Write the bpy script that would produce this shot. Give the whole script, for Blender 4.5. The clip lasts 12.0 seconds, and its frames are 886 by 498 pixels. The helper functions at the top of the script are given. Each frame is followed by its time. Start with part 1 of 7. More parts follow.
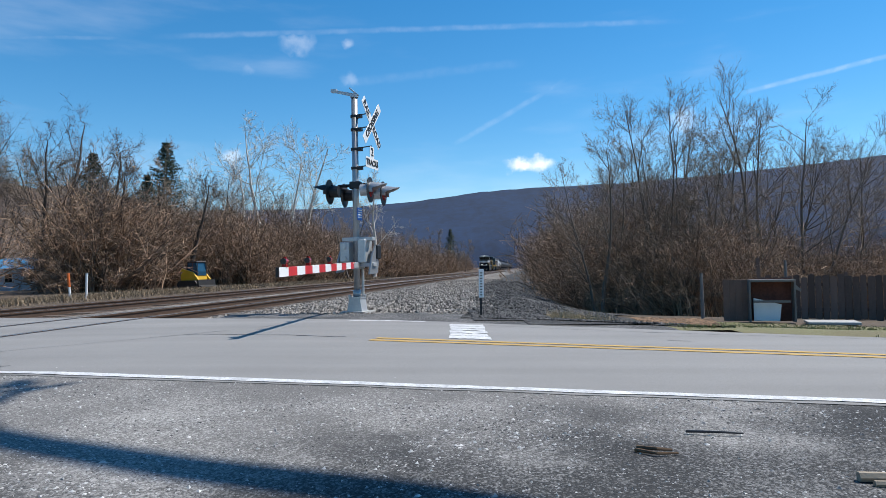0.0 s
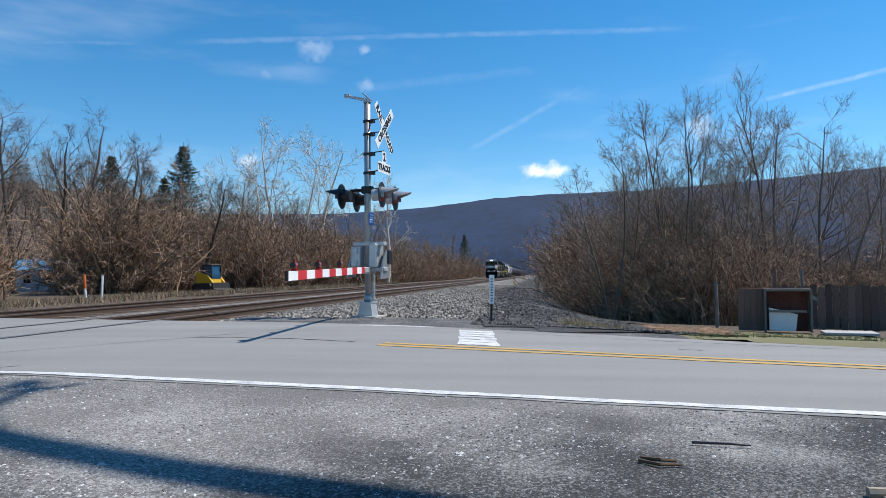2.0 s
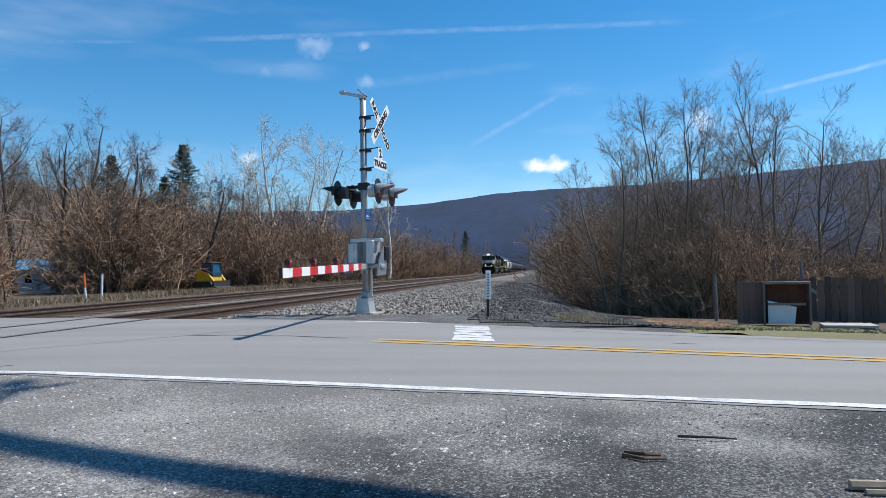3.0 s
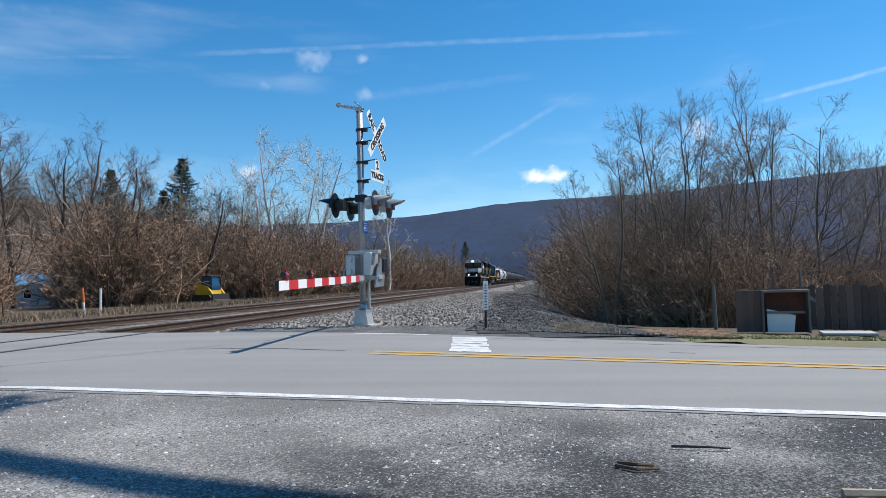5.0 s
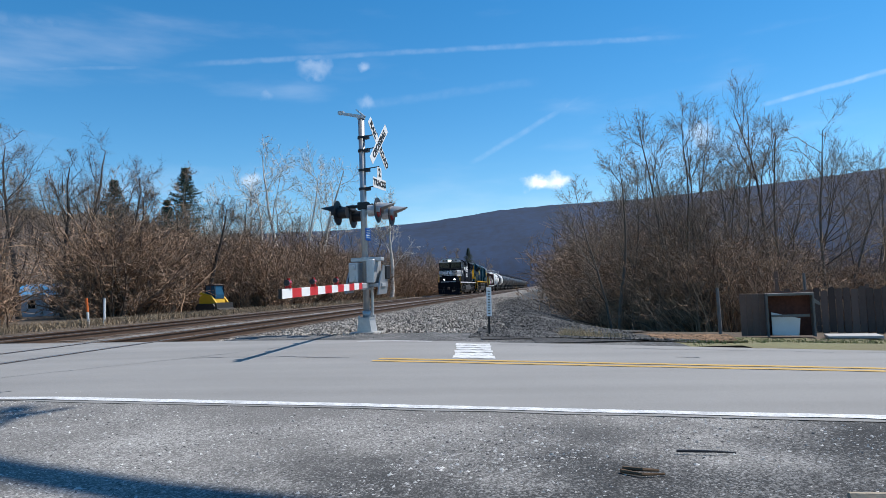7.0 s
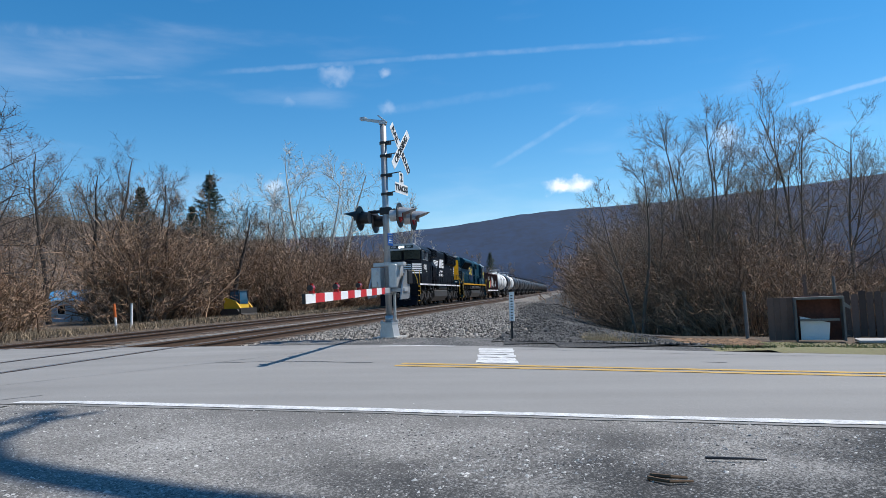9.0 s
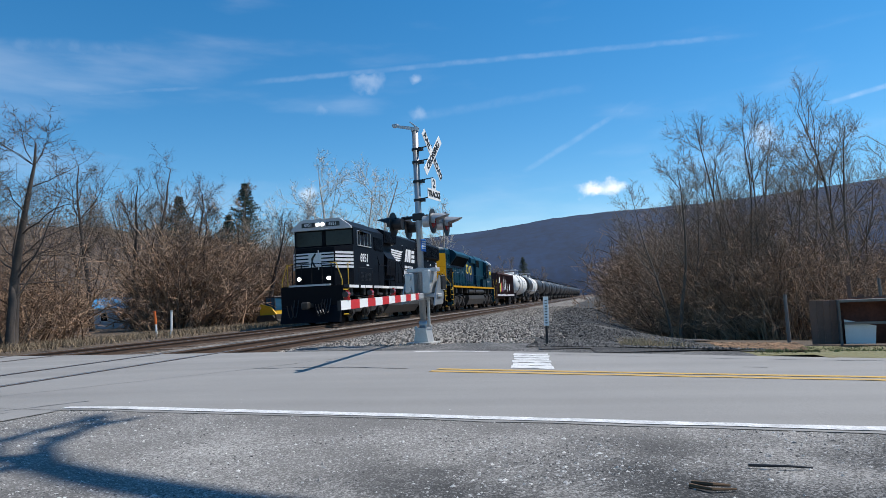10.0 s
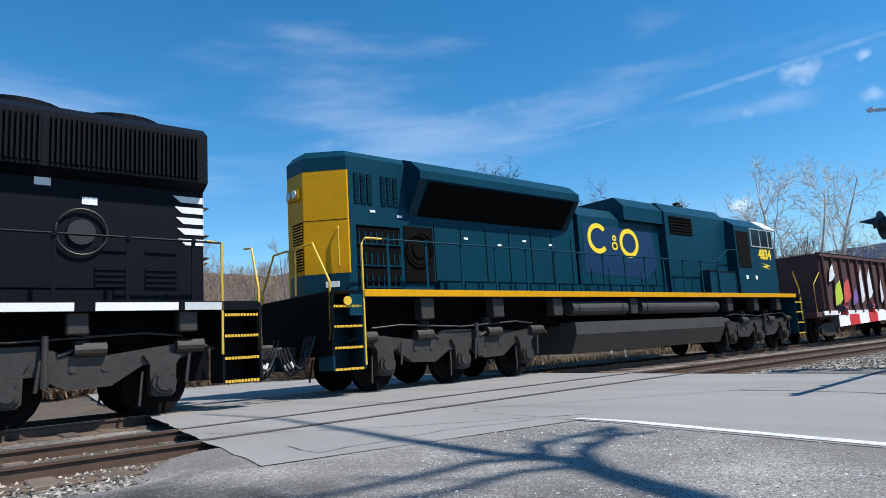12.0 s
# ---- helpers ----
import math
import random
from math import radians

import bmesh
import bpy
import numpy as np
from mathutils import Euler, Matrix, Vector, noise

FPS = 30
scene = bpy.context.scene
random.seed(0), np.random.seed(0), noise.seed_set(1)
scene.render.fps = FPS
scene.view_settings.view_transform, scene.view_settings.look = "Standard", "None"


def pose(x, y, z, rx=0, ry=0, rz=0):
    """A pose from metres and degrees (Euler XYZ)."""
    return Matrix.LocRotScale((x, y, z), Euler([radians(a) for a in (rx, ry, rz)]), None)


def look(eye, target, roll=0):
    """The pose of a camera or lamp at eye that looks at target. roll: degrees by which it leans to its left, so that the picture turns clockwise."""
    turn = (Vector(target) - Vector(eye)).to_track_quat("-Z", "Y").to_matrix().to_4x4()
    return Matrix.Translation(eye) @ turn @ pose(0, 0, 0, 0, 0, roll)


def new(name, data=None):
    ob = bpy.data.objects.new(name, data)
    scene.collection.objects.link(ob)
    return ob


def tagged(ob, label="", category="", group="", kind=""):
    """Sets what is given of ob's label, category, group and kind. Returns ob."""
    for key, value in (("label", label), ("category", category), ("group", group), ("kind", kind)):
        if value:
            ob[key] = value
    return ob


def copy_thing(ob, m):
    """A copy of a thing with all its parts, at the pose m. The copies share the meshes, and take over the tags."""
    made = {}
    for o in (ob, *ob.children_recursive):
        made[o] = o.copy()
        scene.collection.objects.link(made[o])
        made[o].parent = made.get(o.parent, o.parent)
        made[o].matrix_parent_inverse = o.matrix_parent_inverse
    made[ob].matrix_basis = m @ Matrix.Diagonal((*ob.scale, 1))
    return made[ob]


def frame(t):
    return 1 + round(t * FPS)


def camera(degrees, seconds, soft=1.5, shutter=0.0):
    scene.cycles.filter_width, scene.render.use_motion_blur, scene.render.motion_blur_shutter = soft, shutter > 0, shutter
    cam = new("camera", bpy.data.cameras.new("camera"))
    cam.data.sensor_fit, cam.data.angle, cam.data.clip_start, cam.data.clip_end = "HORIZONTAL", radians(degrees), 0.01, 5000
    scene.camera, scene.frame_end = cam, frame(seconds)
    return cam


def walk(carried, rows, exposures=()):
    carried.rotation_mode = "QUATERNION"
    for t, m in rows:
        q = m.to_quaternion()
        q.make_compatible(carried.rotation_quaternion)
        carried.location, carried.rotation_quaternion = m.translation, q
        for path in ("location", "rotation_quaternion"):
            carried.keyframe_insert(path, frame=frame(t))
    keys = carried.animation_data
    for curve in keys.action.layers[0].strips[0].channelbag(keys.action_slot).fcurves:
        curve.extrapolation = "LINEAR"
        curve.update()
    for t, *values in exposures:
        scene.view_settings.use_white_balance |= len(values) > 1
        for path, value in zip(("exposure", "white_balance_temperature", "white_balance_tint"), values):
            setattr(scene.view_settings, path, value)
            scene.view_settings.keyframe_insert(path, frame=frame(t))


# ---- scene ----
cam = camera(67.8, 12.0, soft=0.75)
PATH = [
    (0, (0.0, 0.0, 0.933), (-0.0162, 1.999, 0.9955), -1.10),
    (0.5, (-0.006, 0.003, 0.937), (-0.0373, 2.0024, 0.9938), -1.13),
    (1, (-0.008, -0.003, 0.939), (-0.0534, 1.9956, 1.0066), -1.10),
    (1.5, (0.01, 0.008, 0.925), (-0.0625, 2.0042, 1.0215), -0.57),
    (2, (0.059, 0.034, 0.929), (0.0003, 2.0319, 1.0094), -0.48),
    (2.5, (0.116, 0.043, 0.929), (0.0528, 2.0405, 0.9951), -0.29),
    (3, (0.154, 0.048, 0.926), (0.0906, 2.0458, 0.9943), -0.99),
    (5, (0.201, 0.049, 0.925), (0.1389, 2.0459, 1.0271), -1.50),
    (5.5, (0.203, 0.056, 0.924), (0.1367, 2.0529, 1.018), -1.49),
    (6, (0.207, 0.059, 0.92), (0.1409, 2.0553, 1.0169), -1.64),
    (6.5, (0.207, 0.049, 0.927), (0.1409, 2.0452, 1.0395), -1.97),
    (7, (0.205, 0.047, 0.923), (0.1345, 2.0423, 1.0454), -2.06),
    (9, (0.196, 0.055, 0.924), (0.0604, 2.0457, 1.0628), -2.23),
    (9.5, (0.199, 0.043, 0.928), (0.0289, 2.0301, 1.0724), -2.37),
    (10, (0.181, 0.035, 0.932), (-0.0512, 2.015, 1.0899), -2.65),
    (10.5, (0.129, 0.035, 0.927), (-0.245, 1.9928, 1.0964), -2.41),
    (10.7, (0.115, 0.022, 0.937), (-0.3701, 1.9535, 1.1217), -2.32),
    (11, (0.093, 0.002, 0.953), (-0.4894, 1.9035, 1.1664), -2.18),
    (11.2, (0.03, -0.031, 0.952), (-0.6564, 1.8345, 1.1732), -2.40),
    (11.5, (-0.064, -0.081, 0.95), (-0.9222, 1.7111, 1.1755), -2.72),
    (11.7, (-0.138, -0.138, 0.94), (-1.1778, 1.5522, 1.1889), -3.3),
    (12, (-0.25, -0.223, 0.925), (-1.5981, 1.2255, 1.218), -3.53),
]
walk(cam, [(t, look(eye, target, roll)) for t, eye, target, roll in PATH],
     exposures=[(0.0, 0.4), (7.0, 0.4), (9.0, 0.35), (10.5, 0.31), (11.0, 0.38), (11.5, 0.45), (12.0, 0.58)])

# ---- light ----
SUN_EL, SUN_DIR = radians(56), Vector((0.93, 0.37, 0)).normalized()
SUN = (SUN_DIR * math.cos(SUN_EL) + Vector((0, 0, math.sin(SUN_EL)))).normalized()
sun = new("sun", bpy.data.lights.new("sun", "SUN"))
sun.data.energy, sun.data.angle, sun.data.color = 4.1, radians(0.53), (1.0, 0.95, 0.88)
sun.matrix_world = look((0, 0, 60), Vector((0, 0, 60)) - SUN)


def sky_world():
    w = bpy.data.worlds.new("sky")
    scene.world, w.use_nodes = w, True
    nt = w.node_tree
    nt.nodes.clear()
    N, L = nt.nodes.new, nt.links.new

    def math_node(op, a, b=None, c=None):
        n = N("ShaderNodeMath")
        n.operation = op
        for i, v in enumerate((a, b, c)):
            if v is None:
                continue
            if isinstance(v, (int, float)):
                n.inputs[i].default_value = v
            else:
                L(v, n.inputs[i])
        return n.outputs[0]

    co = N("ShaderNodeTexCoord").outputs["Generated"]

    def dot(v, src=co):
        n = N("ShaderNodeVectorMath")
        n.operation = "DOT_PRODUCT"
        L(src, n.inputs[0])
        n.inputs[1].default_value = v
        return n.outputs["Value"]

    def ramp(x, a, b):
        n = N("ShaderNodeMapRange")
        n.interpolation_type = "SMOOTHSTEP"
        L(x, n.inputs[0])
        n.inputs[1].default_value, n.inputs[2].default_value = a, b
        return n.outputs[0]

    def noise_at(scale, detail, src=co, stretch=(1, 1, 1)):
        m = N("ShaderNodeMapping")
        m.inputs["Scale"].default_value = stretch
        L(src, m.inputs[0])
        n = N("ShaderNodeTexNoise")
        n.inputs["Scale"].default_value, n.inputs["Detail"].default_value = scale, detail
        L(m.outputs[0], n.inputs["Vector"])
        return n.outputs[0]

    def direction(az, el):
        a, e = radians(az), radians(el)
        return Vector((math.sin(a) * math.cos(e), math.cos(a) * math.cos(e), math.sin(e)))

    wob = N("ShaderNodeTexNoise")
    wob.inputs["Scale"].default_value, wob.inputs["Detail"].default_value = 26, 5
    L(co, wob.inputs["Vector"])
    fine = noise_at(60, 5)
    masks = []
    # contrails: great arcs between two directions, with a width and an opacity
    for a, b, width, opacity in CONTRAILS:
        p, q = direction(*a), direction(*b)
        n = p.cross(q).normalized()
        mid = (p + q).normalized()
        along = n.cross(mid).normalized()
        half = math.acos(max(-1, min(1, p.dot(q)))) / 2
        across = math_node("ABSOLUTE", math_node("ADD", dot(n), math_node("MULTIPLY", math_node("SUBTRACT", wob.outputs[0], 0.5), width * 0.9)))
        m = math_node("SUBTRACT", 1.0, ramp(across, width * 0.15, width))
        ends = math_node("SUBTRACT", 1.0, ramp(math_node("ABSOLUTE", dot(along)), math.sin(half) * 0.75, math.sin(half) * 1.05))
        front = math_node("GREATER_THAN", dot(mid), 0.3)
        streak = math_node("ADD", 0.45, math_node("MULTIPLY", ramp(fine, 0.35, 0.7), 0.55))
        masks.append(math_node("MULTIPLY", math_node("MULTIPLY", m, ends), math_node("MULTIPLY", math_node("MULTIPLY", front, streak), opacity)))
    # small fair-weather clouds
    for az, el, rx, rz, opacity in CLOUDS:
        c = direction(az, el)
        right = c.cross(Vector((0, 0, 1))).normalized()
        up = right.cross(c)
        u = math_node("ADD", math_node("DIVIDE", dot(right), rx), math_node("MULTIPLY", math_node("SUBTRACT", wob.outputs[0], 0.5), 2.2))
        v = math_node("ADD", math_node("DIVIDE", dot(up), rz), math_node("MULTIPLY", math_node("SUBTRACT", fine, 0.5), 2.2))
        d = math_node("SQRT", math_node("ADD", math_node("MULTIPLY", u, u), math_node("MULTIPLY", v, v)))
        m = math_node("SUBTRACT", 1.0, ramp(d, 0.0, 1.15))
        masks.append(math_node("MULTIPLY", math_node("MULTIPLY", m, math_node("GREATER_THAN", dot(c), 0.3)), opacity))
    # thin cirrus veils, low and stretched
    veil = math_node("MULTIPLY", ramp(noise_at(3.2, 7, co, (1.0, 0.7, 4.5)), 0.5, 0.8), 0.16)
    masks.append(veil)
    total = masks[0]
    for m in masks[1:]:
        total = math_node("MAXIMUM", total, m)
    sky = N("ShaderNodeTexSky")
    sky.sky_type, sky.sun_disc = "NISHITA", False
    sky.sun_elevation, sky.sun_rotation = SUN_EL, math.atan2(SUN_DIR.x, SUN_DIR.y)
    sky.air_density, sky.dust_density, sky.ozone_density, sky.altitude = 1.0, 0.0, 4.0, 200
    mix = N("ShaderNodeMix")
    mix.data_type = "RGBA"
    L(total, mix.inputs[0])
    hue = N("ShaderNodeHueSaturation")
    hue.inputs["Saturation"].default_value = 1.32
    hue.inputs["Hue"].default_value = 0.494
    L(sky.outputs[0], hue.inputs["Color"])
    L(hue.outputs[0], mix.inputs["A"])
    mix.inputs["B"].default_value = CLOUD_WHITE
    bg = N("ShaderNodeBackground")
    bg.inputs["Strength"].default_value = SKY_STRENGTH
    L(mix.outputs["Result"], bg.inputs["Color"])
    L(bg.outputs[0], N("ShaderNodeOutputWorld").inputs[0])


SKY_STRENGTH = 0.11
CLOUD_WHITE = (8.6, 8.8, 9.2, 1)
# azimuth to the right of +y and elevation, in degrees
CONTRAILS = [((-24, 18.5), (20, 19.3), 0.0055, 0.09), ((-38, 16.4), (-26, 18.2), 0.004, 0.06), ((0.6, 10.7), (10.5, 15.7), 0.006, 0.08), ((24, 13.3), (40, 15.0), 0.0045, 0.2),
             ((-10, 15.7), (7, 17.3), 0.009, 0.04), ((-56, 17), (-30, 20.5), 0.016, 0.07)]
CLOUDS = [(-12.7, 18.9, 0.024, 0.018, 0.2), (-8.4, 19.1, 0.012, 0.008, 0.25), (7.3, 8.9, 0.04, 0.0135, 1.0), (-16.8, 16.7, 0.014, 0.009, 0.12),
          (-8.2, 16.2, 0.018, 0.01, 0.18), (-18.2, 9.6, 0.018, 0.014, 0.45), (19.9, 11.8, 0.03, 0.022, 0.35)]
sky_world()

# ---- materials ----
def material(name, color, rough=0.7, metal=0.0, var=0.25, scale=3.0, fine=40.0, bump=0.15, tint=None, per_object=0.0, per_island=0.0, depth=0.01, spec=0.5, stretch=None):
    """A grained surface: two scales of noise vary the colour towards tint (or darker), with fine relief."""
    m = bpy.data.materials.new(name)
    m.use_nodes = True
    nt = m.node_tree
    N, L = nt.nodes.new, nt.links.new
    bsdf = nt.nodes["Principled BSDF"]
    co = N("ShaderNodeTexCoord").outputs["Object"]

    def tex(s, detail):
        n = N("ShaderNodeTexNoise")
        n.inputs["Scale"].default_value, n.inputs["Detail"].default_value, n.inputs["Roughness"].default_value = s, detail, 0.62
        L(co, n.inputs["Vector"])
        return n.outputs[0]

    big, small = tex(scale, 4), tex(fine, 3)
    if stretch:
        mp = N("ShaderNodeMapping")
        mp.inputs["Rotation"].default_value, mp.inputs["Scale"].default_value = (0, 0, radians(16)), stretch
        L(co, mp.inputs[0])
        long = N("ShaderNodeTexNoise")
        long.inputs["Scale"].default_value, long.inputs["Detail"].default_value = 1.0, 5
        L(mp.outputs[0], long.inputs["Vector"])
        both = N("ShaderNodeMath")
        both.operation = "MULTIPLY_ADD"
        L(long.outputs[0], both.inputs[0])
        both.inputs[1].default_value = 0.6
        part_of = N("ShaderNodeMath")
        part_of.operation = "MULTIPLY"
        part_of.inputs[1].default_value = 0.4
        L(big, part_of.inputs[0])
        L(part_of.outputs[0], both.inputs[2])
        big = both.outputs[0]
    add = N("ShaderNodeMath")
    add.operation = "MULTIPLY_ADD"
    L(small, add.inputs[0])
    add.inputs[1].default_value = 0.5
    half = N("ShaderNodeMath")
    half.operation = "MULTIPLY"
    half.inputs[1].default_value = 0.5
    L(big, half.inputs[0])
    L(half.outputs[0], add.inputs[2])
    src = add.outputs[0]
    if per_object or per_island:
        r = N("ShaderNodeObjectInfo").outputs["Random"] if per_object else N("ShaderNodeNewGeometry").outputs["Random Per Island"]
        k = N("ShaderNodeMath")
        k.operation = "MULTIPLY_ADD"
        sub = N("ShaderNodeMath")
        sub.operation = "SUBTRACT"
        L(r, sub.inputs[0])
        sub.inputs[1].default_value = 0.5
        L(sub.outputs[0], k.inputs[0])
        k.inputs[1].default_value = per_object or per_island
        L(src, k.inputs[2])
        src = k.outputs[0]
    rng = N("ShaderNodeMapRange")
    L(src, rng.inputs[0])
    rng.inputs[1].default_value, rng.inputs[2].default_value = 0.3, 0.7
    mix = N("ShaderNodeMix")
    mix.data_type = "RGBA"
    L(rng.outputs[0], mix.inputs[0])
    dark = tint or tuple(c * (1 - var) for c in color)
    light = tuple(min(1, c * (1 + var * 0.6)) for c in color)
    mix.inputs["A"].default_value, mix.inputs["B"].default_value = (*dark, 1), (*light, 1)
    L(mix.outputs["Result"], bsdf.inputs["Base Color"])
    rr = N("ShaderNodeMapRange")
    L(small, rr.inputs[0])
    rr.inputs[3].default_value, rr.inputs[4].default_value = max(0.02, rough - 0.12), min(1, rough + 0.12)
    L(rr.outputs[0], bsdf.inputs["Roughness"])
    bsdf.inputs["Metallic"].default_value = metal
    bsdf.inputs["Specular IOR Level"].default_value = spec
    if bump:
        b = N("ShaderNodeBump")
        b.inputs["Strength"].default_value, b.inputs["Distance"].default_value = bump, depth
        L(small, b.inputs["Height"])
        L(b.outputs[0], bsdf.inputs["Normal"])
    return m


def crushed(name, dark, light, cell, rough=0.92, bump=0.8, other=None):
    """Crushed stone: cells of random tone with relief. other: tones of a second kind, away from the road's edge."""
    m = bpy.data.materials.new(name)
    m.use_nodes = True
    nt = m.node_tree
    N, L = nt.nodes.new, nt.links.new
    bsdf = nt.nodes["Principled BSDF"]
    co = N("ShaderNodeTexCoord").outputs["Object"]
    tones = []
    heights = []
    for s in (cell, cell * 2.3):
        v = N("ShaderNodeTexVoronoi")
        v.inputs["Scale"].default_value = s
        L(co, v.inputs["Vector"])
        g = N("ShaderNodeRGBToBW")
        L(v.outputs["Color"], g.inputs[0])
        tones.append(g.outputs[0])
        heights.append(v.outputs["Distance"])
    n1 = N("ShaderNodeTexNoise")
    n1.inputs["Scale"].default_value, n1.inputs["Detail"].default_value = 0.9, 6
    L(co, n1.inputs["Vector"])

    def calc(op, x, y, z=None):
        n = N("ShaderNodeMath")
        n.operation = op
        for i, v in enumerate((x, y, z)):
            if v is None:
                continue
            if isinstance(v, (int, float)):
                n.inputs[i].default_value = v
            else:
                L(v, n.inputs[i])
        return n.outputs[0]

    tone = calc("ADD", calc("MULTIPLY", tones[0], 0.45), calc("MULTIPLY", tones[1], 0.35))
    tone = calc("ADD", tone, calc("MULTIPLY", calc("SUBTRACT", n1.outputs[0], 0.5), 0.9))
    tone = calc("SUBTRACT", tone, calc("MULTIPLY", heights[0], cell * 0.004))

    def pair(a, b):
        r = N("ShaderNodeMapRange")
        L(tone, r.inputs[0])
        r.inputs[1].default_value, r.inputs[2].default_value = 0.2, 0.62
        mix = N("ShaderNodeMix")
        mix.data_type = "RGBA"
        L(r.outputs[0], mix.inputs[0])
        mix.inputs["A"].default_value, mix.inputs["B"].default_value = (*a, 1), (*b, 1)
        return mix.outputs["Result"]

    colour = pair(dark, light)
    if other:
        d = N("ShaderNodeVectorMath")
        d.operation = "DOT_PRODUCT"
        L(co, d.inputs[0])
        d.inputs[1].default_value = (-0.34, 0.94, 0)
        edge = calc("ADD", d.outputs["Value"], calc("MULTIPLY", calc("SUBTRACT", n1.outputs[0], 0.5), 3.2))
        f = N("ShaderNodeMapRange")
        f.interpolation_type = "SMOOTHSTEP"
        L(edge, f.inputs[0])
        f.inputs[1].default_value, f.inputs[2].default_value = 2.5, 4.0
        mix = N("ShaderNodeMix")
        mix.data_type = "RGBA"
        L(f.outputs[0], mix.inputs[0])
        L(pair(*other), mix.inputs["A"])
        L(colour, mix.inputs["B"])
        colour = mix.outputs["Result"]
    L(colour, bsdf.inputs["Base Color"])
    bsdf.inputs["Roughness"].default_value = rough
    bsdf.inputs["Specular IOR Level"].default_value = 0.3
    b = N("ShaderNodeBump")
    b.inputs["Strength"].default_value, b.inputs["Distance"].default_value = bump, 0.4 / cell
    L(calc("ADD", tones[0], calc("MULTIPLY", heights[0], -1.0)), b.inputs["Height"])
    L(b.outputs[0], bsdf.inputs["Normal"])
    return m


def glow(name, color, strength):
    m = bpy.data.materials.new(name)
    m.use_nodes = True
    bsdf = m.node_tree.nodes["Principled BSDF"]
    bsdf.inputs["Base Color"].default_value = (0.8, 0.8, 0.8, 1)
    bsdf.inputs["Emission Color"].default_value, bsdf.inputs["Emission Strength"].default_value = (*color, 1), strength
    return m


M = {}
M["asphalt"] = material("worn grey asphalt", (0.258, 0.25, 0.238), 0.85, var=0.4, scale=0.35, fine=90, bump=0.35, depth=0.006, stretch=(0.1, 1.5, 1))
M["tar"] = material("tar crack seal", (0.03, 0.03, 0.032), 0.55, var=0.3, scale=3, fine=50)
M["white_line"] = material("worn white road paint", (0.74, 0.74, 0.73), 0.7, var=0.3, scale=7, fine=45, tint=(0.26, 0.26, 0.26))
M["yellow_line"] = material("worn yellow road paint", (0.6, 0.36, 0.06), 0.7, var=0.3, scale=5, fine=45, tint=(0.3, 0.2, 0.07))
M["gravel"] = crushed("packed grey gravel", (0.15, 0.143, 0.135), (0.42, 0.405, 0.38), 70, other=((0.035, 0.035, 0.035), (0.25, 0.246, 0.24)))
M["dark_gravel"] = crushed("dark crushed gravel", (0.05, 0.05, 0.05), (0.26, 0.25, 0.24), 45)
M["cinder"] = crushed("dark cinder gravel", (0.022, 0.022, 0.023), (0.13, 0.125, 0.12), 30)
M["stones"] = material("loose grey stones", (0.36, 0.352, 0.34), 0.9, var=0.7, scale=3, fine=30, per_island=1.0, tint=(0.07, 0.07, 0.071))
M["pale_stone"] = material("pale limestone chips", (0.5, 0.49, 0.47), 0.9, var=0.4, scale=3, fine=30, per_island=0.9, tint=(0.22, 0.215, 0.21))
M["ballast"] = crushed("grey limestone ballast", (0.07, 0.062, 0.055), (0.34, 0.31, 0.275), 19)
M["ballast_stone"] = material("loose ballast stone", (0.29, 0.262, 0.228), 0.9, var=0.6, scale=2, fine=20, per_island=0.9, tint=(0.085, 0.075, 0.066))
M["cinder_stone"] = material("dark cinder stone", (0.11, 0.105, 0.1), 0.9, var=0.6, scale=2, fine=20, per_island=0.9, tint=(0.03, 0.03, 0.03))
M["rusty_ballast"] = material("rust-stained ballast", (0.15, 0.105, 0.075), 0.95, var=0.5, scale=1.5, fine=26, bump=1.0, depth=0.03)
M["rail_side"] = material("rusty rail steel", (0.10, 0.062, 0.042), 0.7, 0.3, var=0.4, scale=2, fine=30)
M["rail_head"] = material("polished rail head", (0.42, 0.41, 0.40), 0.32, 0.9, var=0.2, scale=2, fine=60, bump=0.05)
M["tie"] = material("weathered wooden tie", (0.12, 0.09, 0.07), 0.9, var=0.5, scale=2, fine=30, per_object=0.4, bump=0.5)
M["soil"] = material("brown leaf litter and dead grass", (0.1, 0.073, 0.049), 0.95, var=0.5, scale=0.25, fine=9, bump=0.8, depth=0.08)
M["grass"] = material("thin spring grass", (0.15, 0.155, 0.062), 0.95, var=0.5, scale=0.8, fine=40, bump=0.8, depth=0.03, tint=(0.16, 0.12, 0.075))
M["blade"] = material("spring grass blades", (0.17, 0.2, 0.07), 0.8, var=0.4, scale=0.8, fine=12, bump=0, per_island=0.7, tint=(0.14, 0.13, 0.06))
M["straw"] = material("dry straw-coloured grass", (0.42, 0.31, 0.17), 0.85, var=0.4, scale=1, fine=10, bump=0, per_island=0.6)
M["dead_grass"] = material("dead brown grass", (0.27, 0.2, 0.125), 0.9, var=0.5, scale=0.3, fine=10, bump=0, per_island=0.8, tint=(0.13, 0.095, 0.06))
M["leaf"] = material("dead oak leaves", (0.2, 0.115, 0.06), 0.85, var=0.5, scale=1, fine=10, bump=0, per_island=0.9)
M["bark"] = material("grey-brown bark", (0.15, 0.12, 0.096), 0.92, var=0.4, scale=1.5, fine=18, bump=0.6, depth=0.02)
M["twig"] = material("bare brown twigs", (0.3, 0.225, 0.165), 0.9, var=0.4, scale=0.6, fine=9, bump=0)
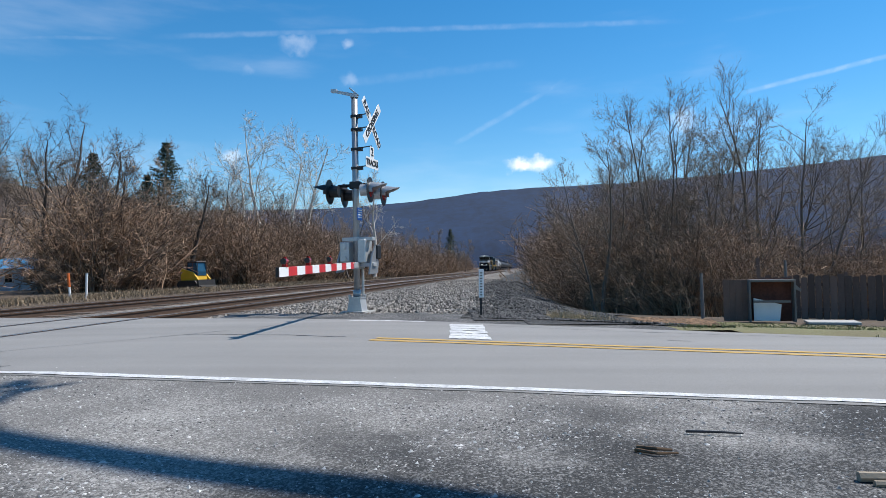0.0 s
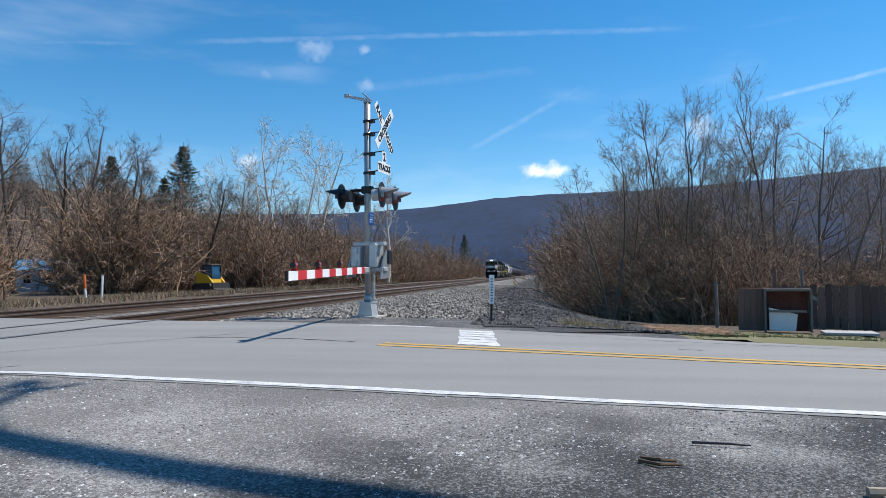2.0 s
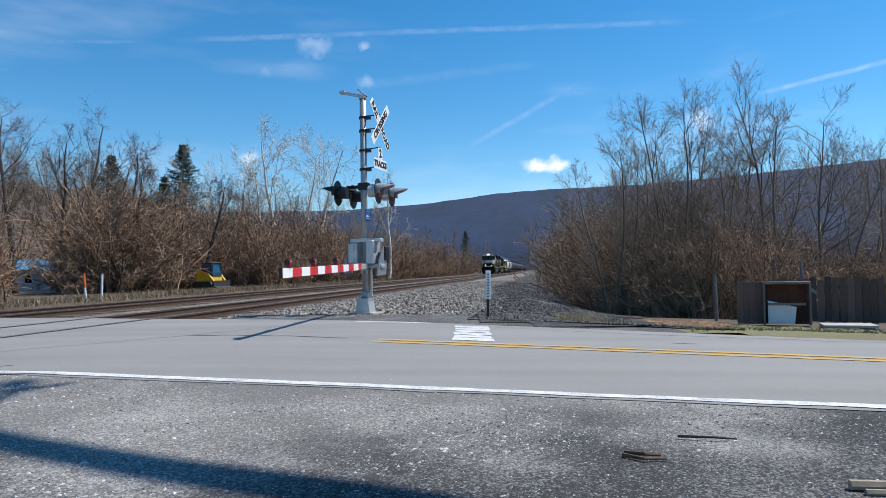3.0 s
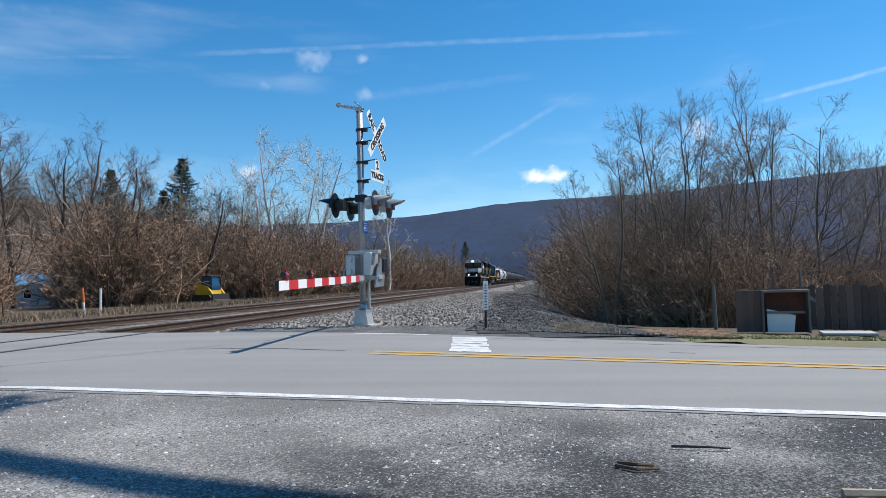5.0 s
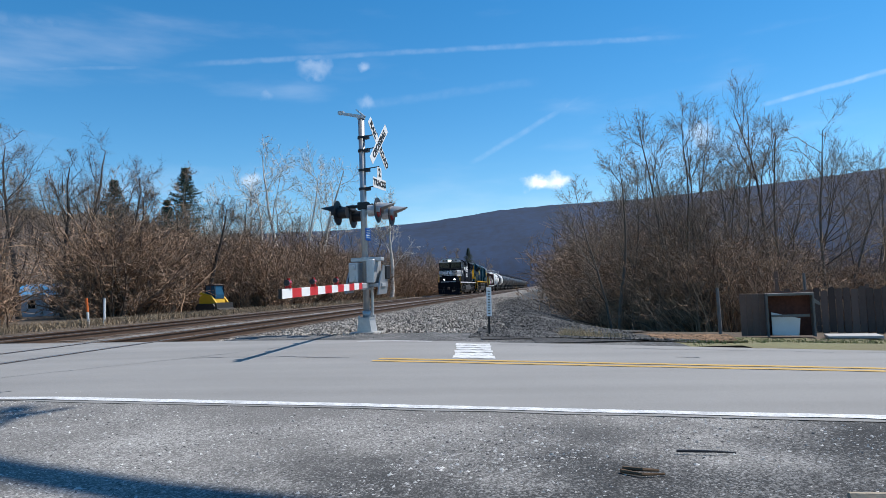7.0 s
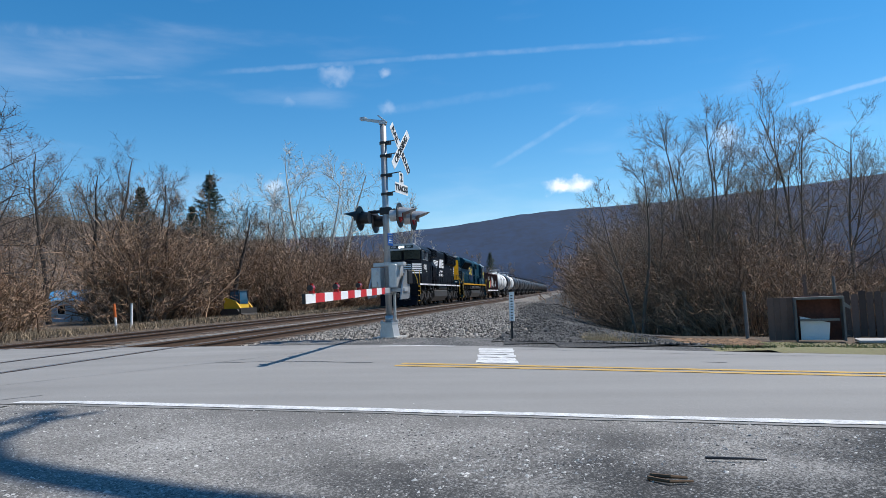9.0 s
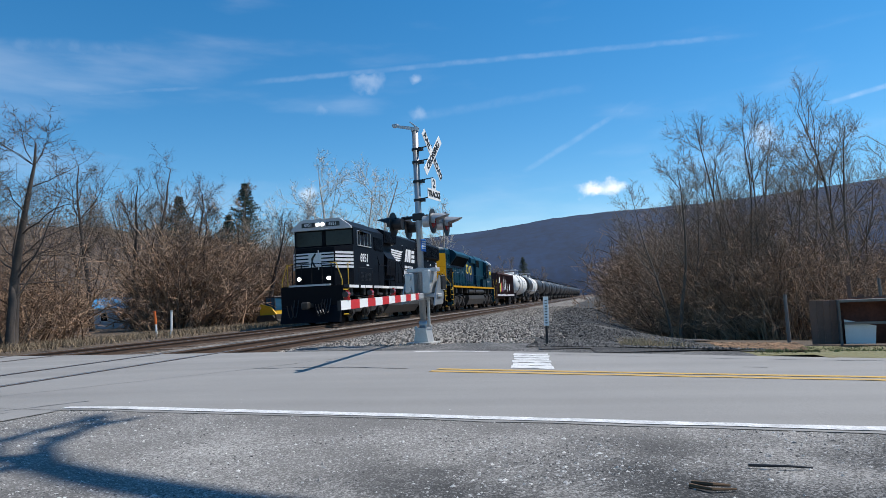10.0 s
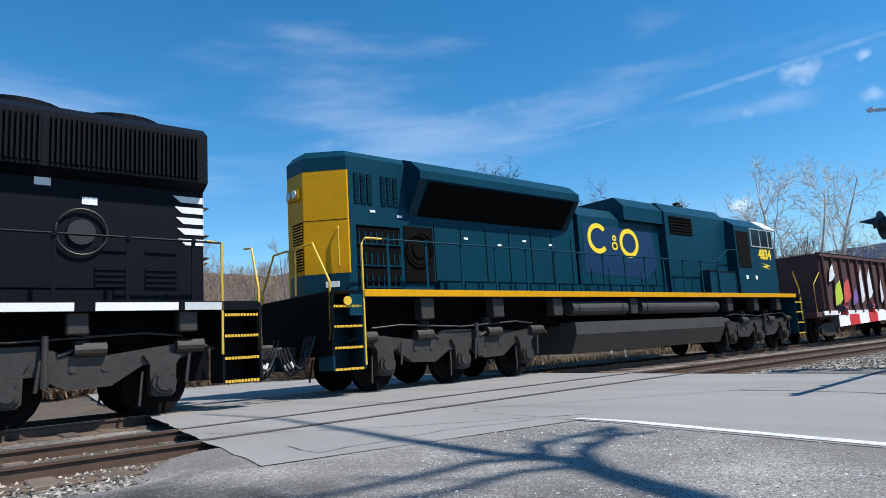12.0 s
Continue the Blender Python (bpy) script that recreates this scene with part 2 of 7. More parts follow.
M["dark_bark"] = material("dark weathered bark", (0.075, 0.06, 0.05), 0.92, var=0.4, scale=1.5, fine=18, bump=0.6, depth=0.02)
M["grove_bark"] = material("smooth grey-brown bark", (0.17, 0.135, 0.105), 0.9, var=0.4, scale=1.5, fine=18, bump=0.4, depth=0.01, tint=(0.075, 0.06, 0.05))
M["dark_twig"] = material("dark bare twigs", (0.13, 0.1, 0.08), 0.9, var=0.4, scale=0.6, fine=9, bump=0)
M["pale_bark"] = material("pale sycamore bark", (0.75, 0.7, 0.62), 0.85, var=0.45, scale=1.2, fine=8, bump=0.2, tint=(0.24, 0.2, 0.16))
M["brush"] = material("brown brushwood", (0.34, 0.222, 0.14), 0.92, var=0.4, scale=0.35, fine=6, bump=0, per_island=0.7, tint=(0.12, 0.08, 0.055))
M["needle"] = material("dark spruce needles", (0.022, 0.04, 0.022), 0.8, var=0.5, scale=1, fine=8, bump=0, per_island=0.6)
# blue base colour stands in for the haze over the far ridge
M["mountain"] = material("distant wooded ridge, haze-blue", (0.011, 0.031, 0.076), 1.0, var=0.6, scale=0.004, fine=0.03, bump=0.0)
M["hill"] = material("bare wooded hillside", (0.095, 0.066, 0.048), 1.0, var=0.35, scale=0.03, fine=0.25, bump=1.0, depth=2.0)
M["galv"] = material("galvanised steel", (0.42, 0.43, 0.44), 0.45, 0.65, var=0.2, scale=5, fine=40, bump=0.06)
M["alu"] = material("silver-painted aluminium", (0.5, 0.51, 0.52), 0.42, 0.4, var=0.18, scale=4, fine=30, bump=0.05)
M["blackm"] = material("matt black metal", (0.018, 0.018, 0.02), 0.5, 0.1, var=0.3, scale=6, fine=50, bump=0.05)
M["white_sheet"] = material("white reflective sheeting", (0.8, 0.8, 0.79), 0.5, var=0.08, scale=4, fine=30, bump=0)
M["red_sheet"] = material("red reflective sheeting", (0.55, 0.03, 0.035), 0.5, var=0.15, scale=4, fine=30, bump=0)
M["blue_sheet"] = material("blue sign sheeting", (0.02, 0.18, 0.62), 0.45, var=0.1, scale=4, fine=30, bump=0)
M["red_lens"] = material("dark red lamp lens", (0.3, 0.014, 0.016), 0.2, var=0.2, scale=8, fine=60, bump=0.05)
M["black_text"] = material("black sign lettering", (0.012, 0.012, 0.012), 0.6, var=0.1, bump=0)
# the navy in this black imitates sky mirrored in the paint
M["loco_black"] = material("black locomotive paint with painted-in navy sky sheen", (0.003, 0.004, 0.007), 0.5, var=0.35, scale=0.9, fine=14, bump=0.04, tint=(0.0045, 0.0055, 0.0085), spec=0.1)
# near-black paints shade into grilles, screens, underframes and gaps; also draws seams
M["loco_dark"] = material("near-black for recess shade and seams", (0.0025, 0.0025, 0.0025), 0.9, var=0.3, bump=0, spec=0.1)
M["truck"] = material("dusty dark truck casting", (0.036, 0.031, 0.027), 0.55, 0.1, var=0.5, scale=2.5, fine=22, bump=0.35, depth=0.01)
M["tank_dirt"] = material("dusty fuel tank", (0.045, 0.042, 0.039), 0.6, 0.05, var=0.4, scale=1.5, fine=18, bump=0.1)
# near-black base carries the shade the wheels stand in behind the frames
M["wheel"] = material("worn wheel steel, near-black for shade", (0.007, 0.006, 0.0055), 0.8, 0.0, var=0.4, scale=4, fine=30, spec=0.1)
M["loco_white"] = material("white locomotive striping", (0.78, 0.78, 0.78), 0.45, var=0.1, scale=1.5, fine=20, bump=0.02)
M["loco_grey"] = material("light grey locomotive paint", (0.55, 0.56, 0.57), 0.5, var=0.15, scale=1.5, fine=20, bump=0.02)
M["loco_blue"] = material("dark teal-blue locomotive paint", (0.002, 0.037, 0.062), 0.38, var=0.3, scale=0.8, fine=14, bump=0.04, tint=(0.0015, 0.028, 0.045), spec=0.15)
M["loco_deep"] = material("repainted navy patch", (0.005, 0.026, 0.078), 0.36, var=0.2, scale=1, fine=14, bump=0.02)
M["loco_yellow"] = material("golden-yellow locomotive paint", (0.62, 0.305, 0.004), 0.5, var=0.18, scale=1.2, fine=16, bump=0.03, spec=0.15)
M["safety"] = material("yellow safety paint", (0.68, 0.42, 0.03), 0.5, var=0.2, scale=4, fine=30, bump=0.05)
M["letter_yellow"] = material("bright yellow lettering", (0.85, 0.62, 0.02), 0.45, var=0.06, bump=0)
M["glass"] = material("dark tinted cab glass", (0.006, 0.009, 0.01), 0.12, var=0.2, scale=1, fine=4, bump=0, spec=0.3)
M["tank_white"] = material("white tank car paint", (0.74, 0.73, 0.70), 0.5, var=0.22, scale=0.5, fine=7, bump=0.03)
M["tank_black"] = material("black tank car paint", (0.026, 0.026, 0.028), 0.45, var=0.35, scale=0.6, fine=9, bump=0.03)
M["gon"] = material("faded dark red gondola steel", (0.085, 0.03, 0.028), 0.7, var=0.45, scale=1.2, fine=14, bump=0.15, tint=(0.035, 0.02, 0.018))
M["graf_a"] = material("yellow-green spray paint", (0.45, 0.6, 0.05), 0.6, var=0.3, scale=2, fine=15, bump=0)
M["graf_b"] = material("red spray paint", (0.6, 0.08, 0.06), 0.6, var=0.3, scale=2, fine=15, bump=0)
M["graf_c"] = material("violet spray paint", (0.2, 0.1, 0.35), 0.6, var=0.3, scale=2, fine=15, bump=0)
M["graf_d"] = material("white spray paint", (0.7, 0.7, 0.7), 0.6, var=0.3, scale=2, fine=15, bump=0)
M["wood_fence"] = material("weathered brown fence board", (0.15, 0.095, 0.075), 0.85, var=0.4, scale=1.5, fine=20, bump=0.3, per_object=0.5)
M["old_wood"] = material("grey weathered board", (0.2, 0.185, 0.17), 0.85, var=0.4, scale=2, fine=20, bump=0.3, per_object=0.3)
M["rust_panel"] = material("rust-red rotten panel", (0.13, 0.045, 0.032), 0.8, var=0.5, scale=2, fine=16, bump=0.2)
M["dozer_yellow"] = material("yellow machine paint", (0.72, 0.42, 0.02), 0.42, var=0.15, scale=2, fine=18, bump=0.03)
M["cab_blue"] = material("blue-tinted cab glass", (0.02, 0.075, 0.13), 0.1, var=0.2, scale=1, fine=6, bump=0, spec=0.8)
M["siding_blue"] = material("pale blue siding", (0.45, 0.56, 0.66), 0.7, var=0.12, scale=1, fine=10, bump=0.05)
M["roof_blue"] = material("bright blue tarpaulin roof", (0.05, 0.22, 0.42), 0.6, var=0.2, scale=1, fine=8, bump=0.1)
M["orange"] = material("orange marker plastic", (0.75, 0.16, 0.03), 0.5, var=0.1, bump=0)
M["concrete"] = material("grey concrete", (0.42, 0.41, 0.39), 0.85, var=0.2, scale=3, fine=40, bump=0.2)
M["bungalow"] = material("dark grey-painted equipment housing", (0.055, 0.05, 0.055), 0.55, var=0.25, scale=2, fine=20, bump=0.05)
M["stick"] = material("pale dead wood", (0.33, 0.27, 0.2), 0.85, var=0.4, scale=4, fine=30, bump=0.4)
M["lamp"] = glow("lit headlight", (1.0, 0.92, 0.78), 20.0)
M["ditch"] = glow("lit ditch light", (1.0, 0.93, 0.8), 12.0)
M["numberboard"] = material("black number board", (0.03, 0.03, 0.03), 0.4, var=0.1, bump=0)


# ---- mesh helpers ----
def finish(bm, mat, smooth=False):
    me = bpy.data.meshes.new("mesh")
    bm.normal_update()
    bm.to_mesh(me)
    bm.free()
    me.materials.append(mat)
    if smooth:
        me.polygons.foreach_set("use_smooth", [True] * len(me.polygons))
    return me


def part(name, bm, mat, parent=None, label="", smooth=False):
    ob = new(name, bm if isinstance(bm, bpy.types.Mesh) else finish(bm, mat, smooth))
    if parent is not None:
        ob.parent = parent
    return tagged(ob, label)


def block(bm, x0, x1, y0, y1, z0, z1, bevel=0.0):
    g = bmesh.ops.create_cube(bm, size=1)
    vs = g["verts"]
    for v in vs:
        v.co = Vector((x0 if v.co.x < 0 else x1, y0 if v.co.y < 0 else y1, z0 if v.co.z < 0 else z1))
    if bevel:
        es = list({e for v in vs for e in v.link_edges})
        bmesh.ops.bevel(bm, geom=es, offset=bevel, segments=1, affect="EDGES")
    return bm


def prism(bm, outline, axis, a, b):
    """Extrudes an outline of 2D points along an axis from a to b: axis y takes (x, z), x takes (y, z), z takes (x, y)."""
    def at(p, d):
        return {"y": (p[0], d, p[1]), "x": (d, p[0], p[1]), "z": (p[0], p[1], d)}[axis]
    lo, hi = [bm.verts.new(at(p, a)) for p in outline], [bm.verts.new(at(p, b)) for p in outline]
    n = len(outline)
    faces = [bm.faces.new(lo), bm.faces.new(hi)] + [bm.faces.new((lo[i], lo[(i + 1) % n], hi[(i + 1) % n], hi[i])) for i in range(n)]
    bmesh.ops.recalc_face_normals(bm, faces=faces)
    return bm


def tube(bm, points, radius, sides=6, end=None):
    """A round bar along points; radius may taper to end."""
    pts = [Vector(p) for p in points]
    rings = []
    for i, p in enumerate(pts):
        d = (pts[min(i + 1, len(pts) - 1)] - pts[max(i - 1, 0)]).normalized()
        u = d.orthogonal().normalized() if abs(d.z) > 0.95 else d.cross(Vector((0, 0, 1))).normalized()
        w = d.cross(u)
        r = radius if end is None else radius + (end - radius) * i / (len(pts) - 1)
        rings.append([bm.verts.new(p + (u * math.cos(a) + w * math.sin(a)) * r) for a in (2 * math.pi * k / sides for k in range(sides))])
    for a, b in zip(rings, rings[1:]):
        for k in range(sides):
            bm.faces.new((a[k], a[(k + 1) % sides], b[(k + 1) % sides], b[k]))
    bm.faces.new(rings[0][::-1])
    bm.faces.new(rings[-1])
    return bm


def wheel_disc(bm, centre, axis, radius, width, sides=20):
    c, a = Vector(centre), Vector(axis).normalized() * width / 2
    return tube(bm, [c - a, c + a], radius, sides)


def text_mesh(word, size, mat, align="CENTER", bold=0.0, shear=0.0):
    """A word as a thin solid mesh in the xy plane."""
    cu = bpy.data.curves.new("words", "FONT")
    cu.body, cu.size, cu.align_x, cu.align_y, cu.extrude, cu.offset, cu.shear, cu.resolution_u = word, size, align, "CENTER", 0.003, bold, shear, 3
    ob = bpy.data.objects.new("words", cu)
    scene.collection.objects.link(ob)
    me = bpy.data.meshes.new_from_object(ob.evaluated_get(bpy.context.evaluated_depsgraph_get()))
    bpy.data.objects.remove(ob)
    me.materials.clear()
    me.materials.append(mat)
    return me


def structure(name, mesh, label=""):
    return tagged(new(name, mesh), label, kind="structure")


def raw(verts, faces, mat, smooth=False):
    me = bpy.data.meshes.new("mesh")
    me.from_pydata(verts, [], faces)
    me.materials.append(mat)
    if smooth:
        me.polygons.foreach_set("use_smooth", [True] * len(me.polygons))
    me.update()
    return me

# ---- the lie of the land ----
TRACK = radians(6.67)
ALONG = Vector((math.sin(TRACK), math.cos(TRACK), 0))
LEFT = Vector((-math.cos(TRACK), math.sin(TRACK), 0))
D_NEAR, D_FAR, RAIL = 8.0, 12.5, 0.125
ROAD = Vector((0.961, -0.276, 0))
ROADN = Vector((0.276, 0.961, 0))


def smooth01(x, a, b):
    t = max(0.0, min(1.0, (x - a) / (b - a)))
    return t * t * (3 - 2 * t)


def lay(x, y):
    """Height of the finished ground."""
    d = LEFT.x * x + LEFT.y * y
    n = ROADN.x * x + ROADN.y * y
    z = max(-0.3, min(0.105, -0.018 * x + 0.008 * y))
    # beyond the road the land falls away to the right of the line, and a little to the left of it
    fall = 0.62 * smooth01(n, 10.2, 15.5) + 1.0 * smooth01(n, 18, 38)
    z -= fall * (1 - smooth01(d, -3.0, 2.0))
    z -= smooth01(d, 15.5, 22) * 0.25
    z -= 0.16 * smooth01(d, 5.0, 6.4) * (1 - smooth01(n, 0.3, 0.8))
    return z


def bed_height(d, s):
    """Top of the ballast, by distance from the lot's side and along the line."""
    z = RAIL - 0.165 + float(np.interp(d, *zip(*BED)))
    return z - (0.2 * (1 - smooth01(d, 4.4, 5.0)) if s < 8.5 else 0) + 0.02 * noise.noise((d * 1.3, s * 1.3, 0.5)) * smooth01(6.4 - d, 0, 1) + 0.16 * noise.noise((d * 0.9, s * 0.42, 4.5)) * (1 - smooth01(d, 0.4, 2.2)) * smooth01(s, 12, 15)


BED = [(-2.6, -1.3), (-1.0, -0.6), (0.6, 0.0), (1.6, 0.08), (3.6, 0.1), (5.6, 0.05), (6.4, 0.0), (14.1, 0.0), (16.0, -0.45)]


def on_line(d, s, z=0.0):
    p = LEFT * d + ALONG * s
    return (p.x, p.y, z)


def sheet(name, x0, x1, y0, y1, step, mat, lift, inside=None, label="", wave=0.0):
    """A piece of ground cover that follows the land, cut to where inside(x, y) holds."""
    xs, ys = np.arange(x0, x1 + step / 2, step), np.arange(y0, y1 + step / 2, step)
    verts, faces, index = [], [], {}
    def vert(i, j):
        if (i, j) not in index:
            x, y = xs[i], ys[j]
            index[i, j] = len(verts)
            verts.append((x, y, lay(x, y) + lift + wave * noise.noise((x * 0.9, y * 0.9, 3.1))))
        return index[i, j]
    for i in range(len(xs) - 1):
        for j in range(len(ys) - 1):
            if inside is None or inside(xs[i] + step / 2, ys[j] + step / 2):
                faces.append((vert(i, j), vert(i + 1, j), vert(i + 1, j + 1), vert(i, j + 1)))
    return structure(name, raw(verts, faces, mat, True), label)


def band(name, n0, n1, t0, t1, mat, lift, step=0.5, edge=0.0, label="", parent=None, flare=(0, 0)):
    """A strip along the road between the offsets n0 and n1, its sides veering by flare per metre beside the lot."""
    count = max(2, int((t1 - t0) / step) + 1)
    verts, faces = [], []
    rows = max(1, int(abs(n1 - n0) / 0.8))
    for i in range(count):
        t = t0 + (t1 - t0) * i / (count - 1)
        for k in range(rows + 1):
            e = 0.0 if 0 < k < rows else edge * (noise.noise((t * 1.7, k * 9.1, 0.3)) + 0.6 * noise.noise((t * 6.3, k * 5.1, 1.3)))
            e += (flare[0] + (flare[1] - flare[0]) * k / rows) * max(-5.7, min(2.5, t))
            p = ROADN * (n0 + (n1 - n0) * k / rows + e) + ROAD * t
            verts.append((p.x, p.y, lay(p.x, p.y) + lift))
    for i in range(count - 1):
        for k in range(rows):
            a = i * (rows + 1) + k
            faces.append((a, a + rows + 1, a + rows + 2, a + 1))
    ob = structure(name, raw(verts, faces, mat, True), label)
    if parent:
        ob.parent = parent
    return ob


def ground():
    ticks = sorted({round(v, 2) for v in [*np.arange(-40, 60, 1.0), *np.arange(60, 160, 10.0), *np.arange(160, 4000, 240.0)]})
    xt = sorted({*(-v for v in ticks if v > 0), *[v for v in ticks if v >= 0]})
    verts = []
    for x in xt:
        for y in ticks:
            d = LEFT.x * x + LEFT.y * y
            under = 0.55 * smooth01(d, -0.8, 2.0) * (1 - smooth01(d, 14.6, 15.8))
            verts.append((x, y, lay(x, y) - 0.03 - under - 0.5 * smooth01(abs(x), 60, 200)))
    n = len(ticks)
    faces = [(i * n + j, (i + 1) * n + j, (i + 1) * n + j + 1, i * n + j + 1) for i in range(len(xt) - 1) for j in range(n - 1)]
    structure("ground", raw(verts, faces, M["soil"], True), "brown leaf litter and dead grass")
    verts = [(x, y, z) for x in (-4000, 4000) for y, z in ((-4000, -0.3), (-39.5, -0.2))]
    structure("ground_behind", raw(verts, [(0, 2, 3, 1)], M["soil"]), "open ground behind")


def past_road(x, y):
    """How far a place lies beyond the road's far edge."""
    return ROADN.x * x + ROADN.y * y - 9.7 + 0.12 * max(-5.7, min(2.5, ROAD.x * x + ROAD.y * y))


def roads():
    road = band("road", 4.79, 9.75, -60, 120, M["asphalt"], 0.014, 0.5, 0.04, "worn grey asphalt two-lane road", flare=(0.099, -0.12))
    band("road_apron", 1.1, 4.225, -60, -5.35, M["asphalt"], 0.0155, 0.12, 0.035, "grey asphalt apron at the crossing")
    band("edge_line_near", 4.85, 4.97, -5.45, 60, M["white_line"], 0.019, 0.12, 0.022, "worn white edge line", flare=(0.099, 0.099))
    band("edge_line_far", 10.0, 10.1, -4.6, -3.3, M["white_line"], 0.018, 0.12, 0.02, "faded white edge line")
    for k, n in enumerate((7.38, 7.60)):
        band("centre_line_%d" % (k + 1), n, n + 0.1, -3.15, 60, M["yellow_line"], 0.019, 0.15, 0.018, "worn double yellow centre line")
    for k in range(6):
        y = 8.15 + k * 0.33
        verts = []
        for i in range(9):
            for yy in (y, y + 0.28):
                x = -0.02 + 0.02 * (yy - 8.15) + 0.5 * i / 8 + 0.04 * noise.noise((k * 3.3, i * 2.2, yy))
                v = yy - 0.28 * (x - 0.2) + 0.07 * noise.noise((i * 1.9, k * 4.1, yy * 3))
                verts.append((x, v, lay(x, v) + 0.019))
        structure("stop_line_%d" % (k + 1), raw(verts, [(2 * i, 2 * i + 2, 2 * i + 3, 2 * i + 1) for i in range(8)], M["white_line"]), "worn white stop bar patch")
    # gravel lot this side of the road
    sheet("gravel_lot", -9, 16, -12, 8, 0.25, M["gravel"], 0.009, lambda x, y: ROADN.x * x + ROADN.y * y < (5.05 + 0.05 * noise.noise((x, y, 0)) if ROAD.x * x + ROAD.y * y > -5.62 else 1.5) and LEFT.x * x + LEFT.y * y < 6.5, "packed grey gravel lot", 0.003)
    sheet("gravel_shoulder", -7, 4.5, 9, 15, 0.2, M["dark_gravel"], 0.003, lambda x, y: past_road(x, y) > 0 and ROADN.x * x + ROADN.y * y < 11.9 + 0.6 * noise.noise((x, y, 1)) and LEFT.x * x + LEFT.y * y < 6.0 + 0.4 * noise.noise((x, y, 2)) and x < 3.2, "dark gravel shoulder of the road", 0.03)
    sheet("access_path", -2, 26, 10, 170, 0.8, M["cinder"], 0.02, lambda x, y: ROADN.x * x + ROADN.y * y > 10.4 and -3.4 + 0.6 * noise.noise((x * 0.4, y * 0.4, 6)) < LEFT.x * x + LEFT.y * y < 0.9, "dark gravel track beside the railway bank", 0.05)
    sheet("grass_verge", 1.5, 40, -8, 26, 0.4, M["grass"], 0.0, lambda x, y: past_road(x, y) > 0.1 and ROADN.x * x + ROADN.y * y < 18.6 + 0.8 * noise.noise((x * 0.3, y * 0.3, 5)) and x > 2.2 + 0.28 * max(0, y - 12), "thin spring grass verge", 0.03)
    return road


def foot_of_bank(s):
    """Where the pale ballast ends and dark cinder begins, by distance along the line."""
    return 0.75 + 0.055 * max(0, min(26, s - 13)) + 0.25 * noise.noise((s * 0.7, 3.3, 0.2))


def tracks():
    ds = [-2.6, -2.1, -1.6, -1.2, -0.8, -0.4, 0.0, 0.4, 0.8, 1.1, 1.4, 1.7, 2.0, 2.3, 2.6, 3.6, 4.6, 5.6, 6.4, 9.0, 11.5, 14.1, 16.0]
    ss = [*np.arange(-60, 70, 0.8), *np.arange(70, 620, 8.0)]
    verts = [(*on_line(d, s)[:2], bed_height(d, s)) for s in ss for d in ds]
    w = len(ds)
    faces = [(i * w + k, i * w + k + 1, (i + 1) * w + k + 1, (i + 1) * w + k) for i in range(len(ss) - 1) for k in range(w - 1)]
    mesh = raw(verts, faces, M["ballast"], False)
    mesh.materials.append(M["cinder"])
    for q, face in zip(mesh.polygons, faces):
        i, k = divmod(face[0], w)
        q.material_index = 1 if ds[k] < foot_of_bank(ss[i]) else 0
    bed = structure("track_bed", mesh, "grey stone ballast bed of the railway line with a dark cinder foot")
    turn = 90 - math.degrees(TRACK)
    for number, d in enumerate((D_NEAR, D_FAR)):
        for side in (-1, 1):
            bm = bmesh.new()
            c = d + side * 0.755
            out = [(-0.07, -0.17), (0.07, -0.17), (0.07, -0.155), (0.012, -0.14), (0.012, -0.04), (0.036, -0.03), (0.036, 0.0), (-0.036, 0.0), (-0.036, -0.03), (-0.012, -0.04), (-0.012, -0.14), (-0.07, -0.155)]
            prism(bm, out, "x", -60, 620)
            rail = part("rail", bm, M["rail_side"])
            rail.matrix_world = pose(*on_line(c, 0, RAIL), 0, 0, turn)
            tagged(rail, "rusty steel rail with polished head", "rail", "rails of the two tracks")
            bm = bmesh.new()
            block(bm, -60, 620, -0.026, 0.026, -0.002, 0.003)
            part("running_surface", bm, M["rail_head"], rail, "polished running surface")
        bm = bmesh.new()
        for s in np.arange(-60, 620, 4.0):
            block(bm, s, s + 4.0, -1.3, 1.3, -0.1, 0.012)
        stain = part("stained_ballast", bm, M["rusty_ballast"], None)
        stain.matrix_world = pose(*on_line(d, 0, RAIL - 0.165), 0, 0, turn)
        tagged(stain, "rust-stained ballast between the rails", kind="structure")


def flangeways():
    """Dark grooves beside the rails where the road crosses them."""
    for d in (D_NEAR, D_FAR):
        for side in (-1, 1):
            for off, w in ((-side * 0.075, 0.07), (side * 0.06, 0.04)):
                c = d + side * 0.755 + off
                # where this line runs inside the road
                def s_at(n):
                    return (n - c * ROADN.dot(LEFT)) / ROADN.dot(ALONG)
                s0, s1 = s_at(1.12), s_at(10.3)
                verts, faces = [], []
                for k in range(17):
                    s = s0 + (s1 - s0) * k / 16
                    for o in (-w / 2, w / 2):
                        p = on_line(c + o, s)
                        verts.append((p[0], p[1], RAIL - 0.004))
                faces = [(2 * k, 2 * k + 2, 2 * k + 3, 2 * k + 1) for k in range(16)]
                structure("flangeway", raw(verts, faces, M["tar"]), "dark groove beside the rail")


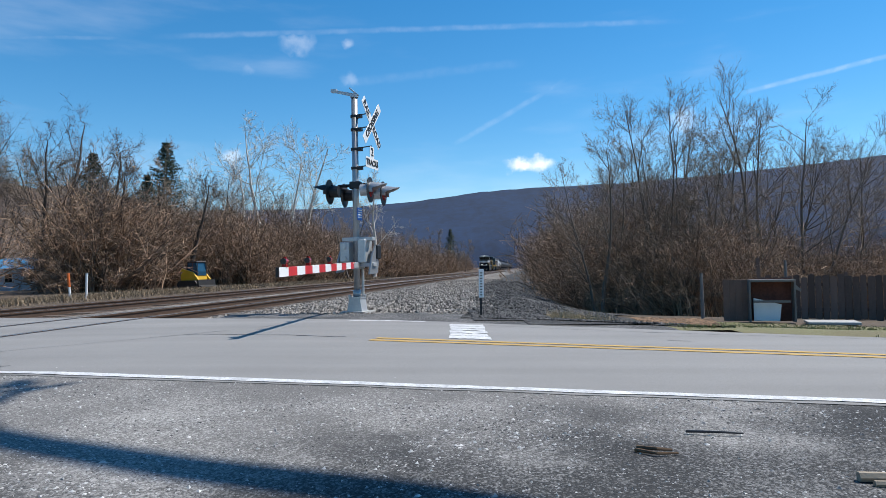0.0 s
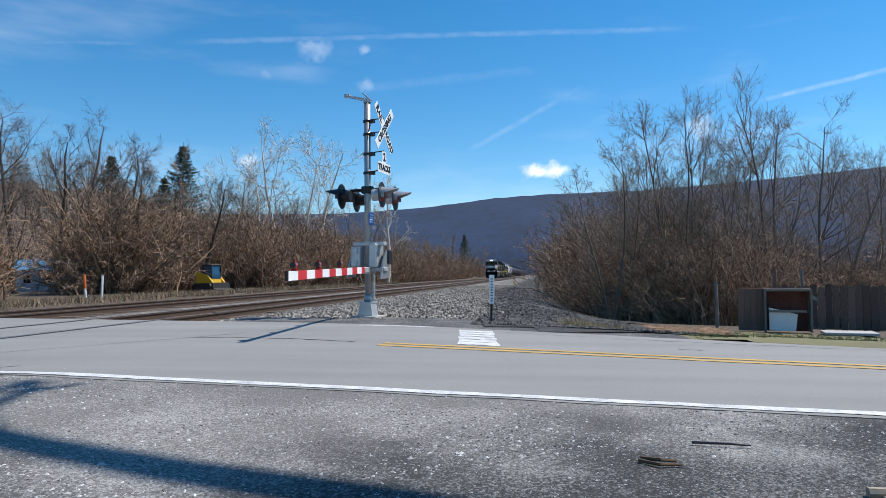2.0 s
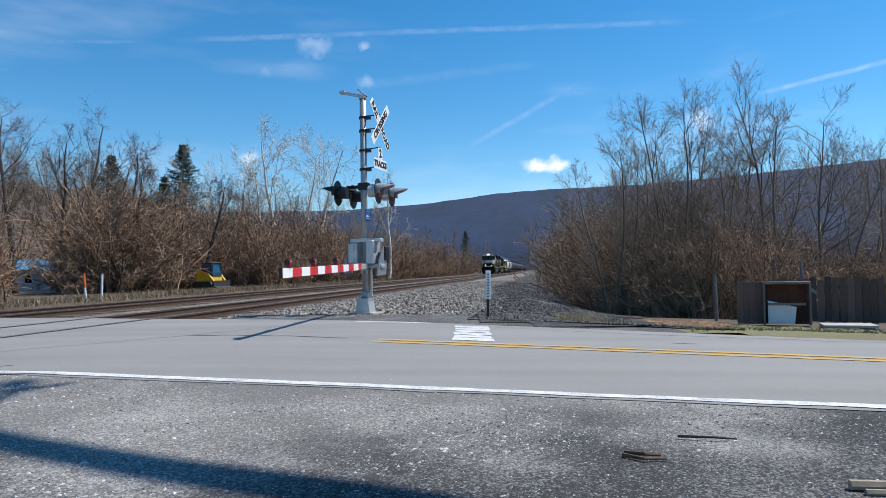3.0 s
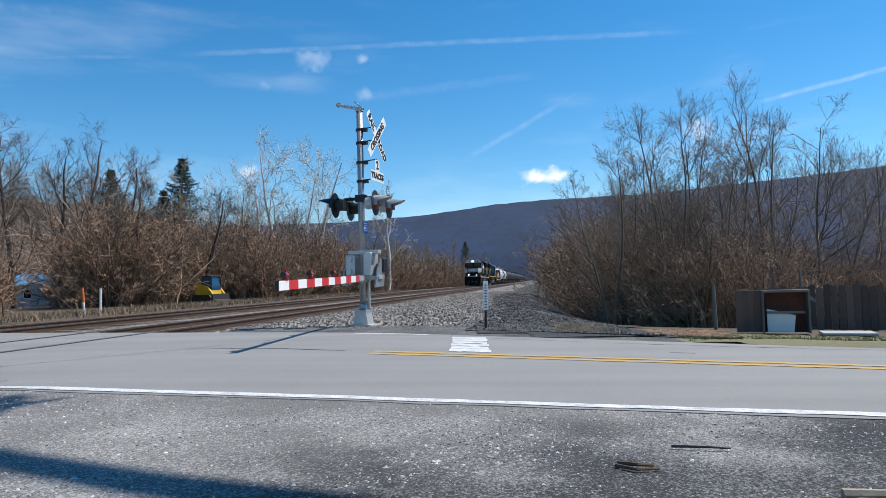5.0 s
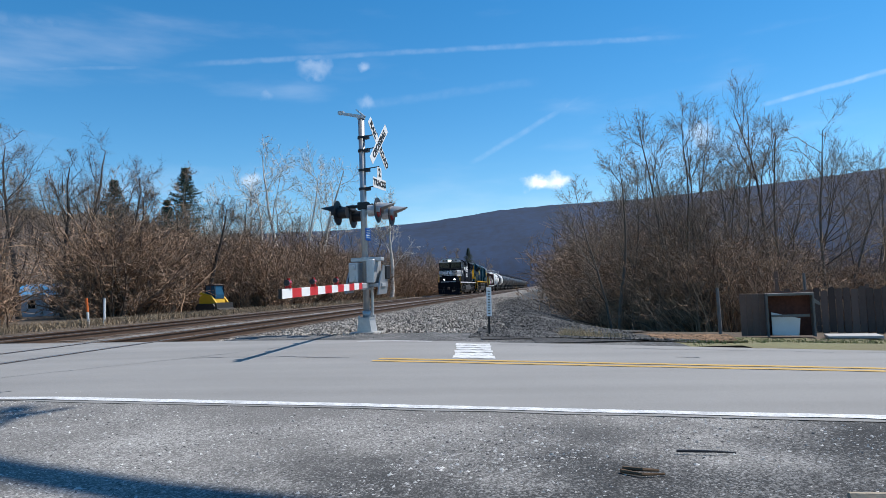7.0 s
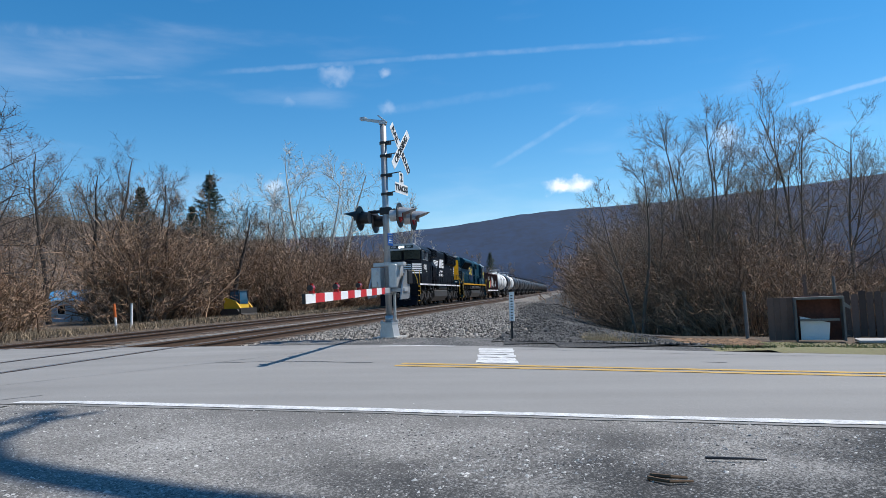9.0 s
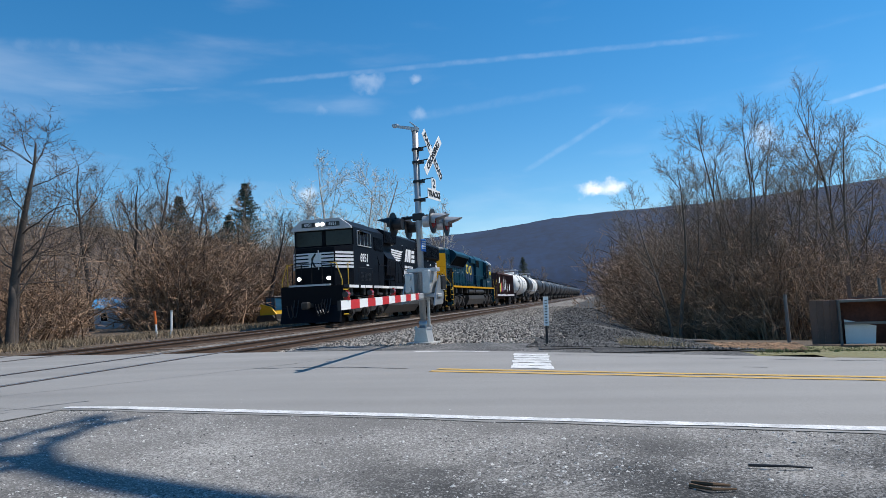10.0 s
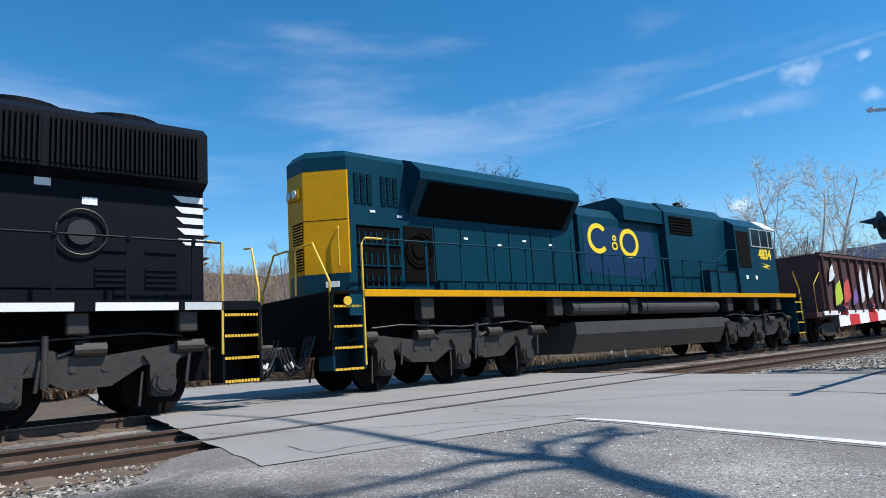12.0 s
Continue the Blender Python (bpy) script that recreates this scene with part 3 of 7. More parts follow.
def ties():
    """Wooden ties: those nearest as pieces of their own, the far ones joined."""
    bm = bmesh.new()
    block(bm, -0.115, 0.115, -1.3, 1.3, -0.1, 0.0, 0.012)
    mesh = finish(bm, M["tie"])
    bed = bpy.data.objects["track_bed"]
    turn = 90 - math.degrees(TRACK)
    rng = random.Random(8)
    for d, n0 in ((D_NEAR, 190), (D_FAR, 100)):
        for k in range(n0):
            s = -8 + k * 0.52
            t = new("tie", mesh)
            t.parent = bed
            t.matrix_world = pose(*on_line(d + rng.uniform(-0.03, 0.03), s, RAIL - 0.135 + rng.uniform(-0.01, 0.008)), 0, 0, turn + rng.uniform(-0.8, 0.8))
        bm = bmesh.new()
        for k in range(300):
            s = -8 + (n0 + k) * 0.52
            block(bm, s - 0.115, s + 0.115, -1.3, 1.3, -0.1, 0.0)
        rest = part("ties_beyond", bm, M["tie"], None)
        rest.matrix_world = pose(*on_line(d, 0, RAIL - 0.135), 0, 0, turn)
        tagged(rest, "row of weathered wooden ties further down the line", kind="stuff")


# ---- trees and woods ----
def limb(verts, faces, p, d, length, r0, r1, rng, sides=4, bend=0.18, lift=0.06, segments=4):
    """Adds one tapered limb; returns its points and directions."""
    out = [(p.copy(), d.copy(), r0)]
    first = len(verts)
    pts = [(p.copy(), d.copy())]
    for i in range(segments):
        d = (d + Vector((rng.uniform(-bend, bend), rng.uniform(-bend, bend), rng.uniform(-bend, bend) + lift))).normalized()
        p = p + d * (length / segments)
        pts.append((p.copy(), d.copy()))
        out.append((p.copy(), d.copy(), r0 + (r1 - r0) * (i + 1) / segments))
    for i, (q, e) in enumerate(pts):
        r = r0 + (r1 - r0) * i / segments
        u = e.orthogonal().normalized()
        w = e.cross(u)
        for k in range(sides):
            a = 2 * math.pi * k / sides
            v = q + (u * math.cos(a) + w * math.sin(a)) * r
            verts.append((v.x, v.y, v.z))
    for i in range(segments):
        for k in range(sides):
            a, b = first + i * sides + k, first + i * sides + (k + 1) % sides
            faces.append((a, b, b + sides, a + sides))
    return out


def grow(seed, height, girth, stems=1, spread=0.5, base=0.25, angle=42.0, twig_r=0.006, lean=None, counts=(9, 8, 6, 4), rise=0.1, crook=0.16):
    """Meshes of a bare tree: forking trunk with limbs, and the crown of fine twigs."""
    rng = random.Random(seed)
    tv, tf, cv, cf = [], [], [], []

    def spike(p, d, length, w):
        """A last shoot, slightly bent, tapering to a point."""
        o = d.orthogonal().normalized()
        o = (o * math.cos(a := rng.uniform(0, 6.28)) + d.cross(o) * math.sin(a)) * w
        m = p + d * length * 0.5
        q = m + (d + Vector((rng.gauss(0, 0.25), rng.gauss(0, 0.25), rng.gauss(0.12, 0.2)))).normalized() * length * 0.5
        i = len(cv)
        cv.extend((tuple(p - o), tuple(p + o), tuple(m + o * 0.7), tuple(m - o * 0.7), tuple(q)))
        cf.extend(((i, i + 1, i + 2, i + 3), (i + 3, i + 2, i + 4)))

    def fork(d, deg):
        u = d.orthogonal().normalized()
        a, t = rng.uniform(0, 6.28), radians(deg * rng.uniform(0.65, 1.35))
        return (d * math.cos(t) + (u * math.cos(a) + d.cross(u) * math.sin(a)) * math.sin(t)).normalized()

    def bough(p, d, length, r, level):
        thick = level < 2
        seg = limb(tv if thick else cv, tf if thick else cf, p, d, length, r, max(twig_r * 0.8, r * (0.14 if level == 0 else 0.3)), rng, (8, 5, 3, 3)[level], crook * (0.7, 1.1, 1.4, 1.4)[level], rise, (9, 6, 4, 3)[level])
        n = len(seg) - 1
        lo = base if level == 0 else 0.2
        for _ in range(counts[level]):
            f = lo + (1 - lo) * rng.random() ** 0.85
            i = min(n, max(1, int(f * n + 0.5)))
            q, e, rr = seg[i]
            if level == 0:
                reach = height * spread * (1.1 - 0.75 * f) * rng.uniform(0.75, 1.15)
            else:
                reach = length * (0.75 - 0.35 * f) * rng.uniform(0.6, 1.15)
            if level == 2:
                spike(q, fork(e, angle * 1.1), max(0.25, reach * 1.1), twig_r * 0.8)
                continue
            bough(q, fork(e, angle), reach, max(twig_r, min(rr * 0.6, reach * (0.012 if level == 0 else 0.009))), level + 1)
        if level == 2:
            for q, e, rr in seg[1:]:
                for _ in range(counts[3] - 2):
                    spike(q, fork(e, angle * 1.2), length * rng.uniform(0.25, 0.6), twig_r * 0.7)

    turn = rng.uniform(0, 6.28)
    for s in range(stems):
        a = turn + 6.28 * s / stems + rng.uniform(-0.4, 0.4)
        tilt = 0.03 if stems == 1 else rng.uniform(0.12, 0.3)
        d = Vector((math.cos(a) * tilt, math.sin(a) * tilt, 1))
        if lean:
            d += Vector((lean[0], lean[1], 0))
        h = height * (1.0 if s == 0 else rng.uniform(0.72, 0.97))
        bough(Vector((math.cos(a), math.sin(a), 0)) * (0.0 if stems == 1 else 0.18) - Vector((0, 0, 0.2)), d.normalized(), h * 0.97, girth * (1.0 if s == 0 else rng.uniform(0.65, 0.95)), 0)
    return tv, tf, cv, cf


def bare_tree(name, seed, height, girth, label, group="", bark="bark", twig="twig", **how):
    tv, tf, cv, cf = grow(seed, height, girth, **how)
    tree = new(name)
    part("trunk", raw(tv, tf, M[bark], True), None, tree)
    part("crown", raw(cv, cf, M[twig]), None, tree, "fine bare twigs")
    return tagged(tree, label, "tree", group)


def thicket_mesh(seed, w, h, stems, mat, width=0.01):
    """Tangled brushwood in a rounded mass: arching stems with side shoots and fine twigs going every way."""
    rng = random.Random(seed)
    v, f = [], []

    def shoot(p, q, t):
        d = (q - p).normalized()
        u = d.orthogonal().normalized()
        a = rng.uniform(0, 6.28)
        o = (u * math.cos(a) + d.cross(u) * math.sin(a)) * t
        i = len(v)
        v.extend((tuple(p - o), tuple(p + o), tuple(q + o * 0.45), tuple(q - o * 0.45)))
        f.append((i, i + 1, i + 2, i + 3))

    def any_way(up=0.0):
        return Vector((rng.gauss(0, 1), rng.gauss(0, 1), rng.gauss(0, 1) + up)).normalized()

    for _ in range(stems):
        r = abs(rng.gauss(0, 0.5))
        a = rng.uniform(0, 6.28)
        p = Vector((math.cos(a) * r * w * 0.4, math.sin(a) * r * w * 0.4, -0.15))
        hh = h * rng.uniform(0.4, 1.0) * max(0.4, 1 - 0.4 * r)
        e = Vector((math.cos(a) * r * 0.5 + rng.gauss(0, 0.25), math.sin(a) * r * 0.5 + rng.gauss(0, 0.25), 1)).normalized()
        seg = limb(v, f, p, e, hh, width * rng.uniform(1.6, 3.2), width * 0.7, rng, 3, 0.3, -0.03, 5)
        for _ in range(13):
            q, dd, _r = seg[rng.randrange(1, 6)]
            end = q + (dd * 0.45 + any_way(0.25)).normalized() * hh * rng.uniform(0.1, 0.3)
            mid = q.lerp(end, 0.5) + any_way() * hh * 0.02
            shoot(q, mid, width)
            shoot(mid, end, width * 0.8)
            for _ in range(5):
                b = q.lerp(end, rng.uniform(0.25, 1.0))
                shoot(b, b + ((end - q).normalized() * 0.5 + any_way(0.1)).normalized() * hh * rng.uniform(0.05, 0.14), width * 0.6)
    return raw(v, f, M[mat])


def spruce(height):
    rng = random.Random(9)
    bm = bmesh.new()
    tube(bm, [(0, 0, -0.2), (0, 0, height)], 0.22, 7, 0.02)
    tree = new("spruce_tree")
    part("trunk", bm, M["bark"], tree)
    v, f = [], []
    for i in range(46):
        z = height * (0.1 + 0.88 * i / 46)
        reach = height * 0.36 * (1 - i / 47) * rng.uniform(0.75, 1.1) + 0.12
        for k in range(12):
            a = rng.uniform(0, 6.28)
            d = Vector((math.cos(a), math.sin(a), -0.12))
            far = reach * rng.uniform(0.7, 1.1)
            for m in range(9):
                t = (m + 1) / 9
                q = Vector((0, 0, z)) + d * far * t + Vector((0, 0, 0.25 * reach * t * t))
                for _ in range(2):
                    o = Vector((rng.uniform(-1, 1), rng.uniform(-1, 1), rng.uniform(-0.8, 0.5))).normalized() * rng.uniform(0.15, 0.4)
                    w = o.orthogonal().normalized() * 0.06
                    b = len(v)
                    v += [tuple(q - w), tuple(q + w), tuple(q + o)]
                    f.append((b, b + 1, b + 2))
    part("crown", raw(v, f, M["needle"]), None, tree, "dark green needled boughs")
    return tagged(tree, "dark green pointed spruce above the bare woods", "tree", "spruces")


def plant(ob, x, y, turn=0.0, size=1.0, dz=0.0, tall=1.0):
    ob.matrix_world = pose(x, y, lay(x, y) + dz, 0, 0, turn) @ Matrix.Diagonal((size, size, size * tall, 1))
    return ob


def again(ob, x, y, turn=0.0, size=1.0, dz=0.0):
    c = copy_thing(ob, pose(0, 0, 0))
    return plant(c, x, y, turn, size, dz)


def polar(az, dist):
    a = radians(az)
    return math.sin(a) * dist, math.cos(a) * dist


def clump(mesh, x, y, turn, size, tall, label, group):
    b = new("thicket", mesh)
    plant(b, x, y, turn, size, 0, tall)
    return tagged(b, label, "bush", group, "stuff")


def woods():
    rng = random.Random(31)
    tall = [bare_tree("bare_tree", 100 + k, 13.0, 0.17, "bare grey-brown tree at the edge of the woods", "trees of the far woods", spread=0.4, twig_r=0.011, base=0.3, angle=40, stems=1 + k % 2, crook=0.2) for k in range(6)]
    for k, t in enumerate(tall):
        x, y = polar(-36 + 5.5 * k, 62 + 3 * k)
        plant(t, x, y, 40 * k, 0.95 if k < 4 else 0.75)
    for k in range(70):
        az = rng.uniform(-78, 1.5)
        near = 33 if az < -38 else (55 if az < -16 else 55 + (az + 16) * 5.0)
        dist = rng.uniform(near, near + 34)
        x, y = polar(az, dist)
        if LEFT.x * x + LEFT.y * y < 22 or (-25 < az < -17 and dist < 58) or (-36 < az < -31.5 and dist < 76) or (-24.6 < az < -21.8 and dist < 78) or (-17.5 < az < -9 and dist < 80):
            continue
        again(rng.choice(tall), x, y, rng.uniform(0, 360), rng.uniform(0.75, 1.1) * (0.55 if az < -38 else 1.05 if az < -27 else 0.85 if az < -18 else 0.68))
    # dark trunks that stand out at the wood's edge
    for az, dist, h in ((-34.6, 60, 14.5), (-30.4, 58, 14.0), (-27.0, 60, 12.0), (-21.8, 57, 9.0), (-25.6, 55, 9.0), (-31.9, 61, 12.5)):
        t = bare_tree("dark_tree", int(-az * 10), h, 0.24, "dark-trunked bare tree before the tangled brushwood", "dark trees of the far woods", "dark_bark", "dark_twig", spread=0.42, twig_r=0.011, base=0.2, angle=48, crook=0.24, counts=(13, 9, 6, 4))
        plant(t, *polar(az, dist), az * 13)
    brush = [thicket_mesh(60 + k, 6.0, 5.6, 95, "brush", 0.02) for k in range(5)]
    k = 0
    while k < 150:
        az = -80 + 84 * ((k * 0.618034) % 1.0)
        near = 31 if az < -38 else (51 if az < -16 else 51 + (az + 16) * 5.2)
        dist = near + abs(rng.gauss(0, 14))
        k += 1
        x, y = polar(az, dist)
        if LEFT.x * x + LEFT.y * y < 19.5 or (-25.5 < az < -17 and dist < 57) or (-37.5 < az < -30 and dist < 79):
            continue
        size = rng.uniform(0.85, 1.15) * float(np.interp(az, (-80, -42, -38, -32, -27, -20, -17, -12, 4), (0.55, 0.6, 0.85, 1.2, 1.5, 1.45, 1.1, 0.95, 1.1)))
        clump(brush[k % 5], x, y, rng.uniform(0, 360), size, rng.uniform(0.85, 1.1), "tangled brown brushwood below the bare trees", "thickets of the far woods")
    # along the far side of the line
    for k in range(60):
        p = on_line(rng.uniform(21.5, 30), 62 + 240 * (k / 60) ** 1.5)
        clump(brush[k % 5], p[0], p[1], rng.uniform(0, 360), rng.uniform(0.9, 1.5), rng.uniform(0.8, 1.2), "brown leafless brushwood along the far side of the line", "thickets of the far woods")
    for k in range(26):
        p = on_line(rng.uniform(22, 34), 70 + 230 * (k / 26) ** 1.3)
        again(tall[k % 6], p[0], p[1], rng.uniform(0, 360), rng.uniform(0.6, 0.95))
    # pale sycamores and the spruces
    for k, (az, dist, h, lean) in enumerate(((-15.1, 74, 17.2, (0, 0)), (-13.0, 76, 16.2, (0.28, 0)), (-6.5, 84, 12.5, (0.1, 0)), (-19.6, 95, 16.5, (0, 0)), (-17.2, 79, 14.0, (-0.1, 0)))):
        t = bare_tree("sycamore_tree", 300 + k, h, 0.3, "tall pale-barked sycamore with bare spreading limbs", "sycamores", "pale_bark", "pale_bark", spread=0.46, twig_r=0.019, base=0.3, angle=46, lean=lean, crook=0.2, stems=2 if k in (0, 3) else 1, counts=(9, 7, 6, 4))
        plant(t, *polar(az, dist), 0)
    fir = spruce(15.5)
    plant(fir, *polar(-23.2, 75))
    for az, dist, size in ((-28.4, 78, 0.93), (-24.6, 84, 0.85), (0.2, 290, 1.25)):
        again(fir, *polar(az, dist), az * 7, size)


def right_grove():
    # by direction and distance from the lot: height, girth, stems, spread, lean
    spec = [(12.7, 29, 7.3, 0.085, 2, 0.36, (-0.05, 0)), (14.2, 31, 7.0, 0.07, 2, 0.36, (0.05, 0)), (18.2, 32, 10.4, 0.1, 4, 0.36, (-0.04, 0)), (19.4, 33, 10.6, 0.1, 3, 0.34, (0.06, 0)), (24.8, 34, 11.3, 0.12, 1, 0.42, (0.0, 0)), (22.6, 33, 9.8, 0.09, 2, 0.38, (-0.04, 0)),
            (21.2, 30, 7.0, 0.07, 2, 0.36, (0.06, 0)), (26.0, 34, 9.8, 0.1, 2, 0.4, (0.16, 0)), (28.3, 34, 9.4, 0.1, 2, 0.44, (0.2, 0)), (31.5, 41, 8.6, 0.09, 2, 0.42, (0, 0)), (16.3, 34, 8.6, 0.08, 3, 0.36, (-0.06, 0)),
            (36.5, 43, 9, 0.11, 2, 0.42, (0, 0)), (41, 40, 10, 0.11, 1, 0.45, (0, 0)), (11.0, 42, 7.8, 0.07, 3, 0.38, (0, 0)), (24.6, 40, 9.0, 0.08, 2, 0.4, (0, 0)), (21.0, 40, 9.5, 0.08, 3, 0.38, (0, 0))]
    for k, (az, dist, h, g, stems, spread, lean) in enumerate(spec):
        t = bare_tree("bare_tree", 500 + k, h, g, "slender bare tree with upright forking limbs behind the verge", "trees beside the fence", "grove_bark", "twig", stems=stems, spread=spread, twig_r=0.0055, base=0.22, angle=40, lean=lean, crook=0.12, rise=0.07, counts=(13 if stems < 3 else 10, 9, 7, 4))
        plant(t, *polar(az, dist), 0)
    plant(bare_tree("old_tree", 613, 8.0, 0.22, "broad old bare tree with a spreading dark crown beyond the line", "", "dark_bark", "dark_twig", spread=0.46, twig_r=0.007, stems=3, base=0.16, angle=52, crook=0.24, rise=0.03, counts=(13, 10, 7, 5)), *polar(-39.8, 27.5), 0)
    rng = random.Random(77)
    brush = [thicket_mesh(160 + k, 5.6, 5.2, 90, "brush", 0.013) for k in range(4)]
    label, group = "dense brown bare brushwood beside the line", "thickets beside the line"
    for k in range(34):
        p = on_line(rng.uniform(-9.0, -3.6), 45 + 120 * (k / 34) ** 1.4)
        clump(brush[k % 4], p[0], p[1], rng.uniform(0, 360), rng.uniform(1.4, 1.85), rng.uniform(0.9, 1.05), label, group)
    # the lower edge, nearer the road
    for k in range(22):
        p = on_line(rng.uniform(-8.0, -3.9) - (1.4 if k < 4 else 0), 26 + 25 * k / 22)
        clump(brush[k % 4], p[0], p[1], rng.uniform(0, 360), rng.uniform(0.6, 1.0) + 0.028 * k, rng.uniform(0.9, 1.1), label, group)
    for k in range(52):
        az = 14 + 34 * ((k * 0.618034) % 1.0)
        dist = 31.5 + 22 * rng.random() ** 1.4
        x, y = polar(az, dist)
        clump(brush[k % 4], x, y, rng.uniform(0, 360), rng.uniform(0.6, 1.05) * (0.85 + (dist - 31) * 0.02), rng.uniform(0.8, 1.05), label, group)


def saplings(name, seed, count, place, tall, mat, label, twigs=20, reach=0.2, width=0.03):
    """Woods too far to count: thin stems with bare shoots, joined."""
    rng = random.Random(seed)
    verts, faces = [], []

    def spike(p, q, w):
        a = rng.uniform(0, 6.28)
        o = Vector((math.cos(a), math.sin(a), 0.1)) * w
        i = len(verts)
        verts.extend((tuple(p - o), tuple(p + o), tuple(q)))
        faces.append((i, i + 1, i + 2))

    for _ in range(count):
        p = Vector(place(rng))
        h = tall(rng, p)
        top = p + Vector((rng.gauss(0, 0.2), rng.gauss(0, 0.2), 1)) * h
        spike(p, top, width * 0.5)
        for _ in range(twigs):
            f = rng.uniform(0.12, 0.95)
            q = p.lerp(top, f)
            d = Vector((rng.gauss(0, 1), rng.gauss(0, 1), rng.uniform(-0.3, 1.4))).normalized()
            e = q + d * h * reach * rng.uniform(0.5, 1.3) * (1.15 - 0.6 * f)
            spike(q, e, width * 0.6)
            m = q.lerp(e, rng.uniform(0.3, 0.8))
            spike(m, m + (d + Vector((rng.gauss(0, 0.8), rng.gauss(0, 0.8), rng.gauss(0, 0.6)))).normalized() * h * reach * 0.5, width * 0.4)
    return tagged(new(name, raw(verts, faces, mat)), label, kind="stuff")


def far_woods():
    def slope(rng):
        az, f = rng.uniform(-95, -4), rng.random()
        x, y = polar(az, 150 + 330 * f)
        return x, y, hill_height(az, f) - 0.5
    saplings("hill_woods", 42, 6500, slope, lambda r, p: r.uniform(5, 10), M["brush"], "bare trees covering the hillside", 8, 0.34, 0.13)


def hill_height(a, f):
    top = float(np.interp(a, (-100, -30, -22, -15, -8, -2, 6), (0.13, 0.125, 0.1, 0.065, 0.04, 0.012, 0.003)))
    return top * 480 * f ** 0.7 * (1 + 0.06 * noise.noise((a * 0.3, f * 3, 7))) + 2.2 * noise.noise((a * 2.2, f * 9, 1)) - 1.5


def distance():
    # the long wooded ridge; its blue is air haze put into the colour
    verts, faces = [], []
    az = np.arange(-75, 75.1, 0.75)
    for a in az:
        top = RIDGE(a)
        for k in range(9):
            f = k / 8
            r = 2600 + 900 * f
            x, y = polar(a, r)
            h = (top * 3500) * (f ** 0.8) * (1 + 0.004 * noise.noise((a * 0.35, f * 4, 2.0))) + (3 * noise.noise((a * 0.9, f * 7, 4)) if k else -20)
            verts.append((x, y, h))
    for i in range(len(az) - 1):
        for k in range(8):
            b = i * 9 + k
            faces.append((b, b + 9, b + 10, b + 1))
    structure("backdrop_ridge", raw(verts, faces, M["mountain"], True), "long wooded mountain ridge, coloured blue for distance haze")
    # nearer wooded slope behind the left woods
    verts, faces = [], []
    az = np.arange(-100, 6.1, 1.0)
    for a in az:
        for k in range(7):
            f = k / 6
            r = 150 + 330 * f
            x, y = polar(a, r)
            verts.append((x, y, hill_height(a, f)))
    for i in range(len(az) - 1):
        for k in range(6):
            b = i * 7 + k
            faces.append((b, b + 7, b + 8, b + 1))
    structure("backdrop_hill", raw(verts, faces, M["hill"], True), "brown leafless wooded hillside")


def RIDGE(a):
    """Height over distance of the ridge's crest, by azimuth."""
    table = [(-75, 0.085), (-30, 0.088), (-10, 0.095), (-2.5, 0.105), (2.9, 0.117), (7.3, 0.121), (14.8, 0.122), (21.5, 0.126), (30.5, 0.132), (34, 0.135), (45, 0.14), (75, 0.12)]
    return float(np.interp(a, *zip(*table)))


# ---- crossing signal: local x towards the oncoming driver, y across the road away from the lot ----
MAST = (-1.93, 13.85)


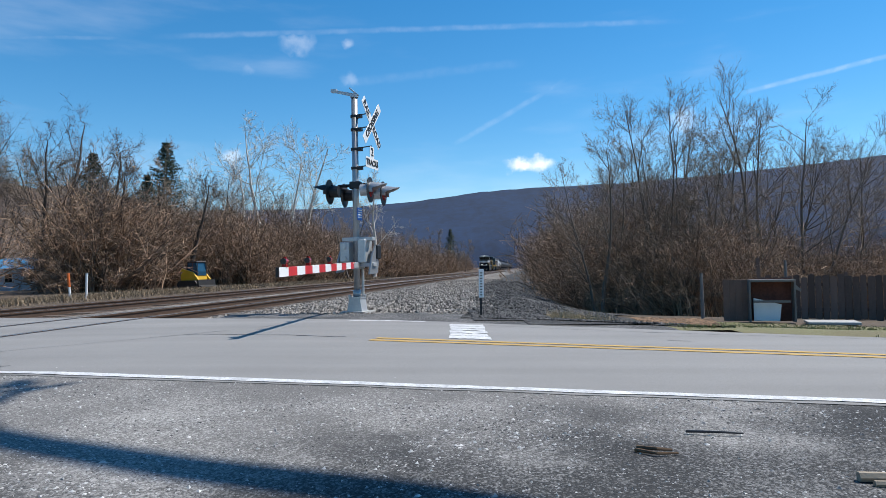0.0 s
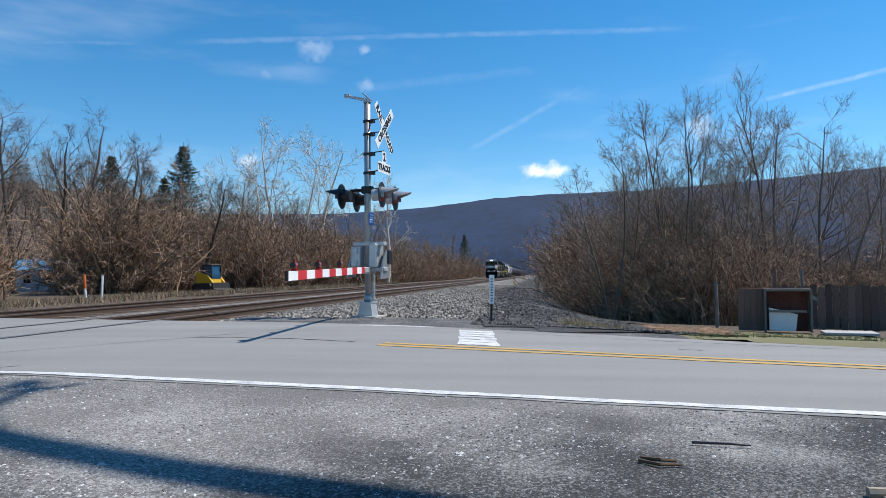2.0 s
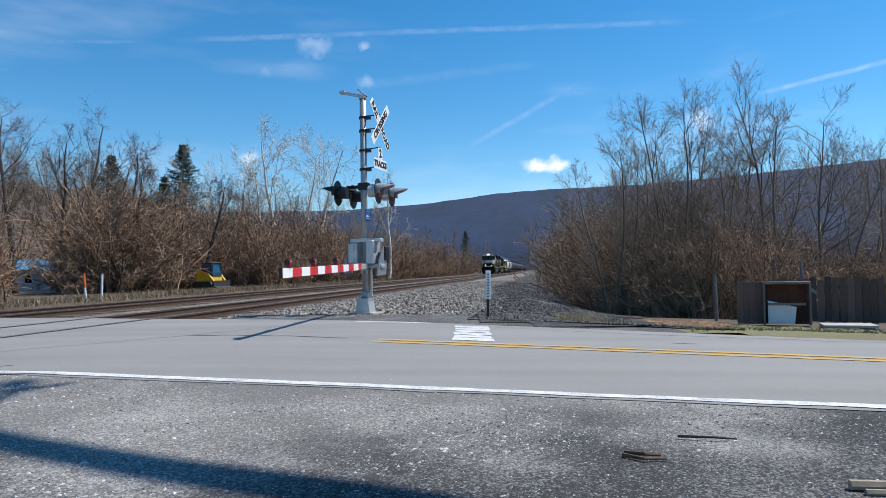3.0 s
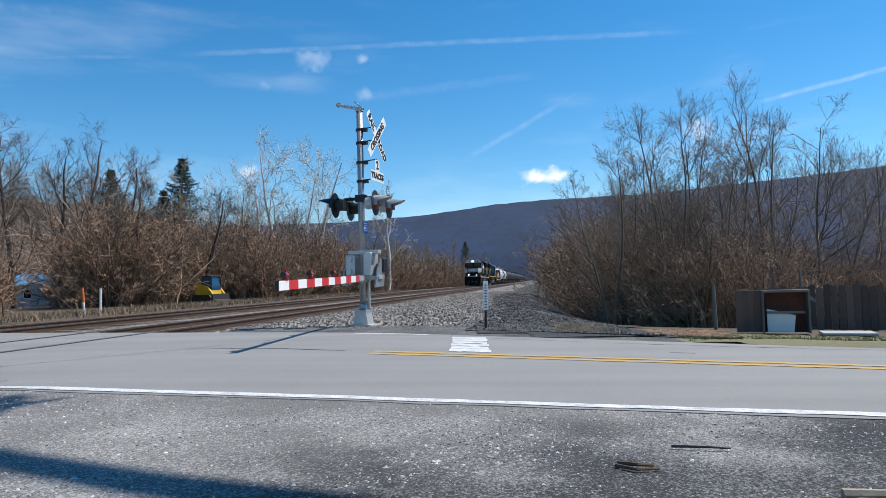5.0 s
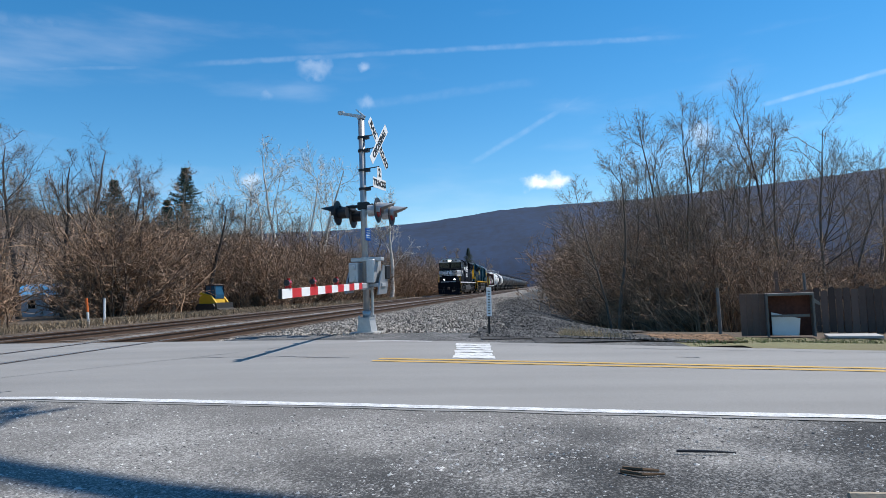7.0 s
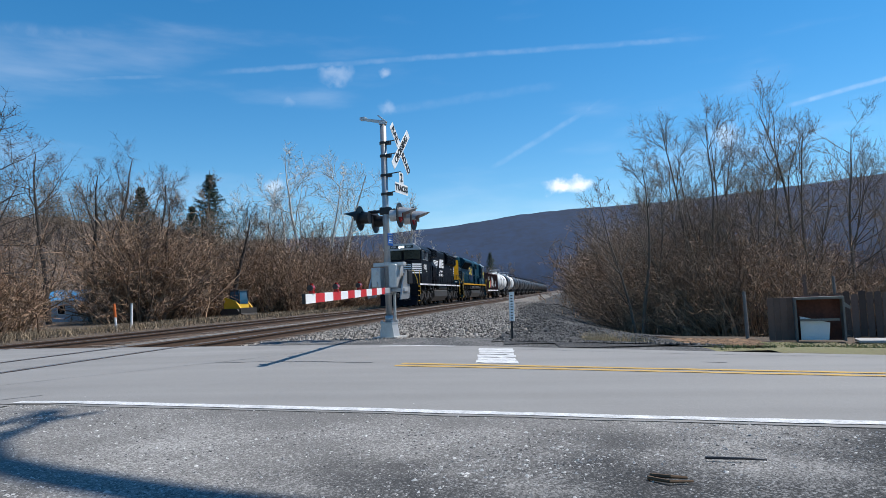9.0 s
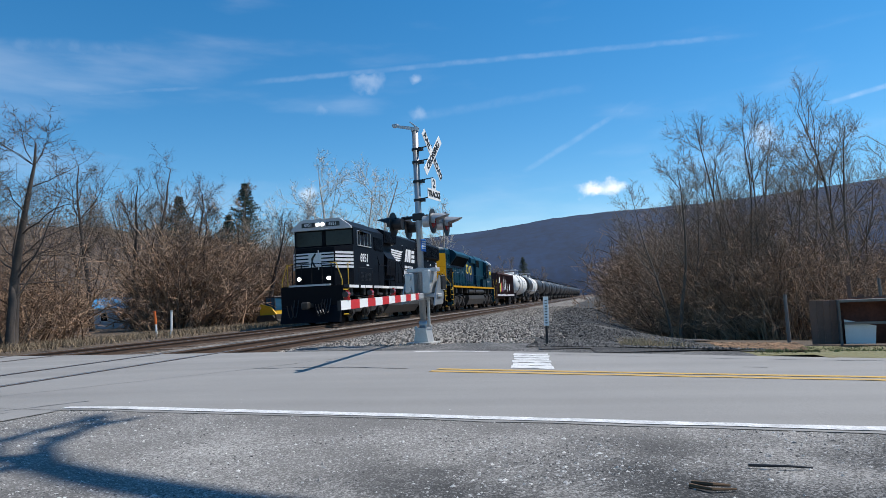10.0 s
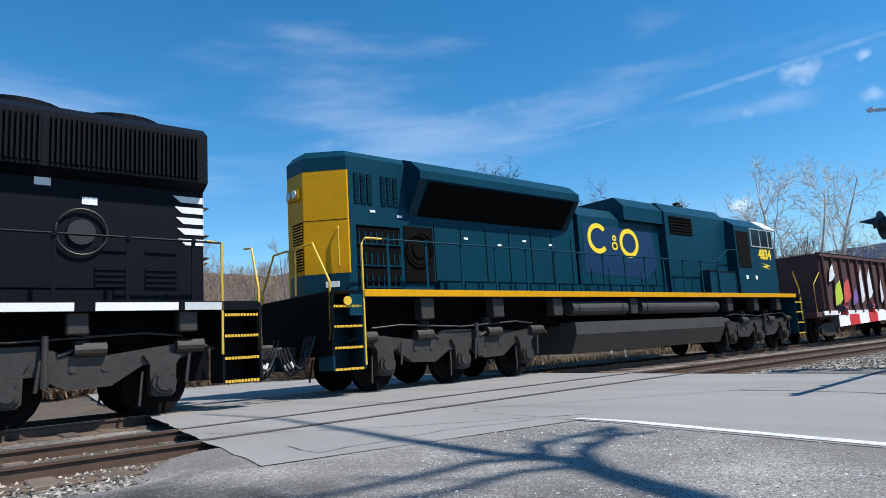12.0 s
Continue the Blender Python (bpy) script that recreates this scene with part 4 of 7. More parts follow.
def crossing_signal():
    sig = new("crossing_signal")
    # footing
    bm = bmesh.new()
    prism(bm, [(-0.17, 0), (0.17, 0), (0.12, 0.28), (-0.12, 0.28)], "y", -0.15, 0.15)
    block(bm, -0.135, 0.135, -0.16, 0.16, 0.28, 0.31)
    for y in (-0.12, 0.12):
        for x in (-0.12, 0.12):
            wheel_disc(bm, (x, y, 0.33), (0, 0, 1), 0.025, 0.05, 6)
    part("footing", bm, M["alu"], sig, "cast aluminium junction-box base")
    bm = bmesh.new()
    block(bm, -0.28, 0.28, -0.26, 0.26, -0.2, 0.015)
    part("foundation", bm, M["concrete"], sig)
    bm = bmesh.new()
    tube(bm, [(0, 0, 0.28), (0, 0, 4.55)], 0.068, 16)
    tube(bm, [(0, 0, 0.31), (0, 0, 0.45)], 0.085, 16)
    part("mast", bm, M["galv"], sig, "galvanised steel mast", True)
    bm = bmesh.new()
    tube(bm, [(0.06, 0.17, 0.1), (0.06, 0.17, 0.95)], 0.032, 8)
    wheel_disc(bm, (0.06, 0.17, 0.95), (0, 0, 1), 0.045, 0.08, 8)
    wheel_disc(bm, (0.06, 0.17, 0.3), (0, 0, 1), 0.045, 0.06, 8)
    part("conduit", bm, M["alu"], sig)
    # bands with brackets
    for z in (3.02, 3.42, 3.84, 4.12):
        bands = bmesh.new()
        wheel_disc(bands, (0, 0, z), (0, 0, 1), 0.09, 0.05, 14)
        block(bands, 0.06, 0.16, -0.05, 0.05, z - 0.035, z + 0.035)
        tube(bands, [(0.1, 0.0, z + 0.03), (0.36, 0.05, z + 0.06)], 0.012, 6)
        part("sign_bracket", bands, M["blackm"], sig)
    # cross sign
    xb = new("crossbuck")
    xb.parent = sig
    xb.location = (0.36, 0.05, 3.96)
    for k, (tilt, word, off) in enumerate(((-45, ("RAIL", "ROAD"), 0.0), (45, ("CROSSING", ), 0.016))):
        turn = pose(0, 0, 0, 90, 0, 90) @ pose(0, 0, off, 0, 0, tilt)
        bm = bmesh.new()
        block(bm, -0.61, 0.61, -0.1, 0.1, -0.004, 0.004, 0.002)
        blade = part("blade", bm, M["white_sheet"], xb)
        blade.matrix_local = turn
        places = ((-0.36, word[0]), (0.36, word[1])) if len(word) == 2 else ((0.0, word[0]),)
        for x, w in places:
            t = part("letters", text_mesh(w, 0.19, M["black_text"], "CENTER", 0.006), None, blade)
            t.matrix_local = pose(x, 0, 0.008)
    tracks_sign = new("tracks_sign")
    tracks_sign.parent = sig
    tracks_sign.location = (0.36, 0.05, 3.2)
    bm = bmesh.new()
    prism(bm, [(-0.11, 0.02), (0.11, 0.02), (0.11, 0.23), (0.08, 0.26), (-0.08, 0.26), (-0.11, 0.23)], "x", -0.004, 0.004)
    prism(bm, [(-0.32, -0.2), (0.32, -0.2), (0.33, -0.18), (0.33, 0.0), (0.32, 0.02), (-0.32, 0.02), (-0.33, 0.0), (-0.33, -0.18)], "x", -0.004, 0.004)
    plate = part("plate", bm, M["white_sheet"], tracks_sign)
    for w, s, z in (("2", 0.24, 0.14), ("TRACKS", 0.17, -0.09)):
        t = part("letters", text_mesh(w, s, M["black_text"], "CENTER", 0.006), None, plate)
        t.matrix_local = pose(0.008, 0, z, 90, 0, 90)
    # top bracket
    bm = bmesh.new()
    prism(bm, [(-0.52, 4.68), (-0.5, 4.73), (0.02, 4.6), (0.1, 4.56), (0.02, 4.53)], "y", -0.05, -0.03)
    prism(bm, [(-0.5, 4.70), (-0.48, 4.74), (0.02, 4.62), (0.02, 4.58)], "y", 0.03, 0.05)
    block(bm, -0.52, -0.4, -0.06, 0.06, 4.68, 4.74)
    prism(bm, [(-0.12, 4.74), (-0.1, 4.75), (0.1, 4.58), (0.08, 4.54)], "y", -0.02, 0.02)
    wheel_disc(bm, (0, 0, 4.55), (0, 0, 1), 0.085, 0.05, 14)
    part("top_bracket", bm, M["alu"], sig, "aluminium bracket on the mast head")
    # flashing lamps, two pairs back to back
    bm = bmesh.new()
    tube(bm, [(-0.4, 0, 2.66), (0.5, 0, 2.66)], 0.035, 10)
    for x in (-0.36, 0.36):
        tube(bm, [(x, -0.38, 2.62), (x, 0.38, 2.62)], 0.03, 8)
    block(bm, -0.12, 0.12, -0.08, 0.08, 2.58, 2.74, 0.02)
    part("lamp_arm", bm, M["blackm"], sig)
    for sg, x in ((-1, -0.36), (1, 0.42)):
        for y in (-0.36, 0.36):
            lamp = new("flashing_lamp")
            lamp.parent = sig
            lamp.matrix_local = pose(x, y, 2.5, 0, 0, 7)
            bm = bmesh.new()
            wheel_disc(bm, (sg * 0.06, 0, 0), (1, 0, 0), 0.26, 0.015, 28)
            part("background_disc", bm, M["blackm"], lamp)
            bm = bmesh.new()
            tube(bm, [(-sg * 0.14, 0, 0), (-sg * 0.1, 0, 0), (sg * 0.05, 0, 0)], 0.12, 16)
            part("housing", bm, M["alu"] if sg > 0 else M["blackm"], lamp)
            bm = bmesh.new()
            tube(bm, [(sg * 0.07, 0, 0), (sg * 0.095, 0, 0)], 0.15, 20, 0.11)
            part("lens", bm, M["red_lens"], lamp, "unlit dark red lens")
            bm = bmesh.new()
            n = 14
            for i in range(n):
                a0, a1 = math.pi * (-0.1 + 1.2 * i / n), math.pi * (-0.1 + 1.2 * (i + 1) / n)
                q = []
                for a, xx in ((a0, 0.06), (a1, 0.06), (a1, 0.42 * max(0.35, math.sin(max(0.12, min(math.pi - 0.12, a1))) ** 0.7)), (a0, 0.42 * max(0.35, math.sin(max(0.12, min(math.pi - 0.12, a0))) ** 0.7))):
                    r = 0.165
                    q.append(bm.verts.new((sg * xx, r * math.cos(a), r * math.sin(a) - 0.12 * (xx - 0.06))))
                bm.faces.new(q)
            hood = part("hood", bm, M["blackm"] if sg < 0 else M["galv"], lamp, "curved lamp hood")
            md = hood.modifiers.new("thick", "SOLIDIFY")
            md.thickness = 0.006
    # small blue notice
    bm = bmesh.new()
    block(bm, 0.075, 0.085, -0.11, 0.13, 1.92, 2.18, 0.003)
    notice = part("blue_notice", bm, M["blue_sheet"], sig, "small blue emergency notice")
    bm = bmesh.new()
    for z in (2.12, 2.07, 2.02, 1.97):
        block(bm, 0.085, 0.088, -0.08, 0.1, z, z + 0.022)
    part("text_bars", bm, M["white_sheet"], notice)
    # gate machine
    bm = bmesh.new()
    block(bm, -0.3, -0.09, -0.2, 0.22, 1.04, 1.46, 0.02)
    for y in (-0.16, 0.12):
        wheel_disc(bm, (-0.2, -0.21, 1.12 + (y > 0) * 0.24), (0, 1, 0), 0.06, 0.05, 12)
    block(bm, -0.4, 0.42, -0.1, 0.1, 0.94, 1.02, 0.01)
    block(bm, -0.3, 0.4, -0.08, 0.08, 1.48, 1.56, 0.01)
    machine = part("gate_machine", bm, M["alu"], sig, "grey gate machine housing")
    bm = bmesh.new()
    block(bm, 0.09, 0.27, -0.18, 0.22, 1.02, 1.52, 0.02)
    part("machine_door", bm, M["alu"], machine)
    bm = bmesh.new()
    prism(bm, [(-0.25, 0.78), (0.2, 0.8), (0.26, 1.0), (0.2, 1.3), (0.08, 1.4), (-0.12, 1.1)], "x", 0.36, 0.39)
    part("counterweight_arm", bm, M["galv"], machine)
    bm = bmesh.new()
    prism(bm, [(-0.2, 0.82), (0.15, 0.84), (0.25, 1.0), (0.2, 1.3), (0.08, 1.4), (-0.12, 1.1)], "x", -0.39, -0.36)
    part("counterweight_arm", bm, M["galv"], machine)
    for x in (-0.375, 0.375):
        bm = bmesh.new()
        block(bm, x - 0.05, x + 0.05, 0.12, 0.34, 1.1, 1.4, 0.02)
        part("counterweight", bm, M["blackm"], machine)
    bm = bmesh.new()
    wheel_disc(bm, (0, 0, 0.95), (0, 0, 1), 0.1, 0.12, 12)
    wheel_disc(bm, (0, 0, 1.54), (0, 0, 1), 0.095, 0.06, 12)
    part("clamp", bm, M["alu"], machine)
    # gate arm, lowered across the lane
    d = Vector((1.2, -5.33, -0.13)).normalized()
    side = d.cross(Vector((0, 0, 1))).normalized()
    up = side.cross(d)
    turn = Matrix((d, -side, up)).transposed().to_4x4()
    arm = new("gate_arm")
    arm.parent = sig
    arm.matrix_local = Matrix.Translation((0.08, -0.08, 0.98)) @ turn
    bm = bmesh.new()
    block(bm, -0.2, 0.62, -0.03, 0.03, -0.055, 0.055, 0.008)
    part("arm_bracket", bm, M["alu"], arm)
    n, length = 12, 5.36
    for k in range(n):
        a, b = 0.5 + (length - 0.5) * k / n, 0.5 + (length - 0.5) * (k + 1) / n
        bm = bmesh.new()
        block(bm, a, b, -0.02, 0.02, -0.062, 0.062)
        part("stripe", bm, M["white_sheet"] if (n - 1 - k) % 2 == 0 else M["red_sheet"], arm)
    bm = bmesh.new()
    block(bm, length, length + 0.02, -0.022, 0.022, -0.064, 0.064)
    part("end_cap", bm, M["blackm"], arm)
    for x in (5.05, 3.9, 2.55):
        bm = bmesh.new()
        block(bm, x - 0.04, x + 0.04, -0.03, 0.03, 0.062, 0.1)
        tube(bm, [(x - 0.05, 0, 0.14), (x + 0.05, 0, 0.14)], 0.038, 10)
        tube(bm, [(x - 0.01, 0, 0.1), (x - 0.01, 0, 0.2)], 0.02, 6)
        light = part("arm_lamp", bm, M["red_lens"], arm, "small red arm lamp")
        bm = bmesh.new()
        wheel_disc(bm, (x + 0.065, 0, 0.14), (1, 0, 0), 0.042, 0.02, 10)
        part("rim", bm, M["blackm"], light)
    sig.matrix_world = pose(MAST[0], MAST[1], 0.085, 0, 0, -16)
    return tagged(sig, "railway crossing signal mast with lowered striped gate arm", "crossing signal")


def marker_post():
    m = new("marker_post")
    bm = bmesh.new()
    block(bm, -0.018, 0.018, -0.012, 0.012, -0.1, 0.9)
    part("stake", bm, M["blackm"], m)
    bm = bmesh.new()
    block(bm, -0.045, 0.045, -0.022, -0.014, 0.4, 0.9, 0.003)
    p = part("panel", bm, M["white_sheet"], m, "white panel with dark marks")
    for k in range(9):
        bm = bmesh.new()
        block(bm, -0.02, 0.016, -0.024, -0.0221, 0.44 + k * 0.048, 0.458 + k * 0.048)
        part("text_bar", bm, M["blackm"], p)
    m.matrix_world = pose(0.55, 11.6, 0.03, 0, 1.0, 12)
    return tagged(m, "slim white marker panel on a dark stake beside the road", "marker")


# ---- the train: x runs back from the front plate, y = -1.5 is the side towards the lot, z up from the rail ----
ROLLING = []


def wheelset(x, parent, radius=0.5, label=""):
    """One axle with its two wheels, at its own origin, so that it can roll."""
    bm = bmesh.new()
    for side in (-1, 1):
        wheel_disc(bm, (0, side * 0.75, 0), (0, 1, 0), radius, 0.13, 24)
        wheel_disc(bm, (0, side * 0.69, 0), (0, 1, 0), radius + 0.028, 0.03, 24)
        wheel_disc(bm, (0, side * 0.83, 0), (0, 1, 0), radius * 0.36, 0.08, 12)
        for k in range(4):
            a = k * math.pi / 2
            wheel_disc(bm, (0.3 * math.cos(a), side * 0.82, 0.3 * math.sin(a)), (0, 1, 0), 0.05, 0.02, 8)
    tube(bm, [(0, -1.0, 0), (0, 1.0, 0)], 0.085, 12)
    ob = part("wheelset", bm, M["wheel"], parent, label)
    ob.location = (x, 0, radius)
    ROLLING.append((ob, x, radius))
    return ob


def loco_truck(parent, axles):
    """Six-wheel truck: cast side frames with pedestals, journal boxes, springs, brake cylinders and dampers."""
    for x in axles:
        wheelset(x, parent)
    a, b, c = axles
    for side in (-1, 1):
        y0, y1 = side * 1.02, side * 1.2
        bm = bmesh.new()
        out = [(a - 0.55, 0.98), (a - 0.25, 0.86), (a + 0.3, 0.8), ((a + b) / 2 - 0.3, 0.52), ((a + b) / 2 + 0.3, 0.5), (b - 0.35, 0.72), (b + 0.35, 0.72), ((b + c) / 2 - 0.3, 0.5), ((b + c) / 2 + 0.3, 0.52), (c - 0.3, 0.8), (c + 0.25, 0.86), (c + 0.55, 0.98),
               (c + 0.5, 1.16), (c + 0.1, 1.1), ((b + c) / 2 + 0.2, 0.98), ((b + c) / 2 - 0.3, 1.0), (b + 0.4, 1.16), (b - 0.4, 1.16), ((a + b) / 2 + 0.3, 1.0), ((a + b) / 2 - 0.2, 0.98), (a - 0.1, 1.1), (a - 0.5, 1.16)]
        prism(bm, out, "y", y0, y1)
        for m in ((a + b) / 2, (b + c) / 2):
            for k in (-0.22, 0.22):
                wheel_disc(bm, (m + k, side * 1.205, 0.8), (0, 1, 0), 0.06, 0.02, 10)
        frame_ob = part("side_frame", bm, M["truck"], parent, "dusty cast side frame")
        for x in axles:
            bm = bmesh.new()
            prism(bm, [(x - 0.3, 0.96), (x - 0.2, 0.8), (x - 0.19, 0.36), (x - 0.12, 0.3), (x + 0.12, 0.3), (x + 0.19, 0.36), (x + 0.2, 0.8), (x + 0.3, 0.96)], "y", y0 + side * 0.04, y1 + side * 0.06)
            wheel_disc(bm, (x, side * 1.28, 0.52), (0, 1, 0), 0.185, 0.1, 18)
            wheel_disc(bm, (x, side * 1.34, 0.52), (0, 1, 0), 0.125, 0.06, 14)
            for k in range(4):
                t = math.pi / 4 + k * math.pi / 2
                wheel_disc(bm, (x + 0.155 * math.cos(t), side * 1.335, 0.52 + 0.155 * math.sin(t)), (0, 1, 0), 0.02, 0.03, 6)
            part("journal_box", bm, M["truck"], frame_ob)
        for m, sg in (((a + b) / 2, 1), ((b + c) / 2, -1), (a - 0.42, -1), (c + 0.42, 1)):
            bm = bmesh.new()
            tube(bm, [(m - 0.22, side * 1.22, 1.08), (m + 0.22, side * 1.22, 1.08)], 0.11, 12)
            tube(bm, [(m + 0.22 * sg, side * 1.22, 1.08), (m + 0.42 * sg, side * 1.2, 1.0)], 0.03, 8)
            part("brake_cylinder", bm, M["truck"], frame_ob)
        for m in ((a + b) / 2 + 0.1, (b + c) / 2 - 0.1):
            bm = bmesh.new()
            for k in range(5):
                wheel_disc(bm, (m, side * 1.1, 1.2 + k * 0.05), (0, 0, 1), 0.13, 0.028, 12)
            part("spring", bm, M["truck"], frame_ob)
        bm = bmesh.new()
        tube(bm, [(b + 0.45, side * 1.28, 0.6), (b + 0.45, side * 1.28, 1.3)], 0.05, 10)
        tube(bm, [(b + 0.45, side * 1.28, 0.55), (b + 0.45, side * 1.28, 0.9)], 0.065, 10)
        part("damper", bm, M["truck"], frame_ob)
        bm = bmesh.new()
        tube(bm, [(a - 0.3, side * 1.24, 1.25), (a + 0.4, side * 1.27, 1.3), (b, side * 1.27, 1.22), (c - 0.3, side * 1.27, 1.3), (c + 0.3, side * 1.24, 1.24)], 0.018, 6)
        for x in axles:
            tube(bm, [(x + 0.34, side * 1.3, 0.5), (x + 0.4, side * 1.28, 0.95)], 0.03, 6)
            tube(bm, [(x - 0.36, side * 1.26, 0.18), (x - 0.3, side * 1.2, 0.7)], 0.022, 6)
        part("brake_rigging", bm, M["truck"], frame_ob)


def end_steps(parent, x0, x1, treads, deck, panel):
    for side in (-1, 1):
        bm = bmesh.new()
        for x in (x0, x1):
            block(bm, x - 0.02, x + 0.02, side * 0.95, side * 1.5, treads[0] - 0.02, deck - 0.05)
        block(bm, x0, x1, side * 0.93, side * 0.97, treads[0], deck - 0.05)
        well = part("step_well", bm, panel, parent)
        for z in treads:
            bm = bmesh.new()
            block(bm, x0 + 0.02, x1 - 0.02, side * 1.0, side * 1.47, z - 0.02, z + 0.01)
            part("tread", bm, M["truck"], well)
            bm = bmesh.new()
            n = 11
            for k in range(n):
                xx = x0 + 0.02 + (x1 - x0 - 0.04) * k / n
                block(bm, xx, xx + (x1 - x0) / n * 0.72, side * 1.47, side * 1.5, z - 0.025, z + 0.02)
            part("tread_edge", bm, M["safety"], well, "yellow toothed step edge")


def handrails(parent, posts, deck, top, mat, post_label=""):
    for side in (-1, 1):
        bm = bmesh.new()
        pts = [(x, side * 1.5, z) for x, z in top]
        tube(bm, pts, 0.02, 6)
        rail = part("handrail", bm, mat, parent)
        for x in posts:
            z = float(np.interp(x, [p[0] for p in top], [p[1] for p in top]))
            bm = bmesh.new()
            block(bm, x - 0.028, x + 0.028, side * 1.485 - 0.012, side * 1.485 + 0.012, deck - 0.12, z)
            wheel_disc(bm, (x, side * 1.5, z), (0, 1, 0), 0.04, 0.05, 8)
            part("stanchion", bm, mat, rail)


def coupler(parent, x, sgn):
    bm = bmesh.new()
    block(bm, min(x, x + sgn * 0.55), max(x, x + sgn * 0.55), -0.1, 0.1, 0.78, 0.98, 0.03)
    block(bm, min(x + sgn * 0.5, x + sgn * 0.82), max(x + sgn * 0.5, x + sgn * 0.82), -0.17, 0.17, 0.72, 1.04, 0.05)
    part("coupler", bm, M["truck"], parent)


def hoses(parent, x, sgn):
    for k, y in enumerate((-0.95, -0.8, -0.68, -0.55, 0.6, 0.8)):
        bm = bmesh.new()
        pts = [(x + sgn * (0.05 + 0.55 * f), y + 0.1 * f, 1.15 - 0.75 * math.sin(math.pi * min(1, f * 0.9)) * (0.8 + 0.06 * k)) for f in np.linspace(0, 1, 8)]
        tube(bm, pts, 0.022, 6)
        hose = part("air_hose", bm, M["blackm"], parent, "hanging black air hose")
        if 0 < k < 4:
            bm = bmesh.new()
            tube(bm, [(x + sgn * 0.42, y + 0.07, 0.62 - 0.03 * k), (x + sgn * 0.47, y + 0.08, 0.72 - 0.03 * k)], 0.028, 8)
            part("hose_fitting", bm, M["loco_white"], hose)


def louvres(name, parent, mat, x0, x1, y, z0, z1, n, upright=False, back=None):
    """A grille: proud slats; the backing is painted near-black as shade unless given."""
    side = 1 if y > 0 else -1
    bm = bmesh.new()
    block(bm, x0, x1, y, y + side * 0.006, z0, z1)
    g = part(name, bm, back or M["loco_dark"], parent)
    bm = bmesh.new()
    for k in range(n):
        f = (k + 0.5) / n
        if upright:
            x = x0 + (x1 - x0) * f
            w = (x1 - x0) / n * 0.22
            block(bm, x - w, x + w, y, y + side * 0.045, z0, z1)
        else:
            z = z0 + (z1 - z0) * f
            w = (z1 - z0) / n * 0.25
            block(bm, x0, x1, y, y + side * 0.03, z - w, z + w)
    part("slats", bm, mat, g)
    return g


def seam_lines(parent, mat, lines):
    for x0, x1, y, z0, z1 in lines:
        bm = bmesh.new()
        block(bm, x0, x1, y - 0.008, y + 0.008, z0, z1)
        part("door_seam", bm, mat, parent)


def bolts_and_plates(parent, mat, places, size=(0.12, 0.05)):
    for x, y, z in places:
        bm = bmesh.new()
        block(bm, x, x + size[0], y - 0.006, y + 0.006, z, z + size[1])
        part("warning_plate", bm, mat, parent)


def side_word(word, size, mat, parent, x, y, z, label="", bold=0.02, shear=0.0, name="lettering"):
    """Writing on the side towards the lot."""
    ob = part(name, text_mesh(word, size, mat, "CENTER", bold, shear), None, parent, label)
    ob.matrix_local = pose(x, y, z, 90, 0, 0)
    return ob


def ring(bm, cx, cz, y, rx, rz, w, a0=0.0, a1=2 * math.pi, n=28):
    pts = [(a0 + (a1 - a0) * k / n) for k in range(n + 1)]
    for p, q in zip(pts, pts[1:]):
        quad = [(cx + rx * math.cos(t) * s, cz + rz * math.sin(t) * s2) for t, s, s2 in ((p, 1, 1), (q, 1, 1), (q, 1 - w / rx, 1 - w / rz), (p, 1 - w / rx, 1 - w / rz))]
        prism(bm, quad, "y", y - 0.008, y)


def fan(bm, x, z, r=0.74):
    wheel_disc(bm, (x, 0, z + 0.1), (0, 0, 1), r, 0.2, 28)
    wheel_disc(bm, (x, 0, z + 0.22), (0, 0, 1), r * 0.82, 0.04, 24)


